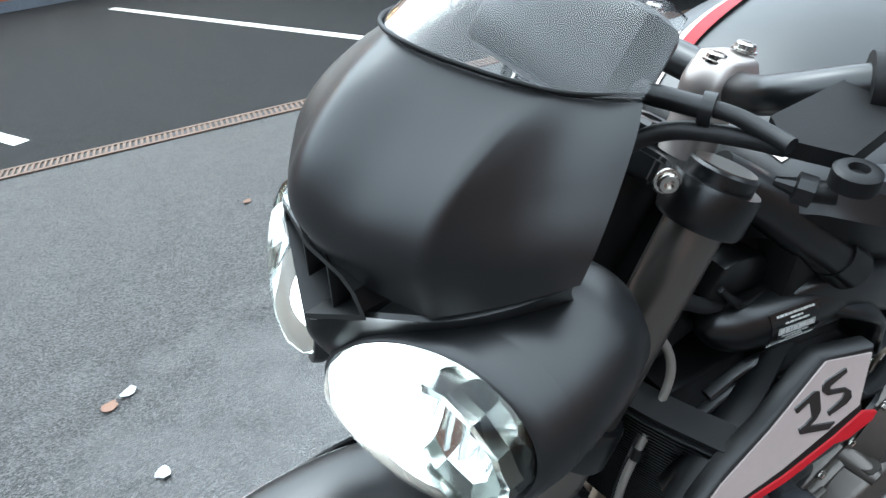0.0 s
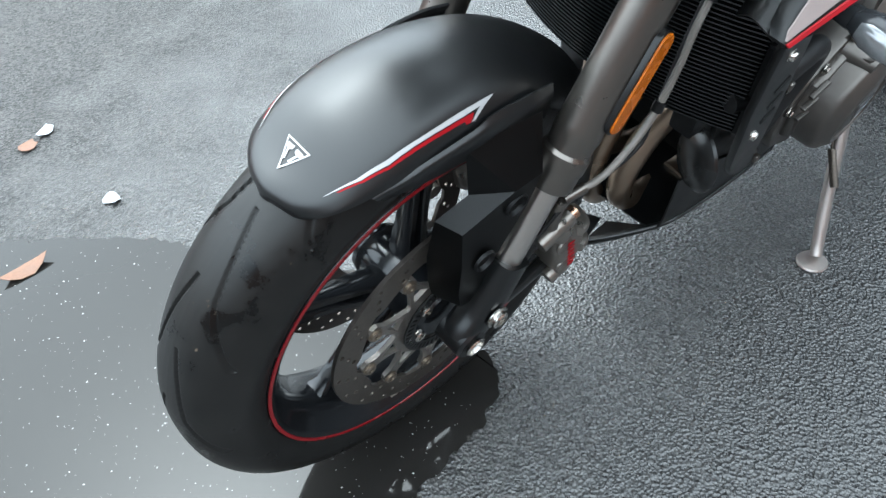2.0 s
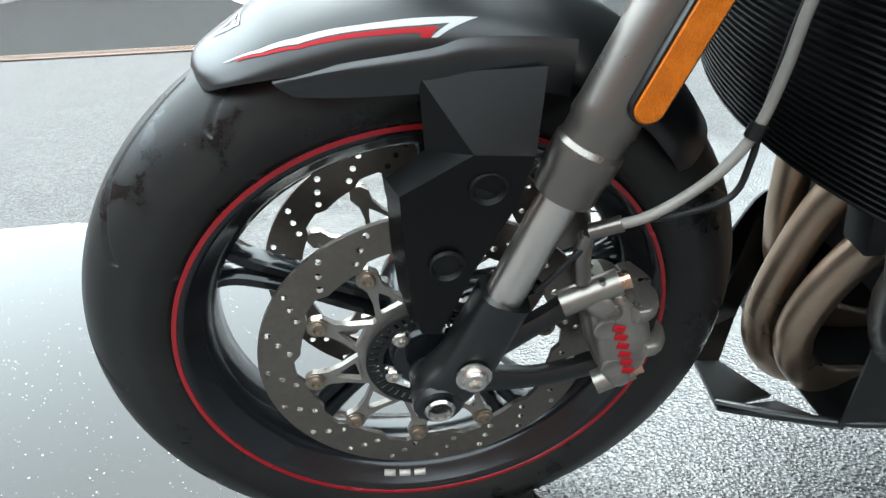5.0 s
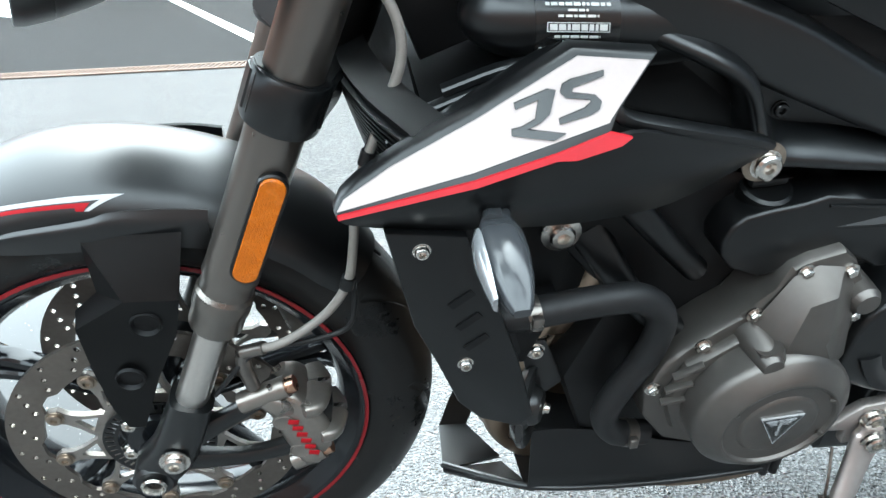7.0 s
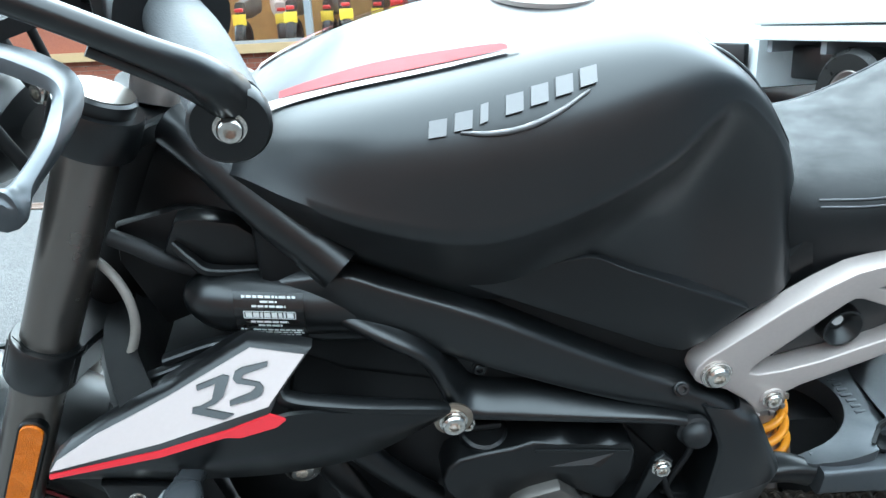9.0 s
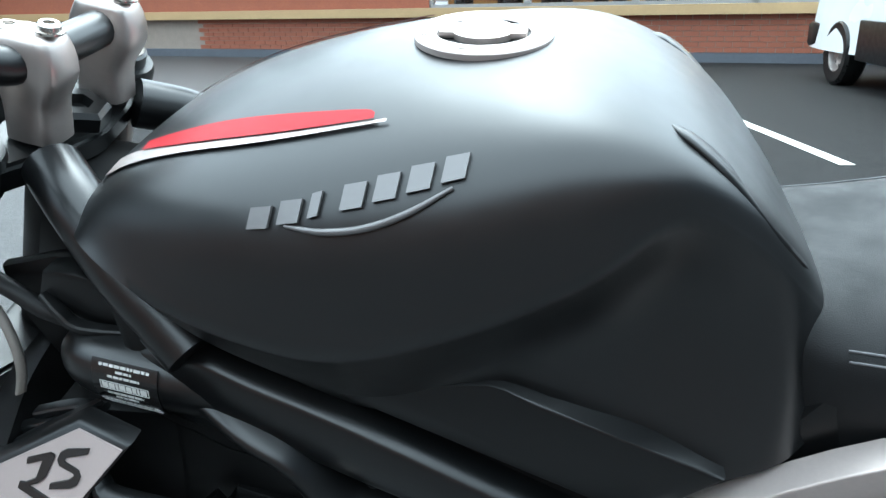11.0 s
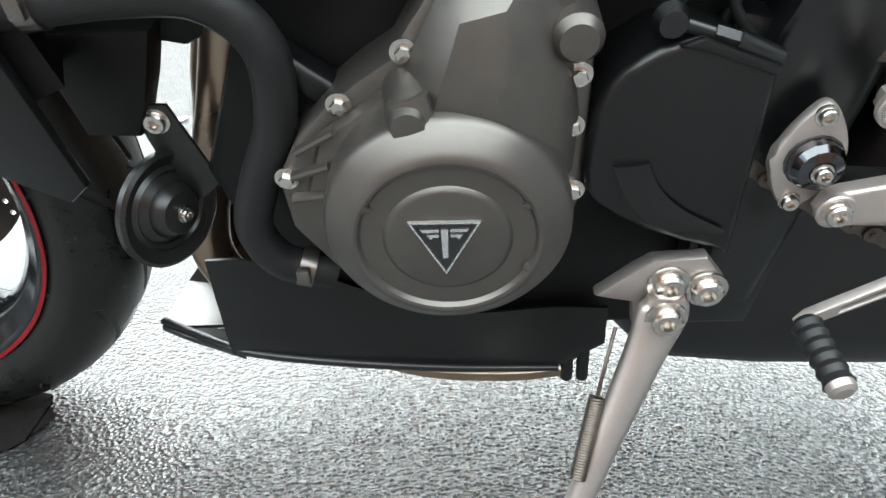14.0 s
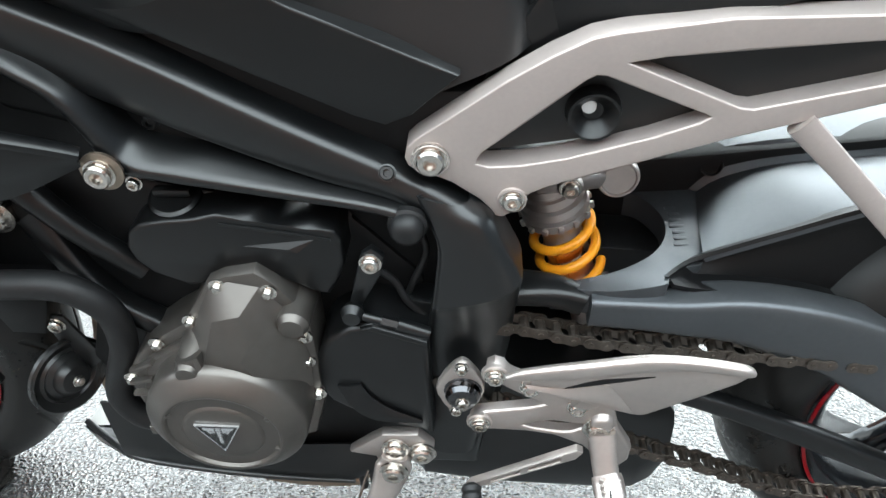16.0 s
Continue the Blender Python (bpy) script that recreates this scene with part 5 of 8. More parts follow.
for s in (-1, 1):
    bm = B()
    prism(bm, [(0.278, 0.811), (0.282, 0.846), (0.335, 0.858), (0.385, 0.850), (0.440, 0.800), (0.40, 0.775), (0.373, 0.764), (0.304, 0.740)], -0.084, -0.070, 0.004)
    if s > 0:
        bmesh.ops.scale(bm, vec=(1, -1, 1), verts=bm.verts)
    part("headstock_cover", bm, M_DARK, bike, "dull black cover beside the headstock", 30)
    bm = B()
    tube(bm, [(0.280, s * 0.094, 0.842), (0.300, s * 0.099, 0.834), (0.322, s * 0.102, 0.820), (0.345, s * 0.100, 0.808)], 0.0075, 12)
    part("breather_pipe", bm, M_HOSE, bike, "black rubber pipe beside the headstock", 50)
    bm = B()
    prism(bm, [(0.322, 0.828), (0.336, 0.856), (0.350, 0.858), (0.385, 0.850), (0.440, 0.800), (0.40, 0.775), (0.373, 0.770), (0.345, 0.800)], -0.104, -0.080, 0.004)
    strap(bm, [(0.332, -0.106, 0.838, 0.003, 0.004), (0.345, -0.110, 0.824, 0.004, 0.006), (0.361, -0.112, 0.812, 0.004, 0.006), (0.412, -0.108, 0.806, 0.003, 0.004)], 5, 10)
    if s > 0:
        bmesh.ops.scale(bm, vec=(1, -1, 1), verts=bm.verts)
    part("infill_panel", bm, M_PLASTIC, bike, "black ridged infill panel beside the headstock", 30)

# ======== radiator and its side panels ========
bm = B()
R0 = lambda y, z: 0.245 + 0.42 * (0.70 - z) * 0.62 + 1.4 * y * y
rows = [[(R0(y, z), y, z) for y in (-0.185, -0.12, -0.06, 0, 0.06, 0.12, 0.185)] for z in (0.735, 0.64, 0.56, 0.485)]
surface(bm, rows, 4, 4, 0.028, False, inward=(0.6, 0, 0.6))
rad = part("radiator", bm, M_DARK, bike, "black finned radiator", 40)
bm = B()
for k in range(39):
    z = 0.728 - k * 0.0062
    strip = [(R0(y, z) - 0.002, y, z) for y in np.linspace(-0.178, 0.178, 13)]
    a = [bm.verts.new((x - 0.004, y, z0 + 0.0009)) for x, y, z0 in strip]
    b = [bm.verts.new((x - 0.004, y, z0 - 0.0009)) for x, y, z0 in strip]
    c = [bm.verts.new((x + 0.004, y, z0 - 0.0009)) for x, y, z0 in strip]
    d = [bm.verts.new((x + 0.004, y, z0 + 0.0009)) for x, y, z0 in strip]
    for i in range(len(strip) - 1):
        for p, q in ((a, b), (b, c), (d, a)):
            bm.faces.new((p[i], p[i + 1], q[i + 1], q[i]))
part("fin_core", bm, M_FRAME, rad, "rows of thin black fins")["kind"] = "stuff"
PY = lambda x, z: -0.363 * (x - 0.371) + 0.999 * (z - 0.760)
PTOP = [(0.2255, 0.697), (0.231, 0.705), (0.243, 0.7135), (0.274, 0.730), (0.324, 0.752), (0.392, 0.7865), (0.443, 0.7865), (0.414, 0.757), (0.407, 0.7455), (0.383, 0.7335), (0.330, 0.7205), (0.280, 0.708), (0.2265, 0.694)]
for s in (-1, 1):
    f = (lambda bm: bmesh.ops.scale(bm, vec=(1, -1, 1), verts=bm.verts)) if s > 0 else (lambda bm: None)
    bm = B()
    prism(bm, PTOP, -0.2000, -0.184, 0.0025, (), PY)
    low = [(0.2270, 0.6945), (0.280, 0.7075), (0.330, 0.7200), (0.383, 0.7330), (0.421, 0.7470)]
    r0 = [(x, -0.1975 + PY(x, z), z) for x, z in low]
    r0 = r0 + [(0.470, -0.2150, 0.7300), (0.546, -0.1930, 0.7010)]
    r1 = [(0.232, -0.206, 0.684), (0.285, -0.212, 0.690), (0.335, -0.220, 0.695), (0.385, -0.224, 0.698), (0.425, -0.222, 0.700), (0.475, -0.212, 0.698), (0.548, -0.192, 0.695)]
    r2 = [(0.250, -0.195, 0.670), (0.292, -0.198, 0.664), (0.340, -0.200, 0.660), (0.385, -0.200, 0.656), (0.425, -0.198, 0.655), (0.480, -0.194, 0.660), (0.545, -0.186, 0.686)]
    surface(bm, [r0, r1, r2], 3, 4, 0.004, False, inward=(0.4, 0, 0.69))
    strap(bm, [(0.414, -0.2080, 0.7560, 0.006, 0.008), (0.424, -0.2120, 0.7480, 0.005, 0.008), (0.470, -0.2080, 0.7325, 0.0045, 0.008), (0.530, -0.1940, 0.7090, 0.0045, 0.007), (0.549, -0.1880, 0.6995, 0.004, 0.006)], 5, 12, 0.7)
    f(bm)
    pn = part("radiator_panel", bm, M_PLASTIC, bike, "black radiator side panel with white and red decals", 30)
    bm = B()
    prism(bm, [(0.2280, 0.6985), (0.233, 0.7045), (0.266, 0.7225), (0.324, 0.7485), (0.394, 0.7830), (0.4365, 0.7830), (0.4085, 0.7545), (0.4070, 0.7525), (0.319, 0.7235)], -0.2014, -0.1990, 0, (), PY)
    f(bm)
    part("white_decal", bm, M_WHITE, pn, "pearl white decal")
    bm = B()
    prism(bm, [(0.2275, 0.6965), (0.319, 0.7195), (0.373, 0.7360), (0.407, 0.7480), (0.4195, 0.7465), (0.412, 0.7420), (0.384, 0.7335), (0.372, 0.7325), (0.320, 0.7165), (0.2280, 0.6945)], -0.2018, -0.1990, 0, (), PY)
    f(bm)
    part("red_decal", bm, M_RED, pn, "red decal line")
    bm = B()
    for poly in ([(0.3500, 0.7588), (0.3505, 0.7560), (0.3655, 0.7615), (0.3620, 0.7520), (0.3530, 0.7478), (0.3465, 0.7462), (0.3460, 0.7432), (0.3715, 0.7425), (0.3795, 0.7462), (0.3560, 0.7468), (0.3650, 0.7505), (0.3715, 0.7550), (0.3770, 0.7665), (0.3720, 0.7668)],
                 [(0.4080, 0.7775), (0.4075, 0.7750), (0.3880, 0.7685), (0.3865, 0.7660), (0.4010, 0.7655), (0.4040, 0.7630), (0.4020, 0.7590), (0.3960, 0.7560), (0.3765, 0.7505), (0.3765, 0.7530), (0.3930, 0.7590), (0.3975, 0.7620), (0.3970, 0.7632), (0.3825, 0.7632), (0.3795, 0.7655), (0.3815, 0.7695), (0.3870, 0.7722)]):
        prism(bm, poly, -0.2028, -0.2005, 0, (), PY)
    f(bm)
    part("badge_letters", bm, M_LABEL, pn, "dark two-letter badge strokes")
    # inner face of the scoop with slats
    bm = B()
    q = [(0.232, -0.200, 0.690), (0.392, -0.150, 0.788), (0.34, -0.125, 0.775), (0.25, -0.150, 0.720)]
    rows = [[q[0], (0.31, -0.182, 0.738), (0.392, -0.155, 0.780)], [(0.238, -0.170, 0.694), (0.300, -0.155, 0.730), (0.37, -0.140, 0.762)], [(0.255, -0.150, 0.676), (0.295, -0.146, 0.696), (0.35, -0.138, 0.726)]]
    surface(bm, rows, 5, 5, 0.003, False, inward=(0.4, 0, 0.65))
    f(bm)
    part("scoop", bm, M_PLASTIC, pn, "black inner scoop", 40)
    for k in range(3):
        bm = B()
        z = 0.712 + 0.015 * k
        strap(bm, [(0.268 + 0.022 * k, -0.150 + 0.006 * k, z, 0.004, 0.006), (0.31 + 0.022 * k, -0.148 + 0.004 * k, z + 0.014, 0.004, 0.006), (0.345 + 0.02 * k, -0.148, z + 0.022, 0.003, 0.005)], 4, 10)
        f(bm)
        part("slat", bm, M_FRAME, pn, "", 40)
    bm = B()
    prism(bm, [(0.258, 0.672), (0.275, 0.574), (0.293, 0.525), (0.310, 0.472), (0.330, 0.445), (0.366, 0.425), (0.380, 0.437), (0.362, 0.520), (0.337, 0.604), (0.318, 0.660)] if s < 0 else [(0.258, 0.672), (0.275, 0.574), (0.300, 0.525), (0.350, 0.525), (0.337, 0.604), (0.318, 0.660)], -0.206, -0.196, 0.003)
    f(bm)
    sh = part("radiator_shroud", bm, M_PLASTIC, bike, "black radiator side shroud", 30)
    bolt(sh, (0.284, s * 0.205, 0.652), BOLT_S, V(0, s, 0))
    bolt(sh, (0.316, s * 0.205, 0.524), BOLT_S, V(0, s, 0))
    bm = B()
    for k in range(3):
        z = 0.60 - 0.025 * k
        x = 0.312 + 0.006 * k
        prism(bm, [(x - 0.010, z - 0.005), (x + 0.008, z + 0.008), (x + 0.012, z + 0.003), (x - 0.006, z - 0.010)], -0.2075, -0.205)
    f(bm)
    part("shroud_slot", bm, M_DARK, sh)
    # turn signal: black stalk and shell, clear front lens
    bm = B()
    strap(bm, [(0.338, s * 0.205, 0.682, 0.010, 0.010), (0.333, s * 0.228, 0.683, 0.011, 0.011)], 3, 14)
    rings = []
    for d, hx, hz, dz in ((0.226, 0.008, 0.008, 0), (0.232, 0.0105, 0.0105, 0), (0.243, 0.0130, 0.0135, -0.001), (0.261, 0.0130, 0.0135, -0.003), (0.281, 0.0105, 0.0110, -0.005), (0.297, 0.0065, 0.0070, -0.007), (0.304, 0.0025, 0.003, -0.008)):
        rings.append([V(0.330 + (0.006 if math.cos(a) > 0 else 0.0) + math.copysign(abs(math.cos(a)) ** 0.7, math.cos(a)) * hx, s * d, 0.683 + dz + math.copysign(abs(math.sin(a)) ** 0.7, math.sin(a)) * hz) for a in [2 * math.pi * k / 20 for k in range(20)]])
    loft(bm, rings)
    ts = part("turn_signal", bm, M_GLOSS, bike, "black turn signal with clear lens on a short stalk", 50)
    bm = B()
    rings = []
    for d, hx, hz, dz in ((0.236, 0.004, 0.008, 0), (0.245, 0.007, 0.0122, -0.001), (0.261, 0.008, 0.0122, -0.003), (0.279, 0.006, 0.0098, -0.005), (0.295, 0.0035, 0.0058, -0.007)):
        rings.append([V(0.3195 - max(0.0, math.cos(a)) * hx, s * d, 0.683 + dz + math.sin(a) * hz) for a in [2 * math.pi * k / 20 for k in range(20)]])
    loft(bm, rings)
    part("signal_lens", bm, M_SMOKE, ts, "smoked silvery signal lens", 50)

# ======== engine ========
for s in (-1, 1):
    bm = B()
    prism(bm, [(0.785, 0.52), (0.872, 0.50), (0.880, 0.40), (0.862, 0.33), (0.850, 0.25), (0.790, 0.25)], -0.160, -0.13, 0.005)
    if s > 0:
        bmesh.ops.scale(bm, vec=(1, -1, 1), verts=bm.verts)
    part("frame_lower", bm, M_FRAME, bike, "", 30)
bm = B()
prism(bm, [(0.735, 0.645), (0.83, 0.665), (0.835, 0.48), (0.735, 0.48)], -0.132, 0.10, 0.004)
part("gearbox_back", bm, M_DARK, bike, "", 30)
bm = B()
prism(bm, [(0.43, 0.40), (0.47, 0.50), (0.42, 0.60), (0.46, 0.66), (0.60, 0.63), (0.74, 0.60), (0.80, 0.53), (0.82, 0.36), (0.78, 0.23), (0.55, 0.22), (0.46, 0.30)], -0.138, 0.150, 0.010)
eng = part("engine_block", bm, M_DARK, bike, "black engine block", 30)
bm = B()
COVER_UP = [(0.545, 0.590), (0.5505, 0.607), (0.562, 0.6165), (0.584, 0.6205), (0.612, 0.6235), (0.632, 0.628), (0.656, 0.624), (0.680, 0.6198), (0.708, 0.615), (0.7295, 0.611), (0.7355, 0.602), (0.7362, 0.577), (0.7295, 0.557), (0.7175, 0.537), (0.706, 0.538), (0.692, 0.547), (0.6634, 0.5635), (0.645, 0.566), (0.626, 0.564), (0.6050, 0.548), (0.590, 0.545), (0.560, 0.560), (0.548, 0.575)]
prism(bm, COVER_UP, -0.1730, -0.12, 0.0045, seg=3)
ec = part("engine_cover_upper", bm, M_PLASTIC, bike, "black plastic engine cover with a raised blade", 50)
bm = B()
w = [bm.verts.new(p) for p in ((0.6471, -0.1728, 0.5945), (0.7139, -0.1728, 0.6035), (0.6975, -0.1790, 0.5925), (0.6965, -0.1728, 0.5885), (0.650, -0.1728, 0.5915), (0.690, -0.1775, 0.5950))]
for f in ((0, 5, 1), (5, 2, 1), (0, 4, 3, 2, 5), (1, 2, 3), (0, 1, 3, 4)):
    bm.faces.new([w[i] for i in f])
part("cover_blade", bm, M_PLASTIC, ec, "raised wedge on the cover", 12)
bm = B()
strap(bm, [(0.634, -0.1735, 0.6195, 0.0012, 0.0015), (0.680, -0.1738, 0.6125, 0.0014, 0.0018), (0.727, -0.1735, 0.6040, 0.0012, 0.0015)], 4, 8)
part("cover_crease", bm, M_PLASTIC, ec, "fine ridge along the cover's upper edge", 50)
bm = B()
lathe(bm, [(0, 0.026), (0.010, 0.026), (0.012, 0.024), (0.022, 0.023), (0.024, 0.020), (0.024, 0.0)], V(0.589, -0.140, 0.606), (0, -0.25, 1), 28)
box(bm, (0.589, -0.146, 0.633), (0.034, 0.010, 0.008), 0.003)
part("filler_plug", bm, M_PLASTIC, eng, "black ribbed oil filler plug", 30)
bm = B()
prism(bm, [(0.395, 0.60), (0.42, 0.74), (0.62, 0.70), (0.66, 0.55), (0.50, 0.48), (0.455, 0.52)], -0.125, 0.13, 0.01)
part("cylinder_block", bm, M_DARK, eng, "black cylinder block", 30)
# cylinder fins, thermostat housing and pipes in the dark gap
bm = B()
tube(bm, [(0.440, -0.146, 0.660), (0.465, -0.152, 0.632), (0.500, -0.155, 0.590), (0.540, -0.150, 0.545)], [0.014, 0.0135, 0.012, 0.012], 16)
strap(bm, [(0.440, -0.120, 0.590, 0.020, 0.02), (0.47, -0.14, 0.54, 0.014, 0.016), (0.50, -0.15, 0.50, 0.012, 0.014), (0.535, -0.15, 0.47, 0.012, 0.014)], 4, 14)
part("cylinder_head_pipe", bm, M_PLASTIC, eng, "black pipes beside the cylinder head", 40)
bm = B()
lathe(bm, [(0, 0.018), (0.006, 0.018), (0.006, 0.010), (0.0, 0.010)], V(0.412, -0.136, 0.598), (0, -1, 0), 24, closed=True)
lug = part("engine_mount", bm, M_STEEL, bike, "steel engine mount washer", 40)
bolt(lug, (0.412, -0.140, 0.598), BOLT_L)
bm = B()
for f, y0, y1, bv in (([(0.497, 0.425), (0.503, 0.436), (0.515, 0.457), (0.532, 0.476), (0.556, 0.495), (0.578, 0.509), (0.600, 0.542), (0.613, 0.562), (0.628, 0.570), (0.658, 0.5765), (0.674, 0.562), (0.689, 0.537), (0.699, 0.517), (0.699, 0.405), (0.680, 0.34), (0.60, 0.305), (0.53, 0.34), (0.50, 0.385)], -0.187, -0.135, 0.006),
                  ([(0.515, 0.415), (0.530, 0.462), (0.585, 0.500), (0.61, 0.36), (0.53, 0.37)], -0.200, -0.18, 0.008)):
    prism(bm, f, y0, y1, bv)
# faceted tower between the drum and the upper bolts
tw = {"a": (0.586, -0.190, 0.505), "b": (0.613, -0.188, 0.556), "c": (0.633, -0.188, 0.566), "d": (0.660, -0.188, 0.560), "e": (0.682, -0.188, 0.530), "f": (0.692, -0.188, 0.470), "g": (0.690, -0.190, 0.430),
      "h": (0.600, -0.224, 0.480), "i": (0.620, -0.212, 0.540), "j": (0.645, -0.210, 0.545), "k": (0.652, -0.216, 0.515), "l": (0.640, -0.224, 0.500), "m": (0.655, -0.226, 0.470), "n": (0.675, -0.212, 0.470), "o": (0.664, -0.206, 0.520), "p": (0.58, -0.2, 0.40), "q": (0.66, -0.22, 0.40)}
vv = {k: bm.verts.new(v) for k, v in tw.items()}
for face in ("abih", "bci", "cdji", "ijl", "ilh", "jkl", "jdok", "kol", "deo", "efno", "onml", "fgn", "gqmn", "hlm", "hmqp", "aph"):
    bm.faces.new([vv[c] for c in face])
gen = part("generator_cover", bm, M_ENGINE, bike, "bronze-grey cast generator cover", 30)
for x0, z0, x1, z1 in ((0.516, 0.455, 0.542, 0.470), (0.511, 0.437, 0.536, 0.446), (0.509, 0.420, 0.533, 0.424)):
    bm = B()
    strap(bm, [(x0, -0.199, z0, 0.0025, 0.004), (x1, -0.201, z1, 0.0025, 0.004)], 3, 8)
    part("cover_rib", bm, M_ENGINE, gen)
bm = B()
CG = V(0.6095, 0, 0.4150)
lathe(bm, [(0.160, 0.0795), (0.222, 0.0785), (0.2275, 0.0775), (0.2310, 0.0750), (0.2395, 0.0635), (0.2425, 0.0600), (0.2432, 0.0575), (0.2425, 0.0555), (0.2395, 0.0535), (0.2395, 0.0400), (0.2415, 0.0380), (0.2425, 0.0360), (0.2425, 0.0)], CG, (0, -1, 0), 72)
for an in (28, 152, 335):
    t = radians(an)
    strap(bm, [(CG.x + math.cos(t) * 0.0565, -0.2412, CG.z + math.sin(t) * 0.0565, 0.0028, 0.0028), (CG.x + math.cos(t) * 0.0515, -0.2400, CG.z + math.sin(t) * 0.0515, 0.0022, 0.0022)], 2, 8)
lathe(bm, [(0.17, 0.020), (0.226, 0.012), (0.232, 0.0095), (0.233, 0.0)], V(0.5895, 0, 0.4885), (0, -1, 0), 24)
strap(bm, [(0.590, -0.215, 0.500, 0.012, 0.012), (0.596, -0.222, 0.470, 0.014, 0.012), (0.60, -0.225, 0.44, 0.014, 0.010)], 4, 12)
lathe(bm, [(0.15, 0.017), (0.198, 0.015), (0.204, 0.011), (0.205, 0.0)], V(0.686, 0, 0.523), (0, -1, 0), 24)
drum = part("generator_drum", bm, M_ENGINE, gen, "", 30)
for x, z in ((0.623, 0.560), (0.667, 0.554), (0.587, 0.514), (0.545, 0.481), (0.504, 0.428), (0.690, 0.496), (0.688, 0.461), (0.692, 0.412)):
    bolt(gen, (x, -0.187, z), HEX)
bm = B()
TR = [(0.5866, 0.4325), (0.6290, 0.4318), (0.6078, 0.3920)]
cx, cz = sum(p[0] for p in TR) / 3, sum(p[1] for p in TR) / 3
sc = lambda k: [(cx + (x - cx) * k, cz + (z - cz) * k) for x, z in TR]
prism(bm, sc(1.0), -0.2445, -0.2415)
part("emblem_field", bm, M_LABEL, gen, "black triangular emblem field")
bm = B()
prism(bm, sc(1.03), -0.2452, -0.2430, 0, [sc(0.93)])
prism(bm, [(cx - 0.0022, cz + 0.0085), (cx + 0.0022, cz + 0.0085), (cx + 0.0016, cz - 0.014), (cx - 0.0016, cz - 0.014)], -0.2452, -0.2440)
for s in (-1, 1):
    prism(bm, [(cx + s * 0.0035, cz + 0.0085), (cx + s * 0.0150, cz + 0.0085), (cx + s * 0.0130, cz + 0.0062), (cx + s * 0.0035, cz + 0.0062)], -0.2452, -0.2440)
    prism(bm, [(cx + s * 0.0035, cz + 0.0045), (cx + s * 0.0110, cz + 0.0045), (cx + s * 0.0085, cz + 0.0005), (cx + s * 0.0070, cz + 0.0025), (cx + s * 0.0035, cz + 0.0022)], -0.2452, -0.2440)
part("emblem", bm, M_CHROME, gen, "silver triangular emblem")
bm = B()
prism(bm, [(0.6965, 0.430), (0.6975, 0.450), (0.700, 0.470), (0.706, 0.486), (0.715, 0.499), (0.735, 0.512), (0.758, 0.5195), (0.782, 0.5105), (0.806, 0.500), (0.806, 0.352), (0.793, 0.360), (0.7705, 0.367), (0.745, 0.378), (0.724, 0.390), (0.705, 0.405), (0.699, 0.416)], -0.1930, -0.13, 0.006, seg=3)
sc_ = part("sprocket_cover", bm, M_PLASTIC, bike, "black sprocket cover", 50)
bm = B()
prism(bm, [(0.745, 0.514), (0.758, 0.5185), (0.806, 0.4995), (0.806, 0.4925), (0.760, 0.5105)], -0.1950, -0.188, 0.002)
part("cover_lip", bm, M_PLASTIC, sc_, "folded upper lip", 30)
bm = B()
surface(bm, [[(0.738, -0.1954, 0.4365), (0.748, -0.1954, 0.416), (0.766, -0.1954, 0.398), (0.796, -0.1954, 0.380)],
             [(0.727, -0.1972, 0.4350), (0.738, -0.2007, 0.413), (0.759, -0.2007, 0.394), (0.796, -0.1962, 0.3785)],
             [(0.715, -0.1967, 0.4350), (0.729, -0.2032, 0.408), (0.752, -0.2032, 0.389), (0.796, -0.1967, 0.3770)]], 3, 5, 0.004, False, inward=(0.75, 0, 0.4))
part("cover_scallop", bm, M_PLASTIC, sc_, "shallow scooped facet", 50)
bm = B()
tube(bm, [(0.318, -0.165, 0.541), (0.360, -0.180, 0.546), (0.43, -0.182, 0.552), (0.475, -0.180, 0.547), (0.503, -0.176, 0.515), (0.500, -0.172, 0.462), (0.478, -0.170, 0.410), (0.468, -0.170, 0.372), (0.484, -0.170, 0.340), (0.52, -0.165, 0.325)], 0.0140, 18, 10)
hose = part("coolant_hose", bm, M_HOSE, bike, "thick black rubber coolant hose", 60)
for p, d in (((0.379, -0.182, 0.548), (1, 0, 0.1)), ((0.500, -0.168, 0.333), (1, 0, -0.35))):
    bm = B()
    lathe(bm, [(-0.006, 0.0138), (-0.006, 0.0155), (0.006, 0.0155), (0.006, 0.0138)], p, d, 32, closed=True)
    box(bm, V(*p) + V(0, -0.016, 0.004), (0.010, 0.008, 0.014), 0.002)
    part("hose_clip", bm, M_FORK, hose, "steel hose clip", 40)
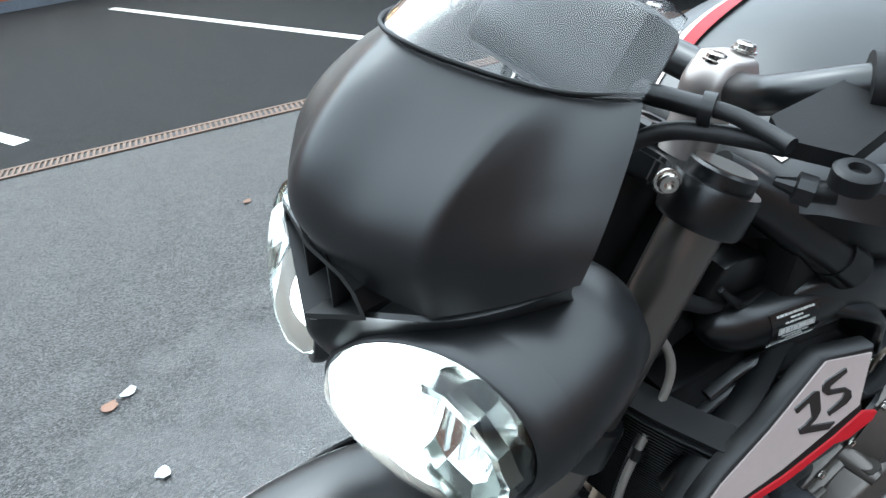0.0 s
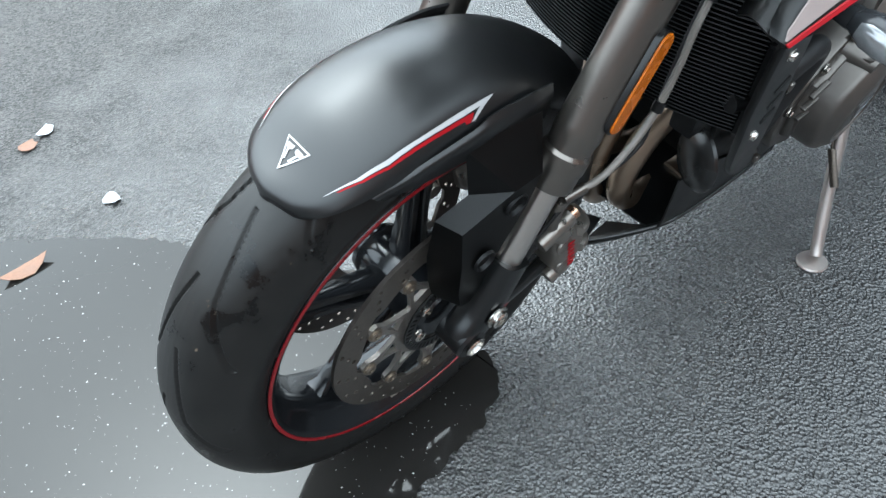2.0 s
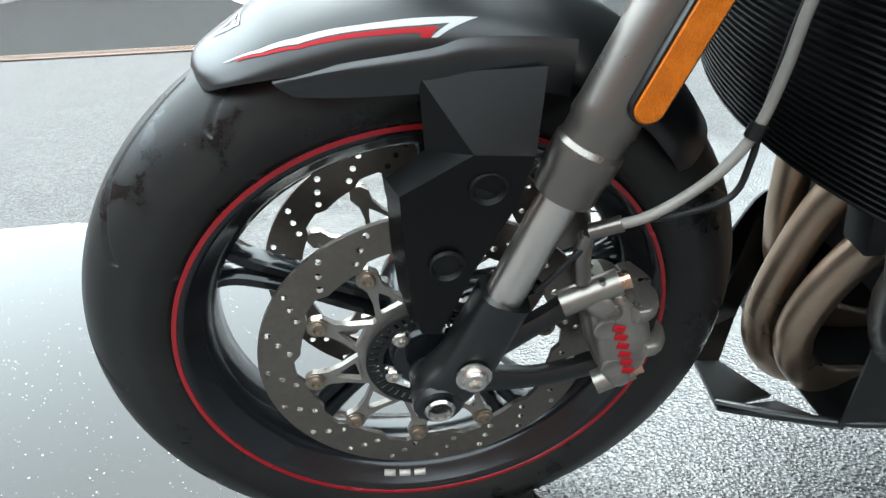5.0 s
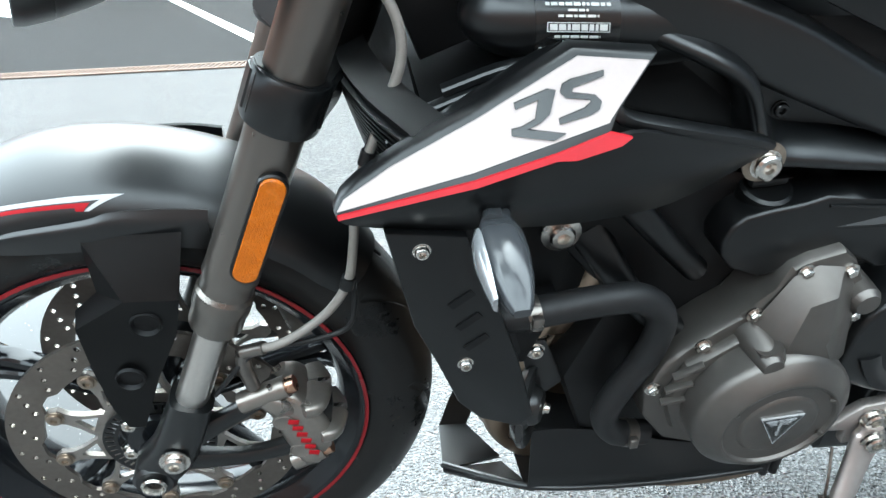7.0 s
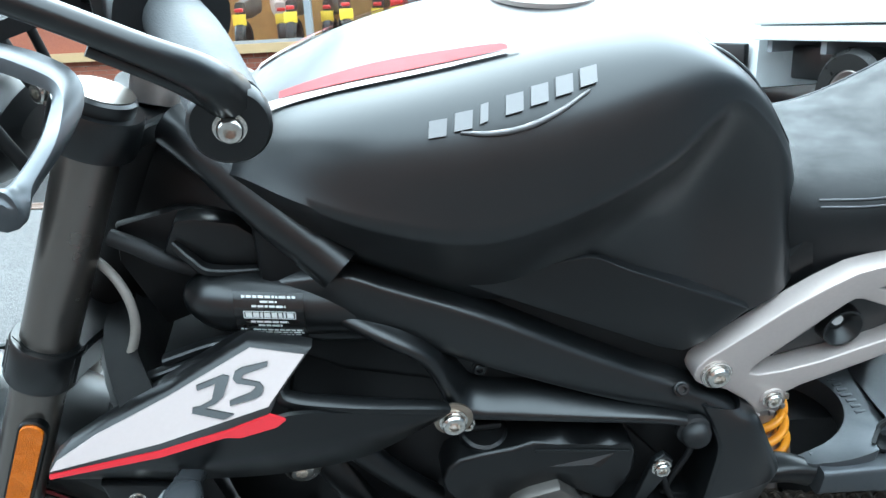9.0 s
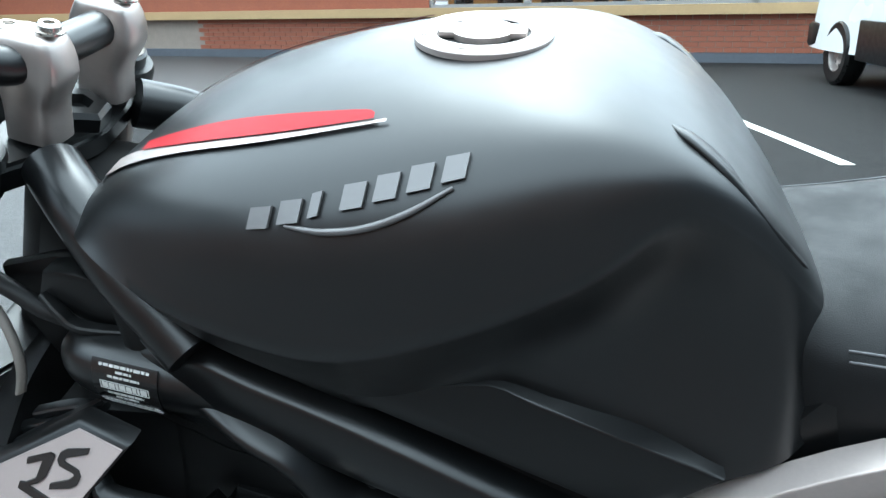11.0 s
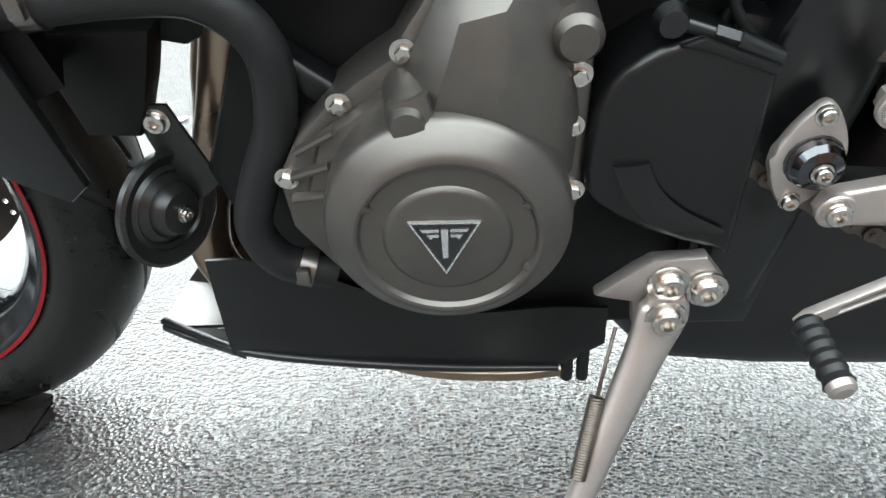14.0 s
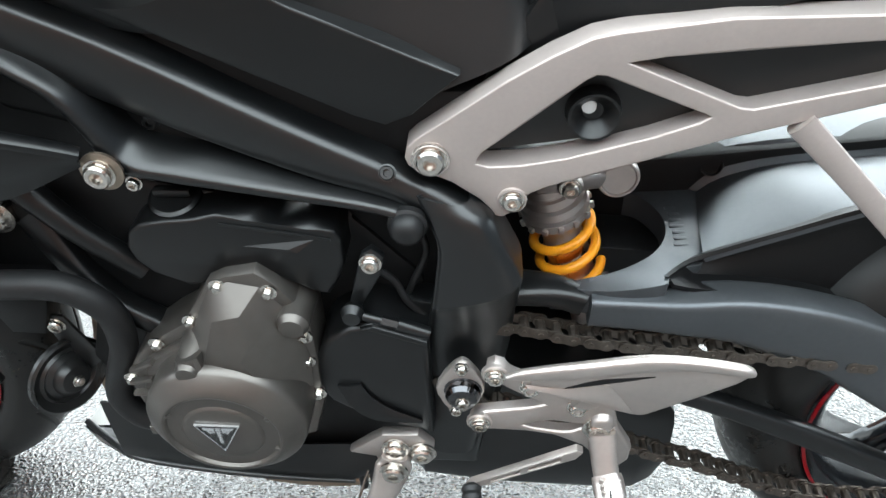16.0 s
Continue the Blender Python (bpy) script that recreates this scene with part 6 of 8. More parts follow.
# headers
for pts in ([(0.440, -0.030, 0.500), (0.415, -0.020, 0.430), (0.401, -0.010, 0.379), (0.383, -0.010, 0.312), (0.376, -0.010, 0.245), (0.392, -0.010, 0.190), (0.431, -0.010, 0.150), (0.50, -0.01, 0.135), (0.58, 0, 0.14)],
            [(0.470, -0.100, 0.530), (0.440, -0.085, 0.440), (0.410, -0.065, 0.365), (0.388, -0.060, 0.305), (0.383, -0.060, 0.255), (0.403, -0.060, 0.209), (0.447, -0.060, 0.172), (0.52, -0.05, 0.155), (0.58, -0.03, 0.15)],
            [(0.430, 0.060, 0.520), (0.408, 0.055, 0.430), (0.405, 0.050, 0.379), (0.412, 0.050, 0.323), (0.430, 0.050, 0.260), (0.470, 0.040, 0.200), (0.53, 0.03, 0.165), (0.60, 0.02, 0.155)]):
    bm = B()
    tube(bm, pts, 0.0195, 20)
    part("exhaust_header", bm, M_EXHAUST, bike, "heat-stained steel exhaust header", 60)
bm = B()
rows = []
for x, hw, zb, zt in ((0.745, 0.10, 0.200, 0.31), (0.785, 0.138, 0.176, 0.345), (0.88, 0.142, 0.167, 0.385), (1.00, 0.142, 0.162, 0.375), (1.040, 0.142, 0.164, 0.345), (1.060, 0.138, 0.178, 0.33), (1.076, 0.13, 0.205, 0.30)):
    rows.append([(x, -hw * 0.9, zt), (x, -hw + 0.004, zb + 0.085), (x, -hw, zb + 0.06), (x, -hw, zb + 0.02), (x, -hw + 0.006, zb + 0.006), (x, -hw + 0.02, zb), (x, hw - 0.02, zb), (x, hw, zb + 0.015), (x, hw, zt)])
loft(bm, rows)
part("silencer_box", bm, M_FRAME, bike, "black underslung silencer box", 30)
# belly pan: deep sides, a thin blade in front, the right side's wing reaching further forward
bm = B()
ctrl = []
for x, hw, ze, zl, zr in ((0.405, 0.136, 0.195, 0.310, 0.240), (0.442, 0.142, 0.197, 0.314, 0.300), (0.50, 0.146, 0.192, 0.299, 0.299),
                          (0.56, 0.148, 0.188, 0.272, 0.272), (0.62, 0.150, 0.187, 0.256, 0.256), (0.69, 0.152, 0.184, 0.262, 0.262), (0.738, 0.152, 0.216, 0.260, 0.260)):
    rgt = [(x, hw * 0.98, zr), (x, hw, ze + (zr - ze) * 0.5), (x, hw * 0.98, ze), (x, hw * 0.6, ze - 0.014)]
    ctrl.append(rgt + [(x, 0, ze - 0.020), (x, -hw * 0.6, ze - 0.014), (x, -hw * 0.98, ze), (x, -hw, ze + (zl - ze) * 0.5), (x, -hw * 0.975, zl)])
surface(bm, ctrl, 4, 3, 0.003, False, inward=(0.55, 0, 0.4))
belly = part("belly_pan", bm, M_PLASTIC, bike, "black belly pan below the engine", 40)
bm = B()
outer = [(0.412, 0.095, 0.300), (0.372, 0.055, 0.240), (0.338, 0.030, 0.185), (0.318, 0.000, 0.168), (0.312, -0.072, 0.172)]
inner = [(0.436, 0.100, 0.275), (0.412, 0.070, 0.225), (0.390, 0.050, 0.180), (0.357, 0.010, 0.150), (0.392, -0.050, 0.150)]
loft(bm, [[V(*a), V(*b), V(b[0], b[1], b[2] - 0.005), V(a[0], a[1], a[2] - 0.005)] for a, b in zip(outer, inner)])
part("pan_wing", bm, M_BLACK, belly, "black front rim of the pan, rising to its far side", 20)
bm = B()
prism_pts = [(0.312, -0.074, 0.174), (0.350, -0.104, 0.190), (0.405, -0.137, 0.206), (0.415, -0.135, 0.196), (0.392, -0.060, 0.152), (0.330, -0.066, 0.164)]
loft(bm, [[V(*p) for p in prism_pts], [V(x, y, z - 0.006) for x, y, z in prism_pts]])
part("pan_blade", bm, M_BLACK, belly, "thin black blade at the pan's tip", 20)
bm = B()
strap(bm, [(0.312, -0.066, 0.174, 0.003, 0.004), (0.36, -0.100, 0.186, 0.004, 0.005), (0.42, -0.137, 0.203, 0.004, 0.004), (0.50, -0.147, 0.199, 0.004, 0.004), (0.60, -0.152, 0.194, 0.004, 0.004), (0.70, -0.154, 0.192, 0.003, 0.003)], 6, 10)
part("pan_lip", bm, M_BLACK, belly, "", 60)
bm = B()
strap(bm, [(0.54, -0.09, 0.172, 0.010, 0.04), (0.60, -0.10, 0.172, 0.012, 0.045), (0.67, -0.11, 0.174, 0.012, 0.04), (0.715, -0.12, 0.180, 0.010, 0.03)], 4, 14)
part("collector_box", bm, M_EXHAUST, bike, "bronze-stained exhaust collector", 40)
for x in (0.708, 0.722):
    bm = B()
    tube(bm, [(x, -0.148, 0.215), (x + 0.001, -0.148, 0.172)], 0.0055, 14)
    part("drain_stub", bm, M_HOSE, bike, "short black drain stub", 50)
bm = B()
prism(bm, [(0.385, 0.452), (0.412, 0.452), (0.436, 0.385), (0.405, 0.360)], -0.128, -0.124, 0.001)
lathe(bm, [(-0.016, 0.0), (-0.016, 0.022), (-0.010, 0.038), (-0.002, 0.046), (0.003, 0.046), (0.005, 0.043), (0.003, 0.040), (0.000, 0.034), (0.003, 0.031), (0.000, 0.028), (0.004, 0.022), (0.010, 0.020), (0.014, 0.016), (0.016, 0.0)], V(0.396, -0.142, 0.372), V(0.87, -0.49, 0.05), 48)
horn = part("horn", bm, M_LABEL, bike, "round black horn on a bracket", 35)
bolt(horn, (0.402, -0.128, 0.440), BOLT_M)
bolt(horn, (0.410, -0.1500, 0.373), BOLT_S, V(0.87, -0.49, 0.05), label="dark bolt")


# ======== seat and subframe ========
bm = B()
ctrl = []
for x, w, zt, zl in ((0.872, 0.100, 0.850, 0.770), (0.905, 0.118, 0.846, 0.752), (0.96, 0.128, 0.848, 0.755), (1.03, 0.135, 0.858, 0.780), (1.10, 0.135, 0.888, 0.800), (1.16, 0.12, 0.93, 0.825), (1.25, 0.11, 0.955, 0.86), (1.40, 0.09, 0.965, 0.89), (1.47, 0.05, 0.960, 0.92)):
    ctrl.append([(x, 0, zt), (x, -w * 0.6, zt - 0.002), (x, -w * 0.92, zt - 0.018), (x, -w, zt - 0.045), (x, -w * 0.98, zl)])
surface(bm, ctrl, 5, 6, 0.004, True, inward=(1.1, 0, 0.7))
seat = part("seat", bm, M_SEAT, bike, "black stitched vinyl seat", 60)
for s in (-1, 1):
    bm = B()
    for off in (0.0, 0.005):
        tube(bm, [(x, s * (w * 0.925 + off), zt - 0.0165 - off) for x, w, zt in ((0.905, 0.118, 0.846), (0.96, 0.128, 0.848), (1.03, 0.135, 0.858), (1.10, 0.135, 0.888), (1.16, 0.12, 0.93))], 0.0009, 6)
    part("seam", bm, M_STITCH, seat, "grey stitched seam", 60)
for s in (-1, 1):
    f = (lambda bm: bmesh.ops.scale(bm, vec=(1, -1, 1), verts=bm.verts)) if s > 0 else (lambda bm: None)
    bm = B()
    OUTL = [(0.7925, 0.672), (0.7945, 0.682), (0.8016, 0.6894), (0.838, 0.716), (0.8737, 0.7412), (0.905, 0.7605), (0.9322, 0.774), (0.9513, 0.7781), (1.0263, 0.7879), (1.140, 0.790), (1.30, 0.845), (1.30, 0.795), (1.149, 0.7225), (1.0477, 0.693), (0.9442, 0.6578), (0.9080, 0.6445), (0.8935, 0.637), (0.8850, 0.628), (0.8775, 0.6165), (0.8720, 0.6125), (0.8660, 0.6140), (0.8610, 0.622), (0.8531, 0.6311), (0.8298, 0.6484), (0.8116, 0.6570), (0.8010, 0.6600), (0.7950, 0.6650)]
    H1 = [(0.8498, 0.6665), (0.8505, 0.6715), (0.855, 0.6780), (0.8959, 0.7126), (0.930, 0.7405), (0.9373, 0.7447), (0.945, 0.7440), (1.020, 0.7130), (1.0251, 0.7104), (1.018, 0.7055), (0.9842, 0.6920), (0.9205, 0.6724), (0.885, 0.6655), (0.860, 0.6640)]
    H2 = [(0.9595, 0.7545), (0.985, 0.759), (1.0469, 0.765), (1.1322, 0.7709), (1.26, 0.810), (1.20, 0.765), (1.1445, 0.7383), (1.0548, 0.7172), (1.045, 0.7185)]
    prism(bm, OUTL, -0.1520, -0.128, 0.0085, [H1, H2], seg=4)
    f(bm)
    sub = part("subframe", bm, M_PAINTSILVER, bike, "silver cast seat subframe with triangular openings", 50)
    bm = B()
    lathe(bm, [(0.0, 0.0155), (0.0035, 0.0150), (0.0045, 0.0138), (0.0015, 0.0130), (0.0015, 0.0)], V(0.8135, s * 0.1515, 0.6725), (0, s, 0), 28)
    part("bolt_seat", bm, M_PAINTSILVER, sub, "round seat of the frame bolt", 40)
    bolt(sub, (0.8135, s * 0.1530, 0.6725), BOLT_L, V(0, s, 0))
    bm = B()
    lathe(bm, [(0.0, 0.0125), (0.003, 0.0120), (0.0035, 0.0105), (0.001, 0.0100), (0.001, 0.0)], V(0.8795, s * 0.1515, 0.6320), (0, s, 0), 24)
    part("bolt_seat", bm, M_PAINTSILVER, sub, "round seat of the shock bolt", 40)
    bolt(sub, (0.8795, s * 0.1525, 0.6320), BOLT_M, V(0, s, 0))
    bm = B()
    prism(bm, [(0.855, 0.668), (0.95, 0.76), (1.14, 0.79), (1.30, 0.82), (1.15, 0.72), (1.0, 0.69)], -0.133, -0.124)
    f(bm)
    inn = part("inner_panel", bm, M_PLASTIC, sub, "black panel behind the openings")
    bm = B()
    lathe(bm, [(0.001, 0.0), (0.001, 0.008), (0.003, 0.009), (0.012, 0.0185), (0.012, 0.0205), (-0.004, 0.022)], V(0.940, s * 0.134, 0.706), (0, s, 0), 28)
    rc = part("recess", bm, M_PLASTIC, inn, "dark dished recess", 40)
    bm = B()
    lathe(bm, [(0.002, 0.006), (0.006, 0.0055), (0.007, 0.0)], V(0.936, s * 0.134, 0.712), (0, s, 0), 16)
    part("recess_plug", bm, M_WHITELINE, rc, "pale plug")
    bm = B()
    strap(bm, [(1.092, s * 0.150, 0.705, 0.011, 0.007), (1.15, s * 0.155, 0.650, 0.010, 0.006), (1.22, s * 0.160, 0.580, 0.010, 0.006), (1.27, s * 0.165, 0.52, 0.012, 0.008)], 4, 12)
    part("pillion_hanger", bm, M_PAINTSILVER, sub, "silver pillion footrest hanger", 40)
# tail underside
bm = B()
prism(bm, [(0.90, 0.80), (1.0, 0.84), (1.45, 0.94), (1.50, 0.93), (1.30, 0.80), (1.0, 0.70), (0.87, 0.68), (0.85, 0.72)], -0.118, 0.118, 0.01)
part("tail_unit", bm, M_PLASTIC, bike, "black tail unit", 30)
# rear shock and reservoir
bm = B()
SA, SB = V(0.911, -0.057, 0.602), V(0.980, -0.057, 0.367)
sd = (SB - SA).normalized()
L = (SB - SA).length
lathe(bm, [(0, 0.019), (0.014, 0.023), (0.016, 0.0275), (0.022, 0.0285), (0.024, 0.0265), (0.026, 0.0265), (0.028, 0.0295), (0.034, 0.0305), (0.036, 0.028), (0.038, 0.028), (0.040, 0.0325), (0.046, 0.0335), (0.048, 0.0300), (0.050, 0.0300), (0.052, 0.0345), (0.060, 0.0345), (0.062, 0.033), (0.062, 0.021), (L * 0.62, 0.020), (L * 0.62, 0.035), (L * 0.65, 0.035), (L * 0.65, 0.018), (L, 0.016)], SA, sd, 40)
u0 = sd.orthogonal().normalized()
u1 = sd.cross(u0)
for k in range(14):
    t = 2 * math.pi * k / 14
    d = u0 * math.cos(t) + u1 * math.sin(t)
    box(bm, SA + sd * 0.057 + d * 0.0345, (0.006, 0.006, 0.007), 0.001, aim((0, 0, 0), d))
shock = part("rear_shock", bm, M_SILVER, bike, "silver shock absorber with yellow spring", 30)
bm = B()
lathe(bm, [(L * 0.40, 0.0225), (L * 0.62, 0.0225)], SA, sd, 28)
part("damper_sleeve", bm, M_COPPER, shock, "bronze damper sleeve inside the spring", 40)
bm = B()
N = 120
tube(bm, [SA + sd * (0.064 + (L * 0.62 - 0.064) * k / N) + (u0 * math.cos(k / N * 2 * math.pi * 3.2 + 0.9) + u1 * math.sin(k / N * 2 * math.pi * 3.2 + 0.9)) * 0.0310 for k in range(N + 1)], 0.0052, 12, 1)
part("spring", bm, M_YELLOW, shock, "bright yellow coil spring", 60)
bm = B()
lathe(bm, [(0, 0.0), (0, 0.0205), (0.044, 0.0205), (0.048, 0.0200), (0.0500, 0.0185), (0.0500, 0.0170), (0.0485, 0.0160), (0.0485, 0.0)], V(0.978, -0.022, 0.588), V(0.08, -1, 0.12), 40)
part("reservoir", bm, M_SILVER, shock, "silver shock reservoir with a dished cap", 40)
bm = B()
strap(bm, [(0.905, -0.080, 0.598, 0.012, 0.008), (0.935, -0.084, 0.6027, 0.011, 0.008), (0.962, -0.066, 0.594, 0.010, 0.010)], 4, 14)
lathe(bm, [(0, 0.0), (0, 0.0120), (0.006, 0.0120), (0.008, 0.0105), (0.008, 0.0)], V(0.934, -0.090, 0.6027), (0, -1, 0), 24)
clevis = part("shock_clevis", bm, M_SILVER, shock, "silver bridge from shock to reservoir", 40)
bolt(clevis, (0.934, -0.0975, 0.6027), BOLT_M, label="bronze-tinted screw")

# ======== swingarm, chain, rear wheel ========
AX = V(0, 0, 0)
REAR = Matrix.Translation((1.44, -0.080, 0.333)) @ Matrix.Rotation(radians(-3.4), 4, "Z")     # the rear wheel in the machine
RT = [(0.0, 0.315), (0.03, 0.313), (0.055, 0.305), (0.075, 0.290), (0.087, 0.272), (0.090, 0.256), (0.086, 0.242), (0.078, 0.232), (0.074, 0.228)]
part("rear_tyre", tyre(RT, AX, 360, 4), M_RUBBER, bike, "wide black rear tyre", 60, REAR)
bm = B()
lathe(bm, [(-0.074, 0.2295), (-0.078, 0.225), (-0.074, 0.217), (-0.060, 0.205), (0, 0.195), (0.060, 0.205), (0.074, 0.217), (0.078, 0.225), (0.074, 0.2295)], AX, (0, 1, 0), 96, closed=True)
lathe(bm, [(-0.08, 0.02), (-0.08, 0.05), (0.08, 0.05), (0.08, 0.02)], AX, (0, 1, 0), 40, closed=True)
rrim = part("rear_rim", bm, M_RIM, bike, "gloss black rear rim", 40, REAR)
spokes(AX, rrim, 5, 0.04, 0.205, radians(20), None, M_RIM, 0.02, 0.013)
bm = B()
for s in (-1, 1):
    lathe(bm, [(s * 0.0785, 0.2275), (s * 0.0797, 0.227), (s * 0.0797, 0.2235), (s * 0.0785, 0.223)], AX, (0, 1, 0), 96, closed=True)
part("rim_stripe", bm, M_STRIPE, rrim, "thin red rim stripe")
bm = B()
teeth = []
for k in range(46 * 4):
    a = 2 * math.pi * k / (46 * 4)
    r = 0.116 + (0.005 if k % 4 in (0, 1) else 0)
    teeth.append((AX.x + r * math.cos(a), AX.z + r * math.sin(a)))
prism(bm, teeth, -0.094, -0.088, 0, [circle(AX.x + 0.085 * math.cos(a), AX.z + 0.085 * math.sin(a), 0.014, 12) for a in [2 * math.pi * k / 8 for k in range(8)]] + [circle(AX.x, AX.z, 0.05, 32)])
part("rear_sprocket", bm, M_SILVER, bike, "steel rear sprocket", 30, REAR)
# swingarm: deep left arm, a flat deck with the window for the shock, a raised rear panel with a hollow below it
bm = B()
for f in (lambda y: y, lambda y: -0.12 - y):
    strap(bm, [(x, f(y), z, h, d) for x, y, z, h, d in ((0.954, -0.151, 0.511, 0.017, 0.018), (1.00, -0.151, 0.509, 0.018, 0.019), (1.04, -0.151, 0.505, 0.021, 0.019), (1.09, -0.152, 0.503, 0.027, 0.019), (1.14, -0.154, 0.492, 0.033, 0.019), (1.195, -0.156, 0.472, 0.038, 0.019), (1.24, -0.158, 0.446, 0.042, 0.019), (1.34, -0.166, 0.382, 0.042, 0.019), (1.45, -0.172, 0.325, 0.040, 0.019))], 6, 24, 0.35)
swing = part("swingarm", bm, M_SWING, bike, "graphite grey cast swingarm", 40)


def deck_z(x, y):
    """Height of the swingarm's deck: flat, rising a little to its outer edge and to the rear."""
    return 0.5270 + max(0.0, -0.10 - y) * 0.25 + 0.15 * min(0.0, x - 1.02) + 0.12 * max(0.0, x - 1.045)


bm = B()
DECK_OUT = spline([(0.953, -0.156), (0.975, -0.160), (0.998, -0.160), (1.020, -0.156), (1.0235, -0.149), (1.030, -0.137), (1.044, -0.125), (1.061, -0.118), (1.067, -0.080), (1.073, -0.040), (1.078, -0.004)], 4) + spline([(1.060, 0.010), (1.041, 0.0205), (1.00, 0.026), (0.93, 0.026)], 3)
DECK_WIN = spline([(0.93, 0.004), (0.955, 0.006), (0.985, 0.005), (1.011, -0.003), (1.028, -0.022), (1.037, -0.045), (1.036, -0.068), (1.026, -0.090), (1.008, -0.109), (0.984, -0.124), (0.955, -0.133), (0.920, -0.139)], 5)
vs = [bm.verts.new((float(q[0]), float(q[1]), deck_z(float(q[0]), float(q[1])))) for q in [*DECK_OUT, *DECK_WIN, (0.920, -0.143), (0.940, -0.149)]]
es = [bm.edges.new((a, b)) for a, b in zip(vs, vs[1:] + vs[:1])]
top = [f for f in bmesh.ops.triangle_fill(bm, edges=es, use_beauty=True, normal=(0, 0, 1))["geom"] if isinstance(f, bmesh.types.BMFace)]
low = [v for v in bmesh.ops.extrude_face_region(bm, geom=top)["geom"] if isinstance(v, bmesh.types.BMVert)]
for v in low:
    v.co.z -= 0.030
bmesh.ops.bevel(bm, geom=[e for e in es if e.is_valid], offset=0.0035, segments=3, profile=0.5, affect="EDGES", clamp_overlap=True)
part("swingarm_deck", bm, M_SWING, swing, "flat cast deck with an oval window for the shock", 40)
bm = B()
NEAR = [(1.060, -0.1185, 0.5400), (1.085, -0.120, 0.5530), (1.130, -0.121, 0.5740), (1.2005, -0.122, 0.6055), (1.31, -0.126, 0.640), (1.40, -0.128, 0.655)]
FOLD = [(1.077, -0.0045, 0.5300), (1.092, -0.0055, 0.5450), (1.115, -0.006, 0.5570), (1.160, -0.006, 0.5690), (1.250, -0.006, 0.580), (1.38, -0.006, 0.600)]
RIDGE = [(1.039, 0.0205, 0.5360), (1.060, 0.015, 0.5580), (1.085, 0.013, 0.5720), (1.163, 0.012, 0.5870), (1.255, 0.012, 0.592), (1.38, 0.012, 0.610)]
MIDDLE = [tuple((p + q) / 2 - (0.0015 if i == 2 else 0) for i, (p, q) in enumerate(zip(a, b))) for a, b in zip(NEAR, FOLD)]
surface(bm, [NEAR, MIDDLE, FOLD], 5, 6, 0.006, False, inward=(1.15, -0.08, 0.3))
part("rear_panel", bm, M_SWING, swing, "sloping rear panel of the swingarm", 50)
bm = B()
surface(bm, [FOLD, [(0.5 * (a[0] + b[0]), 0.5 * (a[1] + b[1]) + 0.001, 0.5 * (a[2] + b[2])) for a, b in zip(FOLD, RIDGE)], RIDGE], 4, 6, 0.006, False, inward=(1.15, 0.3, 0.3))
surface(bm, [RIDGE, [(x + 0.01, 0.06, z + 0.006) for x, y, z in RIDGE]], 3, 6, 0.006, False, inward=(1.15, 0, 0.3))
part("inner_ridge", bm, M_SWING, swing, "steep ridge beside the rear panel", 40)
bm = B()
lathe(bm, [(-0.004, 0.0), (-0.004, 0.0085), (0.0012, 0.0105), (0.0012, 0.0115), (-0.003, 0.0120)], V(1.0885, 0.0005, 0.5612), V(-0.25, -0.78, 0.55), 24)
part("ridge_hole", bm, M_DARK, swing, "dark round hole", 40)
FOOT_ROW = [(1.0265, -0.1460, 0.5365), (1.045, -0.128, 0.5270), (1.070, -0.120, 0.5200), (1.134, -0.119, 0.5150), (1.190, -0.121, 0.5020), (1.260, -0.126, 0.4700), (1.36, -0.132, 0.420)]
ARM_ROW = [(1.0290, -0.1500, 0.5345), (1.050, -0.150, 0.5300), (1.085, -0.151, 0.5275), (1.148, -0.153, 0.5210), (1.200, -0.155, 0.4980), (1.270, -0.158, 0.4580), (1.36, -0.162, 0.405)]
# hollow of the grey casting: its recess shade is put into a near-black colour
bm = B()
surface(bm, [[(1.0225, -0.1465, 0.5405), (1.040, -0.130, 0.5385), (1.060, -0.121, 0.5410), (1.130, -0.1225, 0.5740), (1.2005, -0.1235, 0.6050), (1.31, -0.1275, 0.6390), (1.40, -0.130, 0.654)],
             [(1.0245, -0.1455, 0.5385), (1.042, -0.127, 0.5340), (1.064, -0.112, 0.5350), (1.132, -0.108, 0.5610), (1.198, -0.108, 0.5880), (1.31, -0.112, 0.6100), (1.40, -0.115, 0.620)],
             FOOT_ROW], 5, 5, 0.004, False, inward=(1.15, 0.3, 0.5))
part("swingarm_hollow", bm, M_DARK, swing, "hollow side between deck and arm, its shade painted near-black", 50)
# arm's inner wall, near-black too, for the shade down in the hollow
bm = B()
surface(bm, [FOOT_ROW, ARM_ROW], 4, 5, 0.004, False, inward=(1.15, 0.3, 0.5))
part("arm_shoulder", bm, M_DARK, swing, "inner wall of the arm, its shade painted near-black", 50)
bm = B()
for k in range(7):
    y = -0.030 - 0.0095 * k
    box(bm, (1.0490, y, deck_z(1.049, -0.06) + 0.0004), (0.013 if k % 3 else 0.016, 0.0045, 0.0016), 0.0005)
part("cast_mark", bm, M_SWING, swing, "raised cast mark, as plain bars", 30)
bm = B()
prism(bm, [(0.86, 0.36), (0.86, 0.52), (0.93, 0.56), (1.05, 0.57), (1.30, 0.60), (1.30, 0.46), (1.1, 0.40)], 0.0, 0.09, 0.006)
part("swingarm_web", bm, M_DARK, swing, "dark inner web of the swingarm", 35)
bm = B()
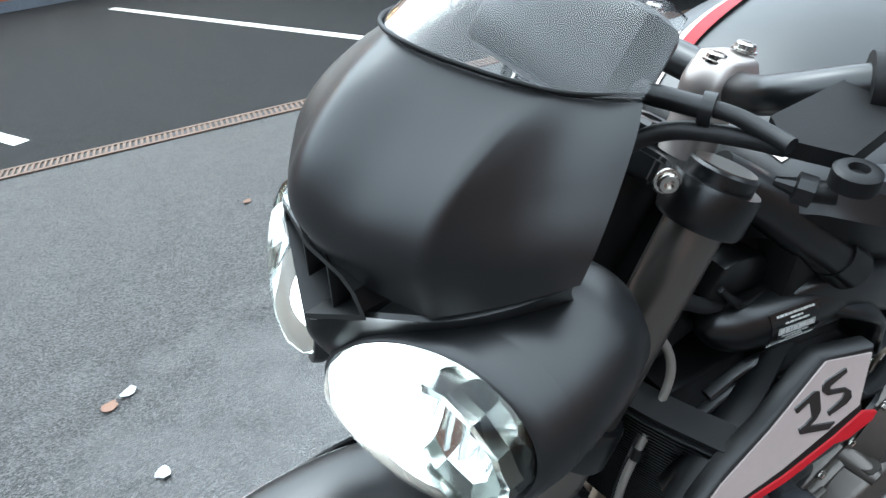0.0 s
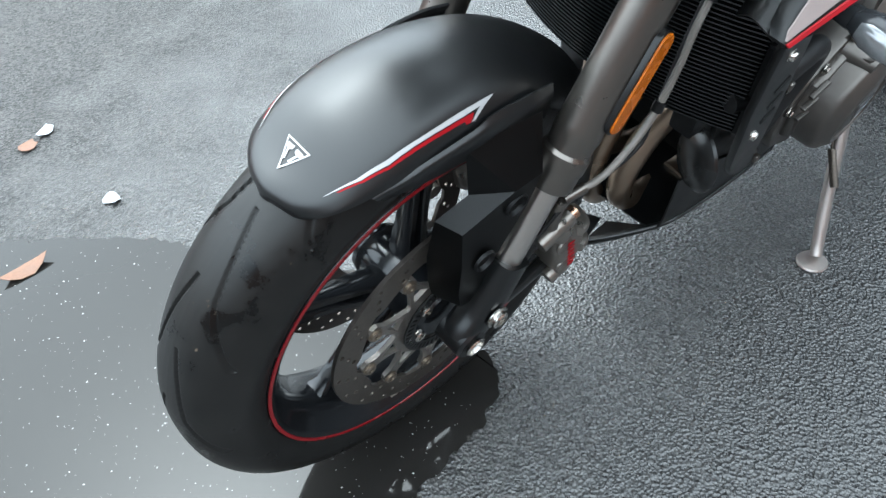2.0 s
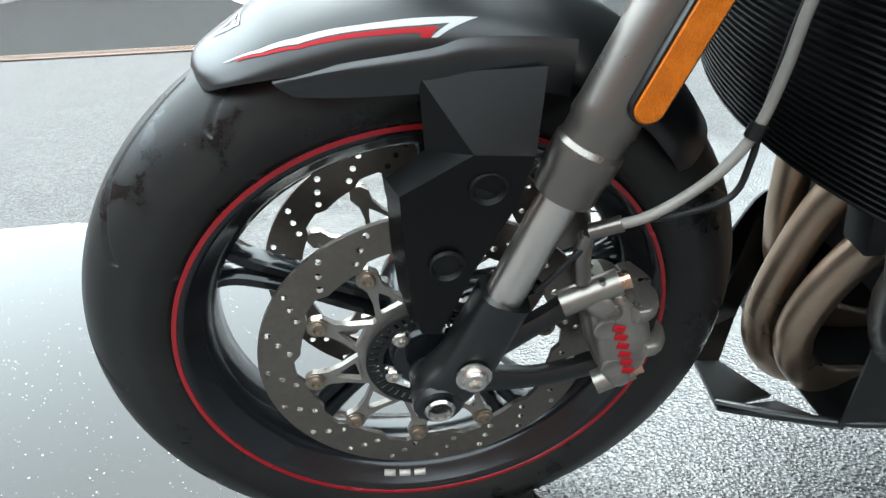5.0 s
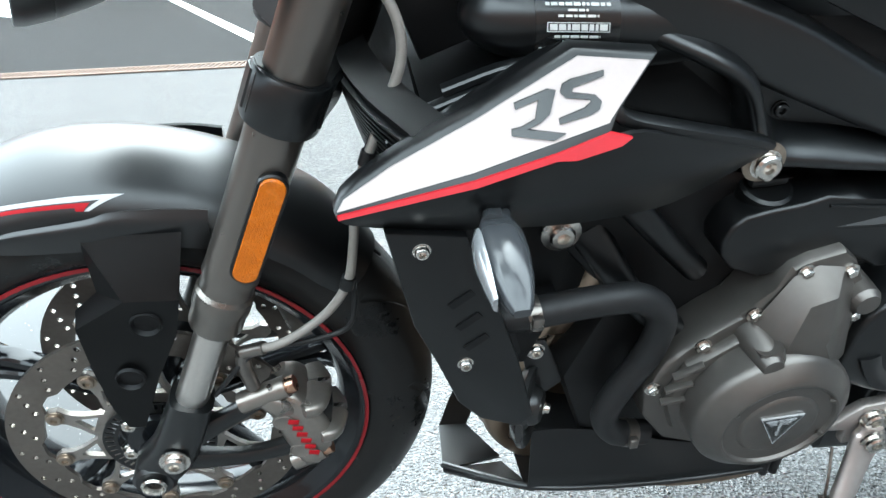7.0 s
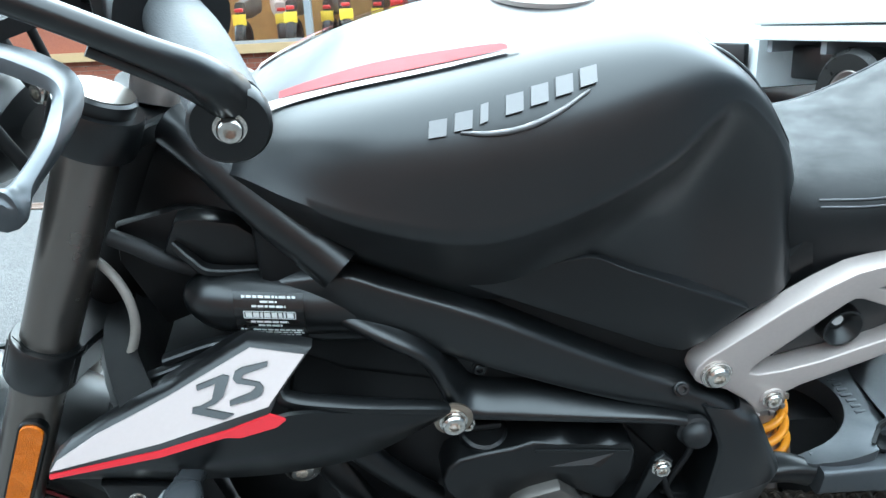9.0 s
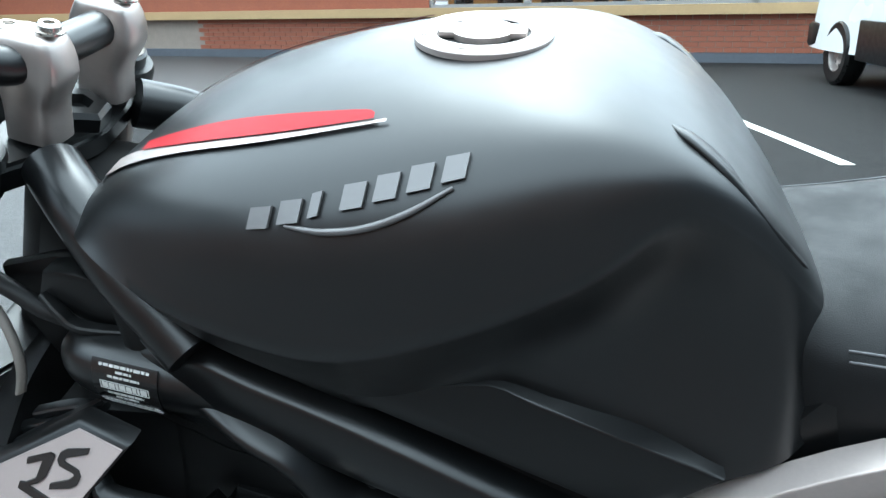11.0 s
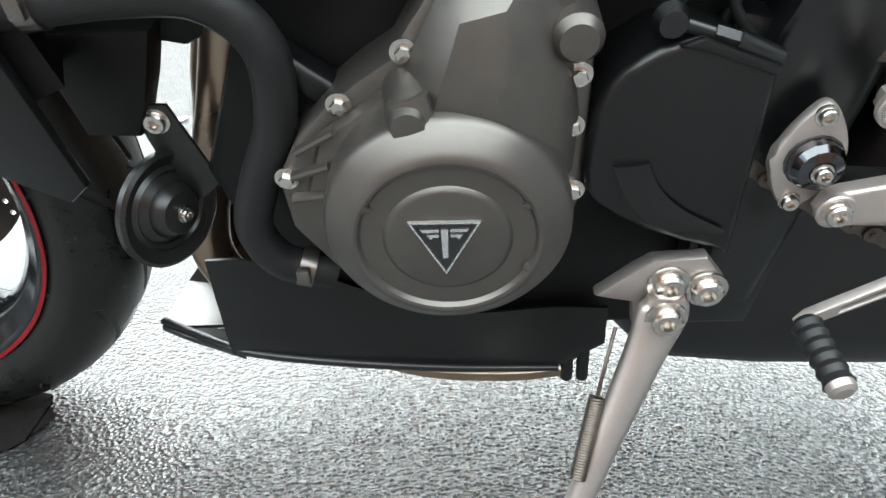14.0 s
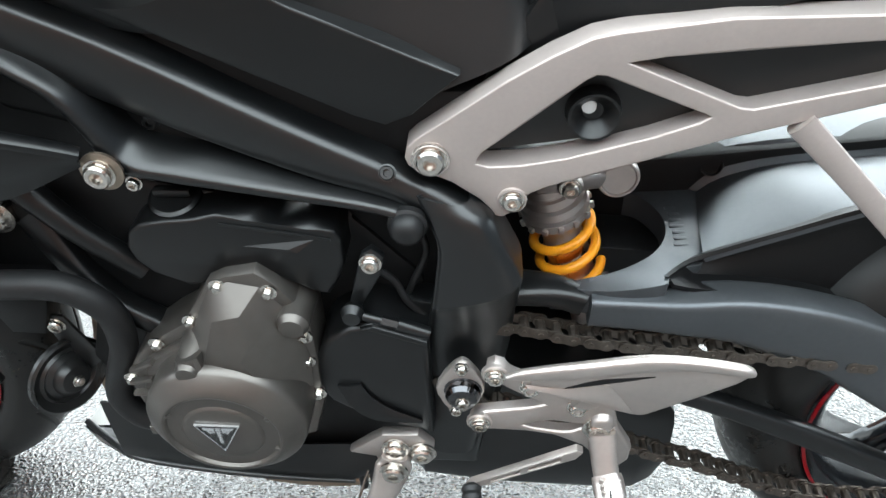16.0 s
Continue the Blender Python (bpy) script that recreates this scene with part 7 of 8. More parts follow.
prism(bm, [(0.96, 0.50), (1.105, 0.49), (1.108, 0.34), (1.095, 0.26), (0.96, 0.24)], -0.060, 0.0, 0.006)
part("linkage_cover", bm, M_DARK, swing, "black cover ahead of the rear tyre", 35)
bm = B()
strap(bm, [(1.06, -0.165, 0.397, 0.010, 0.010), (1.12, -0.166, 0.372, 0.011, 0.010), (1.22, -0.170, 0.325, 0.013, 0.010), (1.33, -0.175, 0.270, 0.013, 0.010)], 4, 14, 0.5)
part("chain_rail", bm, M_PLASTIC, swing, "black lower chain rail", 40)
# chain: upper and lower run of links
LINKS = []
for nm, dy in (("outer_link", 0.0098), ("inner_link", 0.0072)):
    bm = B()
    cap_r = [(0.0079 + 0.0066 * math.cos(a), 0.0066 * math.sin(a)) for a in [radians(-90 + 30 * k) for k in range(7)]]
    for sy in (-1, 1):
        prism(bm, cap_r + [(0, 0.0052)] + [(-x, -z) for x, z in cap_r] + [(0, -0.0052)], sy * dy - 0.0009, sy * dy + 0.0009)
    for x in (-0.0079, 0.0079):
        lathe(bm, [(-dy - 0.0022, 0), (-dy - 0.0022, 0.0026), (dy + 0.0022, 0.0026), (dy + 0.0022, 0)] if dy > 0.009 else [(-dy, 0), (-dy, 0.0050), (dy, 0.0050), (dy, 0)], (x, 0, 0), (0, 1, 0), 8)
    bmesh.ops.recalc_face_normals(bm, faces=bm.faces)
    me = bpy.data.meshes.new(nm)
    bm.to_mesh(me)
    bm.free()
    me.materials.append(M_CHAIN)
    LINKS.append(me)
bm = B()
prism(bm, circle(0.800, 0.456, 0.034, 32), -0.170, -0.162)
chain = part("front_sprocket", bm, M_CHAIN, bike, "")
chain_top = [(0.805, 0.497), (0.8876, 0.4965), (0.9192, 0.4895), (0.9507, 0.4826), (1.00, 0.4750), (1.20, 0.455), (1.44, 0.435)]
chain_low = [(0.805, 0.420), (0.90, 0.362), (1.0384, 0.2992), (1.0905, 0.2800), (1.1585, 0.2470), (1.232, 0.222), (1.28, 0.214), (1.44, 0.212)]
for run in (chain_top, chain_low):
    ln = spline(run, 60)
    acc, count = 0.0, 0
    for a, b in zip(ln, ln[1:]):
        acc += float(np.linalg.norm(b - a))
        if acc >= 0.01575:
            acc, count = 0.0, count + 1
            d = b - a
            share("chain_link", LINKS[count % 2], chain, Matrix.Translation((float(b[0]), -0.166, float(b[1]))) @ Matrix.Rotation(-math.atan2(d[1], d[0]), 4, "Y"))
bm = B()
strap(bm, [(0.87, -0.140, 0.520, 0.010, 0.022), (0.92, -0.145, 0.520, 0.012, 0.016), (0.950, -0.150, 0.512, 0.014, 0.012)], 5, 14)
part("chain_guard", bm, M_PLASTIC, bike, "black chain guard", 40)

# ======== pivot, footrest hanger, shift lever, stand ========
bm = B()
PIVOT = spline([(0.812, 0.437), (0.818, 0.455), (0.829, 0.472), (0.838, 0.478), (0.847, 0.470), (0.857, 0.450), (0.858, 0.432), (0.849, 0.412), (0.836, 0.400), (0.826, 0.403), (0.817, 0.418), (0.812, 0.437)], 3)[:-1]
prism(bm, [(float(x), float(z)) for x, z in PIVOT], -0.200, -0.190, 0.003)
pv = part("pivot_plate", bm, M_SILVER, bike, "silver swingarm pivot plate", 30)
bm = B()
lathe(bm, [(0.19, 0.0185), (0.2015, 0.0185), (0.2020, 0.0172), (0.2080, 0.0168), (0.2125, 0.0140), (0.2150, 0.0085), (0.2140, 0.0070), (0.2140, 0.0)], V(0.838, 0, 0.438), (0, -1, 0), 16)
cap2 = part("pivot_cap", bm, M_PIVOT, pv, "polished dark pivot nut", 24)
bolt(cap2, (0.838, -0.2135, 0.438), BOLT_S)
for x, z in ((0.837, 0.470), (0.831, 0.407)):
    bolt(pv, (x, -0.199, z), BOLT_S)
bm = B()
prism(bm, [(0.8597, 0.4793), (0.8610, 0.4890), (0.8675, 0.4935), (0.8755, 0.4900), (0.8815, 0.4805), (0.9050, 0.4655), (0.9450, 0.4500), (0.9788, 0.4380), (0.9840, 0.4180), (0.9885, 0.4000), (1.0050, 0.3680), (1.0040, 0.3480), (0.9972, 0.3380), (0.9830, 0.3350), (0.9734, 0.3410), (0.9660, 0.3580), (0.9560, 0.3715), (0.9264, 0.3878), (0.9008, 0.3930), (0.8700, 0.3945), (0.8589, 0.3941), (0.8490, 0.3975), (0.8444, 0.4060), (0.8488, 0.4185), (0.8580, 0.4215), (0.9010, 0.4300), (0.9160, 0.4345), (0.8850, 0.4555), (0.8665, 0.4690)],
      -0.214, -0.202, 0.0045, [[(0.8960, 0.4020), (0.9100, 0.4090), (0.9250, 0.4110), (0.9531, 0.4065), (0.9545, 0.3990), (0.9430, 0.3930), (0.9305, 0.3930), (0.9080, 0.3975)]], seg=3)
hang = part("footrest_hanger", bm, M_SILVER, bike, "silver cast footrest hanger", 45)
for x, z in ((0.868, 0.4815), (0.8540, 0.4095)):
    bm = B()
    lathe(bm, [(0, 0.0), (0, 0.0125), (0.004, 0.0125), (0.005, 0.0115), (0.005, 0.0)], V(x, -0.2125, z), OUT, 24)
    part("hanger_boss", bm, M_SILVER, hang, "", 30)
    bolt(hang, (x, -0.2165, z), BOLT_M, label="dark socket bolt")
bm = B()
lathe(bm, [(0, 0.0120), (0.006, 0.0105), (0.0085, 0.007), (0.009, 0.0)], V(0.9709, -0.2135, 0.4138), OUT, 24)
part("hanger_cap", bm, M_SILVER, hang, "round silver stud head", 50)
bm = B()
prism(bm, [(0.8970, 0.5090), (0.9279, 0.5150), (0.9600, 0.5240), (0.9947, 0.5320), (1.0400, 0.5290), (1.0740, 0.5250), (1.0765, 0.5195), (1.0691, 0.5110), (1.0350, 0.4885), (0.9989, 0.4645), (0.9930, 0.4640), (0.9878, 0.4660), (0.9599, 0.4790), (0.9288, 0.4920), (0.8990, 0.5010)], -0.2430, -0.2375, 0.0015)
hp = part("heel_plate", bm, M_SILVER, hang, "silver heel guard plate", 40)
bm = B()
strap(bm, [(0.877, -0.2425, 0.5125, 0.0020, 0.003), (0.890, -0.2430, 0.5165, 0.0050, 0.004), (0.915, -0.2440, 0.5215, 0.0075, 0.005), (0.945, -0.2445, 0.5270, 0.0085, 0.0055), (0.989, -0.2450, 0.5370, 0.0078, 0.0055), (1.027, -0.2445, 0.5372, 0.0058, 0.005), (1.062, -0.2440, 0.5312, 0.0050, 0.005), (1.074, -0.2435, 0.5272, 0.0045, 0.0045), (1.0785, -0.2430, 0.5245, 0.0025, 0.003)], 6, 18, 0.7)
part("plate_rim", bm, M_SILVER, hp, "thick rounded upper rim", 50)
bm = B()
prism(bm, [(0.9274, 0.5005), (0.9450, 0.5085), (0.9586, 0.5130), (1.0001, 0.5182), (0.9800, 0.5125), (0.9595, 0.5075)], -0.2440, -0.242)
part("plate_slit", bm, M_DARK, hp, "dark slit")
bm = B()
surface(bm, [[(0.8930, -0.2435, 0.5040), (0.9274, -0.2440, 0.5000), (0.9595, -0.2440, 0.5060), (0.9720, -0.2432, 0.4950)],
             [(0.8950, -0.2455, 0.5010), (0.9288, -0.2475, 0.4920), (0.9600, -0.2470, 0.4870), (0.9860, -0.2436, 0.4720)],
             [(0.8970, -0.2435, 0.4985), (0.9288, -0.2440, 0.4885), (0.9620, -0.2440, 0.4760), (0.9892, -0.2434, 0.4660)]], 3, 5, 0.002, False, inward=(0.94, 0, 0.49))
part("plate_fold", bm, M_SILVER, hp, "folded lower flap", 50)
for x, z in ((0.9000, 0.4720), (0.9445, 0.4440)):
    bm = B()
    tube(bm, [(x, -0.212, z), (x, -0.226, z)], 0.0055, 12)
    part("plate_spacer", bm, M_SILVER, hp, "", 40)
    bolt(hp, (x, -0.220, z), BOLT_M, label="copper-tinted button bolt")
bm = B()
strap(bm, [(0.900, -0.218, 0.472, 0.008, 0.004), (0.905, -0.232, 0.490, 0.009, 0.004), (0.912, -0.240, 0.505, 0.010, 0.003)], 4, 12)
strap(bm, [(0.9445, -0.218, 0.444, 0.008, 0.004), (0.950, -0.232, 0.465, 0.010, 0.004), (0.957, -0.239, 0.490, 0.012, 0.003)], 4, 12)
part("plate_bracket", bm, M_SILVER, hp, "silver tabs that carry the plate", 40)
bm = B()
strap(bm, [(0.972, -0.214, 0.398, 0.014, 0.012), (0.976, -0.230, 0.372, 0.013, 0.013), (0.980, -0.245, 0.352, 0.012, 0.013)], 4, 14)
strap(bm, [(0.978, -0.240, 0.362, 0.014, 0.013), (0.980, -0.250, 0.357, 0.0155, 0.0115), (0.983, -0.275, 0.347, 0.0145, 0.0105), (0.985, -0.293, 0.340, 0.0115, 0.0095), (0.986, -0.300, 0.337, 0.008, 0.007), (0.986, -0.308, 0.334, 0.006, 0.006)], 5, 16)
peg = part("footpeg", bm, M_SILVER, hang, "ribbed silver footpeg", 40)
bm = B()
for k in range(9):
    for u in (-0.0085, 0.0085):
        c = V(0.980 + u, -0.250, 0.3690).lerp(V(0.984 + u * 0.75, -0.290, 0.3500), k / 8)
        lathe(bm, [(-0.004, 0.0022), (0.0012, 0.0020), (0.0018, 0.0012), (0.0018, 0.0)], c, (0, 0.35, 1), 8)
part("peg_studs", bm, M_SILVER, peg)
bm = B()
box(bm, V(0.982, -0.269, 0.3595), (0.007, 0.026, 0.003), 0.001, Matrix.Rotation(radians(24), 4, "X"))
part("peg_slot", bm, M_DARK, peg, "dark slot")
bolt(hang, (0.968, -0.214, 0.404), BOLT_L)
bm = B()
SL = lambda u, v: (0.846 + 0.100 * u, 0.335 + 0.062 * u + v)
prism(bm, [SL(0, -0.005), SL(1, -0.007), SL(1.06, 0.0), SL(1, 0.008), SL(0, 0.006), SL(-0.05, 0.0)], -0.242, -0.234, 0.0015, [[SL(0.20, -0.0022), SL(0.48, -0.0028), SL(0.48, 0.0028), SL(0.20, 0.0022)], [SL(0.56, -0.0028), SL(0.86, -0.0032), SL(0.86, 0.0032), SL(0.56, 0.0028)]])
shift = part("shift_lever", bm, M_SILVER, hang, "slotted silver gear lever with rubber tip", 30)
bm = B()
lathe(bm, [(0, 0.0), (0, 0.008)] + [q for k in range(5) for q in ((0.004 + k * 0.009, 0.0105), (0.0085 + k * 0.009, 0.0088))] + [(0.050, 0.0105), (0.050, 0)], V(0.846, -0.240, 0.336), V(0.10, -0.9, -0.12), 20)
part("shift_rubber", bm, M_HOSE, shift, "ribbed black rubber tip", 30)
bm = B()
lathe(bm, [(0.050, 0), (0.050, 0.0095), (0.055, 0.009), (0.057, 0.006), (0.057, 0)], V(0.846, -0.240, 0.336), V(0.10, -0.9, -0.12), 20)
part("shift_tip", bm, M_SILVER, shift, "metal end cap", 30)
bm = B()
lathe(bm, [(0, 0.0), (0, 0.017), (0.006, 0.017), (0.008, 0.0145), (0.014, 0.0145), (0.019, 0.011), (0.022, 0.006), (0.022, 0.0)], V(0.793, -0.164, 0.617), OUT, 28)
part("linkage_boot", bm, M_HOSE, bike, "round black rubber boot", 40)
bm = B()
prism(bm, [(0.752, 0.592), (0.762, 0.600), (0.772, 0.590), (0.768, 0.570), (0.747, 0.530), (0.736, 0.532)], -0.180, -0.172, 0.002)
arm = part("shift_arm", bm, M_FRAME, bike, "black gear selector arm", 30)
bolt(arm, (0.760, -0.180, 0.584), BOLT_M)
bm = B()
lathe(bm, [(-0.010, 0.0), (-0.008, 0.008), (0, 0.011), (0.008, 0.008), (0.010, 0.0)], V(0.739, -0.186, 0.527), OUT, 20)
tube(bm, [(0.742, -0.186, 0.526), (0.765, -0.186, 0.518)], 0.0045, 10)
tube(bm, [(0.778, -0.186, 0.514), (0.806, -0.184, 0.500)], 0.0068, 10)
rod = part("shift_rod", bm, M_FRAME, bike, "black gear shift rod", 40)
bm = B()
tube(bm, [(0.764, -0.186, 0.5185), (0.780, -0.186, 0.513)], 0.0058, 6)
part("rod_nut", bm, M_FRAME, rod)
for pts in ([(0.758, -0.165, 0.565), (0.775, -0.16, 0.545), (0.785, -0.16, 0.520), (0.80, -0.16, 0.50)], [(0.80, -0.150, 0.60), (0.805, -0.15, 0.57), (0.79, -0.15, 0.53), (0.78, -0.15, 0.50)], [(0.70, -0.15, 0.53), (0.715, -0.155, 0.55), (0.725, -0.155, 0.575), (0.715, -0.15, 0.60)]):
    bm = B()
    tube(bm, pts, 0.0035 if pts[0][0] > 0.71 else 0.008, 10)
    part("wire", bm, M_HOSE, bike, "black cable", 60)
# side stand
bm = B()
prism(bm, [(0.714, 0.321), (0.739, 0.344), (0.752, 0.354), (0.790, 0.356), (0.806, 0.334), (0.803, 0.313), (0.783, 0.314), (0.775, 0.290), (0.745, 0.290), (0.742, 0.314), (0.724, 0.318)], -0.197, -0.184, 0.003)
st = part("side_stand", bm, M_SILVER, bike, "silver side stand holding the machine up", 30)
for x, z in ((0.765, 0.334), (0.793, 0.328)):
    bolt(st, (x, -0.198, z), BOLT_L, label="large bronze-tinted button bolt")
bm = B()
strap(bm, [(0.764, -0.204, 0.326, 0.014, 0.007), (0.762, -0.207, 0.312, 0.020, 0.008), (0.750, -0.220, 0.280, 0.016, 0.009), (0.714, -0.262, 0.200, 0.011, 0.010), (0.677, -0.308, 0.118, 0.010, 0.010), (0.664, -0.323, 0.095, 0.010, 0.010)], 6, 14, 0.8)
leg = part("stand_leg", bm, M_SILVER, st, "silver stand leg", 50)
bolt(leg, (0.763, -0.213, 0.314), BOLT_L)
bm = B()
GN = V(0, math.sin(LEAN), math.cos(LEAN))
lathe(bm, [(0, 0.0), (0, 0.024), (0.004, 0.026), (0.007, 0.024), (0.007, 0.0)], V(0.660, -0.326, 0.0) + V(0, 0, 0.300 - (0.24 * math.cos(LEAN) + 0.06) / math.cos(LEAN) + 0.326 * math.tan(LEAN)), GN, 28)
part("stand_foot", bm, M_SILVER, st, "flat round stand foot", 40)
bm = B()
N = 420
a, b = V(0.717, -0.233, 0.250), V(0.700, -0.274, 0.205)
d = (b - a).normalized()
u0 = d.orthogonal().normalized()
u1 = d.cross(u0)
tube(bm, [a + (b - a) * (k / N) + (u0 * math.cos(k / N * 2 * math.pi * 30) + u1 * math.sin(k / N * 2 * math.pi * 30)) * 0.0055 for k in range(N + 1)], 0.0013, 6, 1)
tube(bm, [(0.732, -0.200, 0.292), (0.722, -0.222, 0.268), a], 0.0016, 8)
part("stand_spring", bm, M_CHAIN, st, "return spring with a wire hook", 60)


# ======== the yard ========
def asphalt(name, dark, light, bump, wet=None):
    """Asphalt of small stones, each with a shade of its own; wet is the middle and reach of a rain-wet patch, darker and glossy."""
    m = bpy.data.materials.new(name)
    m.use_nodes = True
    nt = m.node_tree
    b = nt.nodes["Principled BSDF"]
    tc = nt.nodes.new("ShaderNodeTexCoord")

    def noise_node(scale, detail=5, rough=0.6):
        n = nt.nodes.new("ShaderNodeTexNoise")
        n.inputs["Scale"].default_value, n.inputs["Detail"].default_value, n.inputs["Roughness"].default_value = scale, detail, rough
        nt.links.new(tc.outputs["Object"], n.inputs["Vector"])
        return n.outputs["Fac"]

    def calc(op, a, c):
        n = nt.nodes.new("ShaderNodeMath")
        n.operation = op
        for i, v in enumerate((a, c)):
            if isinstance(v, (int, float)):
                n.inputs[i].default_value = v
            else:
                nt.links.new(v, n.inputs[i])
        return n.outputs[0]

    def span(v, a, c, lo, hi):
        n = nt.nodes.new("ShaderNodeMapRange")
        for i, q in enumerate((a, c, lo, hi)):
            n.inputs[i + 1].default_value = q
        nt.links.new(v, n.inputs[0])
        return n.outputs[0]

    stones = nt.nodes.new("ShaderNodeTexVoronoi")
    stones.inputs["Scale"].default_value = 195
    nt.links.new(tc.outputs["Object"], stones.inputs["Vector"])
    shade = nt.nodes.new("ShaderNodeSeparateColor")
    nt.links.new(stones.outputs["Color"], shade.inputs[0])
    tone = calc("MULTIPLY", calc("POWER", shade.outputs[0], 1.35), span(noise_node(260, 4, 0.8), 0.3, 0.7, 0.55, 1.2))
    tone = calc("MULTIPLY", tone, span(noise_node(6), 0.3, 0.7, 0.75, 1.1))
    mx = nt.nodes.new("ShaderNodeMix")
    mx.data_type = "RGBA"
    mx.inputs["A"].default_value, mx.inputs["B"].default_value = (*dark, 1), (*light, 1)
    nt.links.new(mx.outputs["Result"], b.inputs["Base Color"])
    if wet:
        place = nt.nodes.new("ShaderNodeVectorMath")
        place.operation = "DISTANCE"
        nt.links.new(tc.outputs["Object"], place.inputs[0])
        place.inputs[1].default_value = (wet[0], wet[1], 0)
        away = calc("ADD", place.outputs["Value"], span(noise_node(3.2, 6), 0.3, 0.7, -0.45, 0.45))
        soak = span(away, wet[2], wet[2] + 1.0, 1.0, 0.0)
        tone = calc("MULTIPLY", tone, span(soak, 0, 1, 1.0, 0.45))
        nt.links.new(span(soak, 0, 1, 0.50, 0.27), b.inputs["Roughness"])
        nt.links.new(span(soak, 0, 1, 0.25, 1.0), b.inputs["Specular IOR Level"])
    else:
        b.inputs["Roughness"].default_value, b.inputs["Specular IOR Level"].default_value = 0.85, 0.2
    nt.links.new(tone, mx.inputs["Factor"])
    height = calc("ADD", stones.outputs["Distance"], calc("MULTIPLY", noise_node(130, 5), 0.7))
    bp = nt.nodes.new("ShaderNodeBump")
    bp.inputs["Strength"].default_value, bp.inputs["Distance"].default_value = bump, 0.006
    nt.links.new(height, bp.inputs["Height"])
    nt.links.new(bp.outputs[0], b.inputs["Normal"])
    return m


M_ASPHALT = asphalt("wet_asphalt", (0.012, 0.012, 0.0123), (0.112, 0.109, 0.106), 0.50, (0.85, -0.45, 1.05))
M_TARMAC = asphalt("dark_tarmac", (0.003, 0.003, 0.003), (0.035, 0.035, 0.035), 0.6)
M_WATER = mat("puddle_water", (0.014, 0.013, 0.012), 0.035, 0, 0.2, 3, 0.03, 25, spec=0.25, rough_var=0.02)
M_ROADPAINT = mat("worn_road_paint", (0.62, 0.60, 0.54), 0.55, 0, 0.15, 60, 0.2, 300)
M_GRATE = mat("rusty_grate", (0.14, 0.085, 0.06), 0.6, 0.5, 0.4, 80, 0.3, 300, base2=(0.30, 0.22, 0.17))
M_BRICK = mat("red_brick", (0.33, 0.10, 0.055), 0.8, 0, 0.3, 40, 0.4, 200, base2=(0.42, 0.16, 0.09))
M_MORTAR = mat("mortar", (0.30, 0.25, 0.21), 0.9, 0, 0.2, 60, 0.3, 200)
M_STONE = mat("dark_blue_brick", (0.10, 0.11, 0.13), 0.6, 0, 0.25, 30, 0.3, 150)
M_SILL = mat("painted_sill", (0.46, 0.32, 0.16), 0.6, 0, 0.1, 30)
M_FRAMEW = mat("window_frame_grey", (0.25, 0.26, 0.27), 0.4)
M_VAN = mat("van_white_paint", (0.74, 0.76, 0.76), 0.25, 0, 0.04, 6, spec=0.5)
M_SHOPIN = mat("shop_interior", (0.34, 0.20, 0.07), 0.8, 0, 0.4, 5, base2=(0.55, 0.36, 0.12))
M_LEAF = mat("dead_leaf", (0.17, 0.085, 0.05), 0.6, 0, 0.3, 200)
M_BROWNBRICK = mat("brown_brick_wall", (0.15, 0.075, 0.052), 0.85, 0, 0.25, 4, 0.3, 80, base2=(0.22, 0.13, 0.10))
M_GRIT = mat("pale_grit", (0.40, 0.40, 0.39), 0.7)
M_PAPER = mat("paper_scrap", (0.42, 0.44, 0.46), 0.7)

bm = B()
S = 120.0
vs = [bm.verts.new(p) for p in ((-S, -S, 0), (S, -S, 0), (S, S, 0), (-S, S, 0))]
bm.faces.new(vs)
ground = tagged(finish(bm, "ground", M_ASPHALT), kind="structure", label="wet dark asphalt yard", category="ground")
bm = B()
pud = [(-2.2, 0.95), (-1.6, 1.12), (-0.86, 1.17), (-0.60, 1.08), (-0.43, 0.985), (-0.32, 0.885), (-0.20, 0.765), (-0.10, 0.64), (-0.04, 0.45), (0.0, 0.25), (0.06, 0.12), (0.12, 0.04), (0.13, -0.03), (0.05, -0.08), (-0.10, -0.10), (-0.20, -0.13), (-0.34, -0.15), (-0.50, -0.12), (-0.75, -0.05), (-1.2, 0.0), (-1.9, 0.3)]
ln = [q for q in spline([(*p,) for p in pud] + [pud[0]], 24)][:-1]
bm.faces.new([bm.verts.new((float(q[0]) + 0.014 * noise.noise(Vector((q[0] * 55, q[1] * 55, 0))), float(q[1]) + 0.014 * noise.noise(Vector((q[0] * 55, q[1] * 55, 5))), 0.003)) for q in ln])
tagged(finish(bm, "puddle", M_WATER), kind="structure", label="shallow still puddle by the front wheel", category="water")


def strip(name, a, b, w, material, z=0.004, label=""):
    a, b = V(*a, 0), V(*b, 0)
    d = (b - a).normalized()
    n = V(-d.y, d.x, 0) * w / 2
    bm = B()
    loft(bm, [[p + V(0, 0, 0.0005) for p in (a - n, a + n, b + n, b - n)], [p + V(0, 0, z) for p in (a - n, a + n, b + n, b - n)]])
    return tagged(finish(bm, name, material), kind="structure", label=label, category="road marking")


strip("bay_line_1", (-0.16, 4.12), (-1.75, 8.6), 0.09, M_ROADPAINT, label="worn white parking bay line")
strip("bay_line_2", (2.30, 3.90), (1.24, 9.2), 0.09, M_ROADPAINT, label="worn white parking bay line")
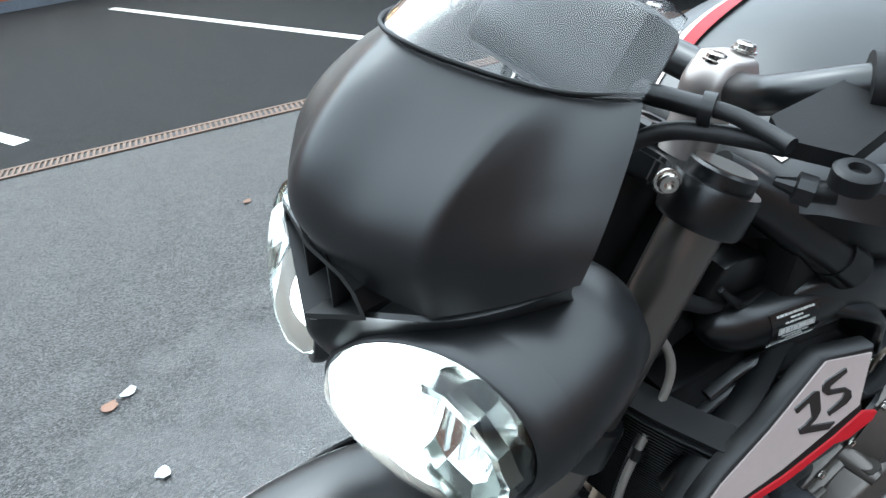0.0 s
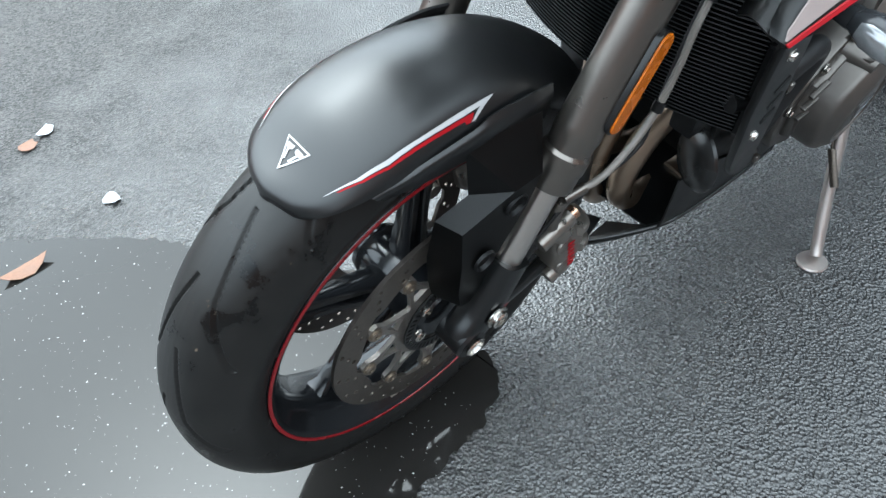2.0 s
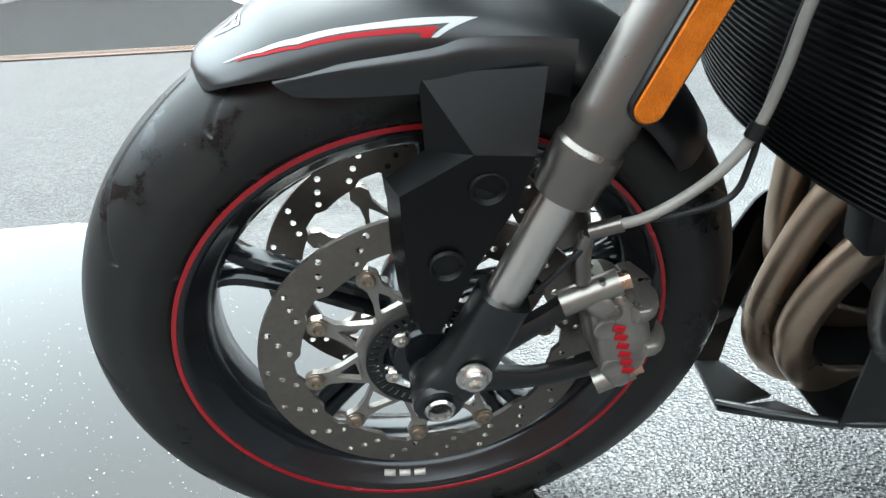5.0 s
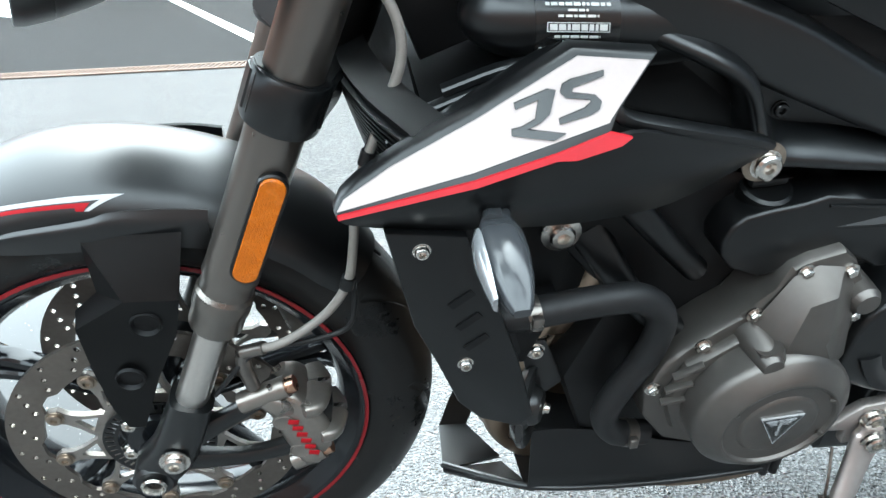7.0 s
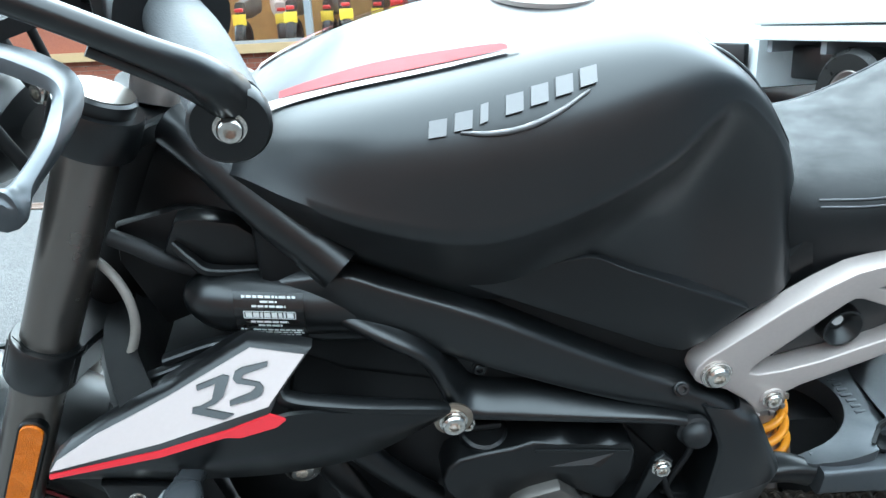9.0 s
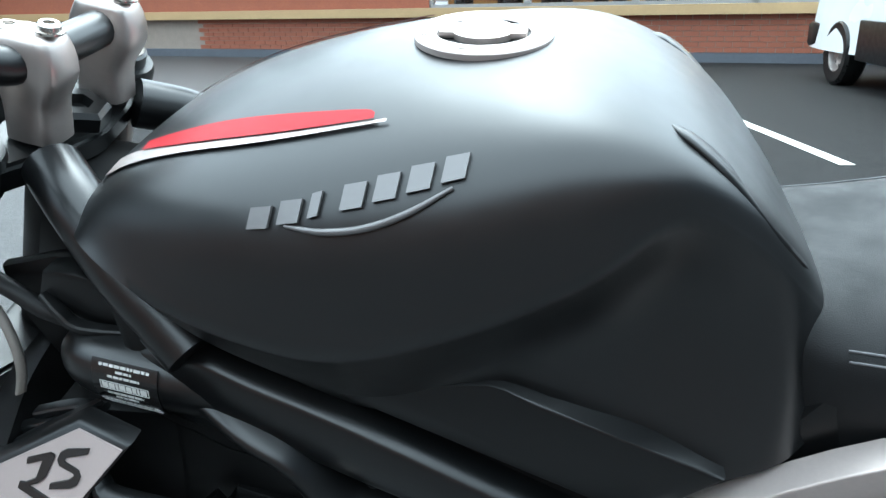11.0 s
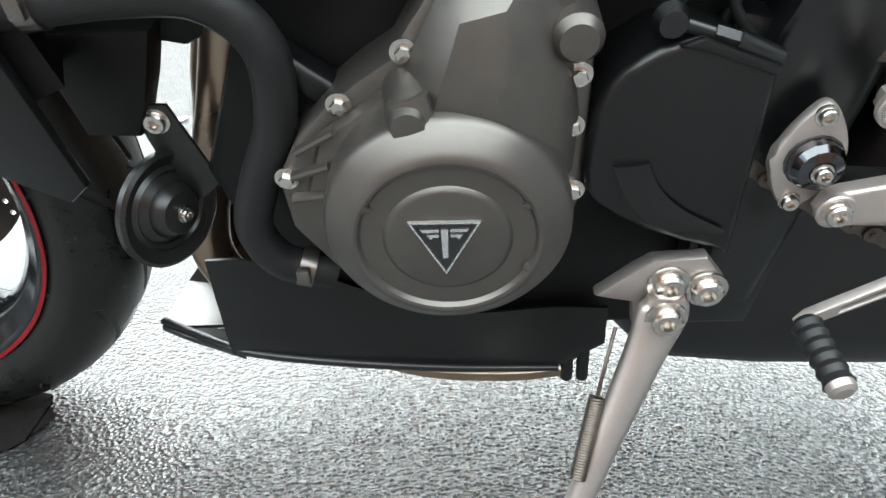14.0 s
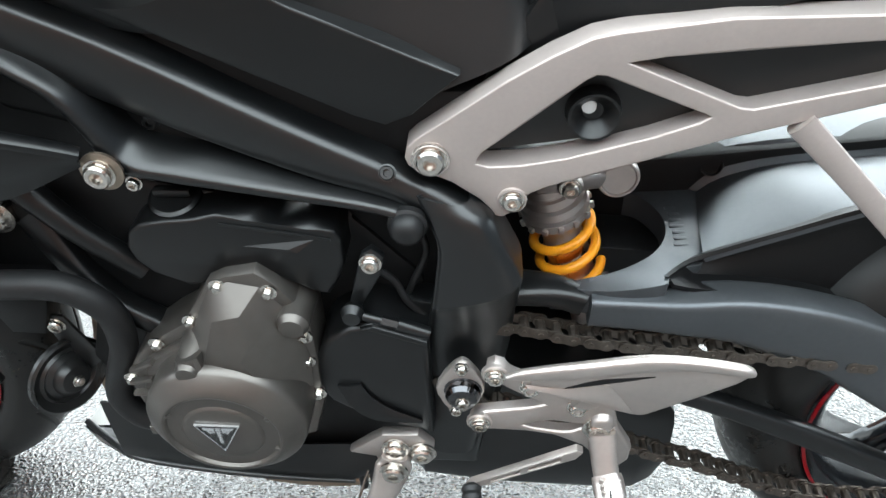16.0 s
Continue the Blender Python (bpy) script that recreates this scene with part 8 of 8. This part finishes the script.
# drain channel with slotted grate
DA, DB = V(-4.0, 4.37, 0), V(6.0, 2.27, 0)
DD = (DB - DA).normalized()
DN = V(-DD.y, DD.x, 0)
bm = B()
loft(bm, [[DA - DN * 0.075 + V(0, 0, 0.001), DA + DN * 0.075 + V(0, 0, 0.001), DB + DN * 0.075 + V(0, 0, 0.001), DB - DN * 0.075 + V(0, 0, 0.001)], [DA - DN * 0.075 + V(0, 0, 0.003), DA + DN * 0.075 + V(0, 0, 0.003), DB + DN * 0.075 + V(0, 0, 0.003), DB - DN * 0.075 + V(0, 0, 0.003)]])
drain = tagged(finish(bm, "drain_channel", M_DARK), kind="structure", label="dark drain channel with rusty slotted grate", category="drain")
bm = B()
for s in (-1, 1):
    o = DN * 0.066 * s
    loft(bm, [[DA + o - DN * 0.012 + V(0, 0, 0.003), DA + o + DN * 0.012 + V(0, 0, 0.003), DB + o + DN * 0.012 + V(0, 0, 0.003), DB + o - DN * 0.012 + V(0, 0, 0.003)], [DA + o - DN * 0.012 + V(0, 0, 0.009), DA + o + DN * 0.012 + V(0, 0, 0.009), DB + o + DN * 0.012 + V(0, 0, 0.009), DB + o - DN * 0.012 + V(0, 0, 0.009)]])
for k in range(int((DB - DA).length / 0.030)):
    c = DA + DD * (k * 0.030)
    loft(bm, [[c + DD * u + DN * v + V(0, 0, z) for u, v in ((-0.007, -0.06), (0.007, -0.06), (0.007, 0.06), (-0.007, 0.06))] for z in (0.003, 0.008)])
g = part("grate_bars", bm, M_GRATE, drain)
g["kind"] = "stuff"
bm = B()
far = [DA + DN * 0.08, DB + DN * 0.08, DB + DN * 12, DA + DN * 12]
loft(bm, [[p + V(0, 0, 0.0004) for p in far], [p + V(0, 0, 0.0025) for p in far]])
tagged(finish(bm, "road", M_TARMAC), kind="structure", label="darker tarmac of the parking bays beyond the drain", category="road")
bm = B()
rng = random.Random(11)
for k in range(2200):
    x, y = rng.uniform(-1.1, 0.05), rng.uniform(-0.12, 0.95)
    if y > 0.62 - 1.05 * (x + 0.10) or y < -0.08 - 0.1 * min(1.0, -4 * x):
        continue
    r = rng.choice((0.0004, 0.0005, 0.0006, 0.0006, 0.0008, 0.001, 0.0014))
    bmesh.ops.create_circle(bm, cap_ends=True, segments=5, radius=r, matrix=Matrix.Translation((x, y, 0.0036)))
tagged(finish(bm, "floating_grit", M_GRIT), "tiny pale bits floating on the puddle", "grit", kind="stuff")
# litter
def scrap(name, label, cat, x, y, r, material, sx=1.0, rot=0.0, curl=0.006):
    bm = B()
    n = 9
    rng = random.Random(int((x + 5) * 1000))
    ring = [(r * (0.7 + 0.5 * rng.random()) * math.cos(2 * math.pi * k / n) * sx, r * (0.7 + 0.5 * rng.random()) * math.sin(2 * math.pi * k / n)) for k in range(n)]
    c = math.cos(rot), math.sin(rot)
    low = [V(x + c[0] * u - c[1] * v, y + c[1] * u + c[0] * v, 0.004 + curl * (u / (r * sx)) ** 2) for u, v in ring]
    loft(bm, [low, [p + V(0, 0, 0.0012) for p in low]])
    return tagged(finish(bm, name, material), label, cat)


scrap("paper_scrap", "small white scrap of paper on wet asphalt", "litter", -0.134, 1.236, 0.017, M_PAPER, 1.5, 0.5)
scrap("dead_leaf", "small reddish dead leaf on wet asphalt", "leaf", -0.188, 1.202, 0.022, M_LEAF, 1.2, 0.2)
scrap("plastic_scrap", "pale blue-grey scrap lying on asphalt", "litter", -0.129, 0.863, 0.018, M_PAPER, 1.3, 1.2)
scrap("dead_leaf", "curled brown leaf at the puddle's edge", "leaf", -0.343, 0.785, 0.020, M_LEAF, 2.2, 0.1, 0.012)
scrap("dead_leaf", "small orange leaf on asphalt", "leaf", 0.53, 2.206, 0.016, M_LEAF, 1.3, 0.8)

# ======== shop building behind the bays ========
WA, WD = V(-14, 14.24, 0), V(1, -0.22, 0).normalized()
WN = V(-WD.y, WD.x, 0)


def wall_box(name, u0, u1, z0, z1, d0, d1, material, label="", parent=None, kind="structure", cat="wall"):
    bm = B()
    loft(bm, [[WA + WD * u0 + WN * d + V(0, 0, z) for d, z in ((d0, z0), (d1, z0), (d1, z1), (d0, z1))], [WA + WD * u1 + WN * d + V(0, 0, z) for d, z in ((d0, z0), (d1, z0), (d1, z1), (d0, z1))]])
    ob = finish(bm, name, material, parent, label)
    if not parent:
        tagged(ob, kind=kind, category=cat)
    return ob


M_SHOPGLASS = glass("shop_glass", (0.95, 0.95, 0.95))
M_BIKERED = mat("red_shop_paint", (0.45, 0.02, 0.02), 0.3)
M_PLATE = mat("yellow_plate", (0.75, 0.55, 0.03), 0.5)
M_BIKEDARK = mat("dark_shop_bikes", (0.05, 0.045, 0.04), 0.4, 0.3)
M_SHOPLIGHT = glow("shop_lamp", (1.0, 0.70, 0.34), 2.5)
WZ = 0.66                                             # underside of the sill
wall = wall_box("wall_north", 0, 30, 0, WZ, 0.02, 0.30, M_MORTAR, "low red brick wall under the shop windows")
wall_box("plinth", 0, 30, 0, 0.135, -0.03, 0.02, M_STONE, "dark engineering-brick plinth", wall)
wall_box("window_sill", 0, 30, WZ, WZ + 0.14, -0.10, 0.30, M_SILL, "ochre painted window sill", wall)
wall_box("upper_wall", 0, 30, 3.0, 4.0, 0.02, 0.30, M_BRICK, "red brick wall above the windows", wall)
WIN0, WIN1 = 12.58, 20.73
for u0, u1 in ((0, WIN0), (WIN1, 30)):
    wall_box("brick_pier", u0, u1, WZ + 0.14, 3.0, 0.02, 0.30, M_BRICK, "red brick beside the window", wall)
wall_box("wall_shop_back", WIN0 - 0.6, WIN1 + 0.6, 0, 3.0, 2.3, 2.4, M_SHOPIN)["label"] = "warm shop interior wall"
wall_box("shop_floor", WIN0, WIN1, 0.0, 0.02, 0.30, 2.3, M_SHOPIN, "shop floor", wall)
win = wall_box("window_1", WIN0, WIN1, 2.94, 3.0, 0.05, 0.16, M_FRAMEW, "grey-framed shop window")
n = 5
for k in range(n + 1):
    u = WIN0 + (WIN1 - WIN0) * k / n
    wall_box("mullion", u - 0.05, u + 0.05, WZ + 0.12, 2.94, 0.05, 0.16, M_FRAMEW, "", win)
wall_box("frame_rail", WIN0, WIN1, WZ + 0.12, WZ + 0.19, 0.05, 0.16, M_FRAMEW, "", win)
for k in range(n):
    u = WIN0 + (WIN1 - WIN0) * k / n
    p = wall_box("pane", u + 0.05, u + (WIN1 - WIN0) / n - 0.05, WZ + 0.19, 2.94, 0.10, 0.106, M_SHOPGLASS, "", win)
    p.visible_shadow = False
rng = random.Random(4)


def shop_bike(u, d, rot):
    """A motorcycle on show seen from behind, far off: tyre, tail, yellow plate, tail lamp, bars."""
    o = tagged(new("display_motorcycle"), "motorcycle on show behind the shop window, seen from its tail", "motorcycle", "motorcycles in the shop")
    o.matrix_basis = Matrix.Translation(WA + WD * u + WN * d + V(0, 0, 0.55)) @ Matrix.Rotation(rot, 4, "Z")
    bm = B()
    lathe(bm, [(-0.08, 0.22), (-0.09, 0.27), (-0.05, 0.31), (0.05, 0.31), (0.09, 0.27), (0.08, 0.22)], (0, 0, 0.31), (1, 0, 0), 24, closed=True)
    part("tyre", bm, M_RUBBER, o)
    bm = B()
    strap(bm, [(0, -0.05, 0.78, 0.10, 0.12), (0, 0.3, 0.80, 0.12, 0.16), (0, 0.8, 0.92, 0.16, 0.2)][::1], 4, 12)
    part("tail", bm, rng.choice([M_BIKEDARK, M_BIKERED, M_BIKEDARK, M_PAINTSILVER]), o)
    bm = B()
    box(bm, (0, -0.18, 0.62), (0.22, 0.02, 0.17), 0.005)
    part("number_plate", bm, M_PLATE, o, "plain yellow plate")
    bm = B()
    box(bm, (0, -0.16, 0.77), (0.14, 0.05, 0.06), 0.015)
    part("tail_lamp", bm, M_BIKERED, o)
    bm = B()
    tube(bm, [(-0.38, 0.9, 1.12), (-0.2, 0.95, 1.08), (0.2, 0.95, 1.08), (0.38, 0.9, 1.12)], 0.02, 8)
    for sx in (-1, 1):
        box(bm, (sx * 0.40, 0.85, 1.24), (0.14, 0.03, 0.08), 0.02)
    part("bars", bm, M_BIKEDARK, o)


for k in range(16):
    shop_bike(WIN0 + 0.35 + 0.43 * k, 0.70 + 0.75 * (k % 2), radians(rng.uniform(-14, 14)))
lamps = B()
for k in range(7):
    for j in range(2):
        box(lamps, WA + WD * (WIN0 + 0.5 + 1.15 * k) + WN * (1.0 + 0.9 * j) + V(0, 0, 2.75), (0.5, 0.12, 0.04), 0.01)
tagged(finish(lamps, "shop_lights", M_SHOPLIGHT), "warm lit strip lights inside the shop", "lamp", kind="stuff")

# bricks of the low wall
rows_n = int((WZ - 0.135) / 0.075)
bl, bh = 0.225, 0.075
bm = B()
box(bm, (0, 0, 0), (0.215, 0.012, 0.065), 0.003)
bmesh.ops.recalc_face_normals(bm, faces=bm.faces)
brick_me = bpy.data.meshes.new("brick")
bm.to_mesh(brick_me)
bm.free()
brick_me.materials.append(M_BRICK)
rot = Matrix.Rotation(math.atan2(WD.y, WD.x), 4, "Z")
rest = B()
count = 0
for r in range(rows_n):
    k = 0
    u = 8.0 + (bl / 2 if r % 2 else 0)
    while u < 24:
        pos = WA + WD * u + WN * 0.016 + V(0, 0, 0.135 + bh * (r + 0.5))
        if 12.0 < u < 20.0 and count < 300:
            share("brick", brick_me, wall, Matrix.Translation(pos) @ rot)
            count += 1
        else:
            box(rest, pos, (0.215, 0.012, 0.065), 0, rot)
        u += bl
g = part("brickwork", rest, M_BRICK, wall)
g["kind"] = "stuff"

# ======== white flatbed van ========
VA, VB = V(3.35, 7.90, 0), V(3.61, 3.61, 0)              # front and rear axle, near side
VD = (VB - VA).normalized()
VN = V(-VD.y, VD.x, 0)
if VN.x < 0:
    VN = -VN
VM = Matrix(((VD.x, VN.x, 0, VA.x), (VD.y, VN.y, 0, VA.y), (0, 0, 1, 0), (0, 0, 0, 1)))
van = tagged(new("van"), "white flatbed van parked in a marked bay", "van")
van.matrix_basis = VM
WB = (VB - VA).length
bm = B()
rings = []
for x, z0, z1, w in ((-0.92, 0.42, 0.85, 0.10), (-0.85, 0.34, 0.98, 0.04), (-0.45, 0.34, 1.12, 0.0), (-0.05, 0.34, 1.22, 0.0), (0.35, 0.34, 1.95, 0.03), (0.7, 0.34, 2.18, 0.06), (3.10, 0.32, 2.22, 0.06), (3.20, 0.34, 2.18, 0.08)):
    rings.append([V(x, w, z0), V(x, 2.0 - w, z0), V(x, 2.0 - w - 0.05, z1 - 0.1), V(x, 1.75 - w, z1), V(x, 0.25 + w, z1), V(x, w + 0.05, z1 - 0.1)])
loft(bm, rings)
cab = part("cab", bm, M_VAN, van, "white van cab", 30)
bm = B()
box(bm, (1.85, 0.02, 0.49), (2.60, 0.05, 0.38), 0.015)
part("sill_trim", bm, M_PLASTIC, cab, "dark grey lower trim")
bm = B()
box(bm, (-0.75, 1.0, 0.48), (0.35, 1.96, 0.28), 0.05)
part("bumper", bm, M_PLASTIC, cab, "black front bumper")
bm = B()
prism(bm, [(0.32, 1.30), (0.62, 1.95), (1.45, 1.98), (1.45, 1.30)], 0.025, 0.04)
part("side_window", bm, M_LABEL, cab, "dark side window")
bm = B()
box(bm, (2.60, -0.012, 0.57), (0.09, 0.02, 0.05), 0.008)
part("side_marker", bm, M_ORANGE, cab, "amber side marker")
bm = B()
box(bm, (4.95, 1.0, 1.02), (3.3, 2.1, 0.40), 0.02)
box(bm, (4.95, 1.0, 0.76), (3.3, 2.06, 0.10), 0.01)
part("load_bed", bm, M_VAN, van, "white drop-side load bed")
bm = B()
for y in (0.55, 1.45):
    box(bm, (4.5, y, 0.60), (4.0, 0.09, 0.22), 0.01)
for x in (3.4, 4.0, 6.2):
    box(bm, (x, 1.0, 0.68), (0.06, 1.9, 0.12))
part("chassis", bm, M_FRAMEW, van, "grey chassis rails")
bm = B()
box(bm, (3.75, 0.25, 0.54), (0.60, 0.10, 0.24), 0.02)
part("side_tank", bm, M_PLASTIC, van)
for x, y in ((0, 0.12), (WB, 0.12), (0, 1.88), (WB, 1.88)):
    bm = B()
    lathe(bm, [(-0.10, 0.20), (-0.11, 0.30), (-0.08, 0.335), (0.08, 0.335), (0.11, 0.30), (0.10, 0.20)], (x, y, 0.335), (0, 1, 0), 40, closed=True)
    w = part("wheel", bm, M_RUBBER, van, "black van tyre")
    bm = B()
    sd = -1 if y < 1 else 1
    lathe(bm, [(0.09, 0.205), (0.095, 0.19), (0.03, 0.17), (0.045, 0.10), (0.085, 0.07), (0.085, 0.0)], (x, y, 0.335), (0, sd, 0), 32)
    part("wheel_rim", bm, M_SILVER, w, "silver steel wheel", 30)
    for k in range(8):
        bm = B()
        a = 2 * math.pi * k / 8
        lathe(bm, [(0.0, 0.0), (0.0, 0.022)], (x + math.cos(a) * 0.135, y + sd * 0.045, 0.335 + math.sin(a) * 0.135), (0, sd, 0), 10)
        part("rim_hole", bm, M_DARK, w)

# ======== unseen walls that close the yard behind and beside the camera =====
# south height and the tall dark east wall are set to block low sky
for nm, a, b, h in (("wall_south", (-14, -6.5), (8.5, -6.5), 3.7), ("wall_west", (-14, -6.5), (-14, 15.5), 4.0), ("wall_east", (8.5, -6.5), (8.5, 1.0), 6.5)):
    a, b = V(*a, 0), V(*b, 0)
    d = (b - a).normalized()
    nrm = V(-d.y, d.x, 0) * 0.15
    bm = B()
    loft(bm, [[a - nrm, a + nrm, a + nrm + V(0, 0, h), a - nrm + V(0, 0, h)], [b - nrm, b + nrm, b + nrm + V(0, 0, h), b - nrm + V(0, 0, h)]])
    tagged(finish(bm, nm, M_STONE if nm == "wall_east" else M_BROWNBRICK), kind="structure", label="unseen dark brick wall added to block low sky" if nm == "wall_east" else "plain brown brick wall", category="wall")
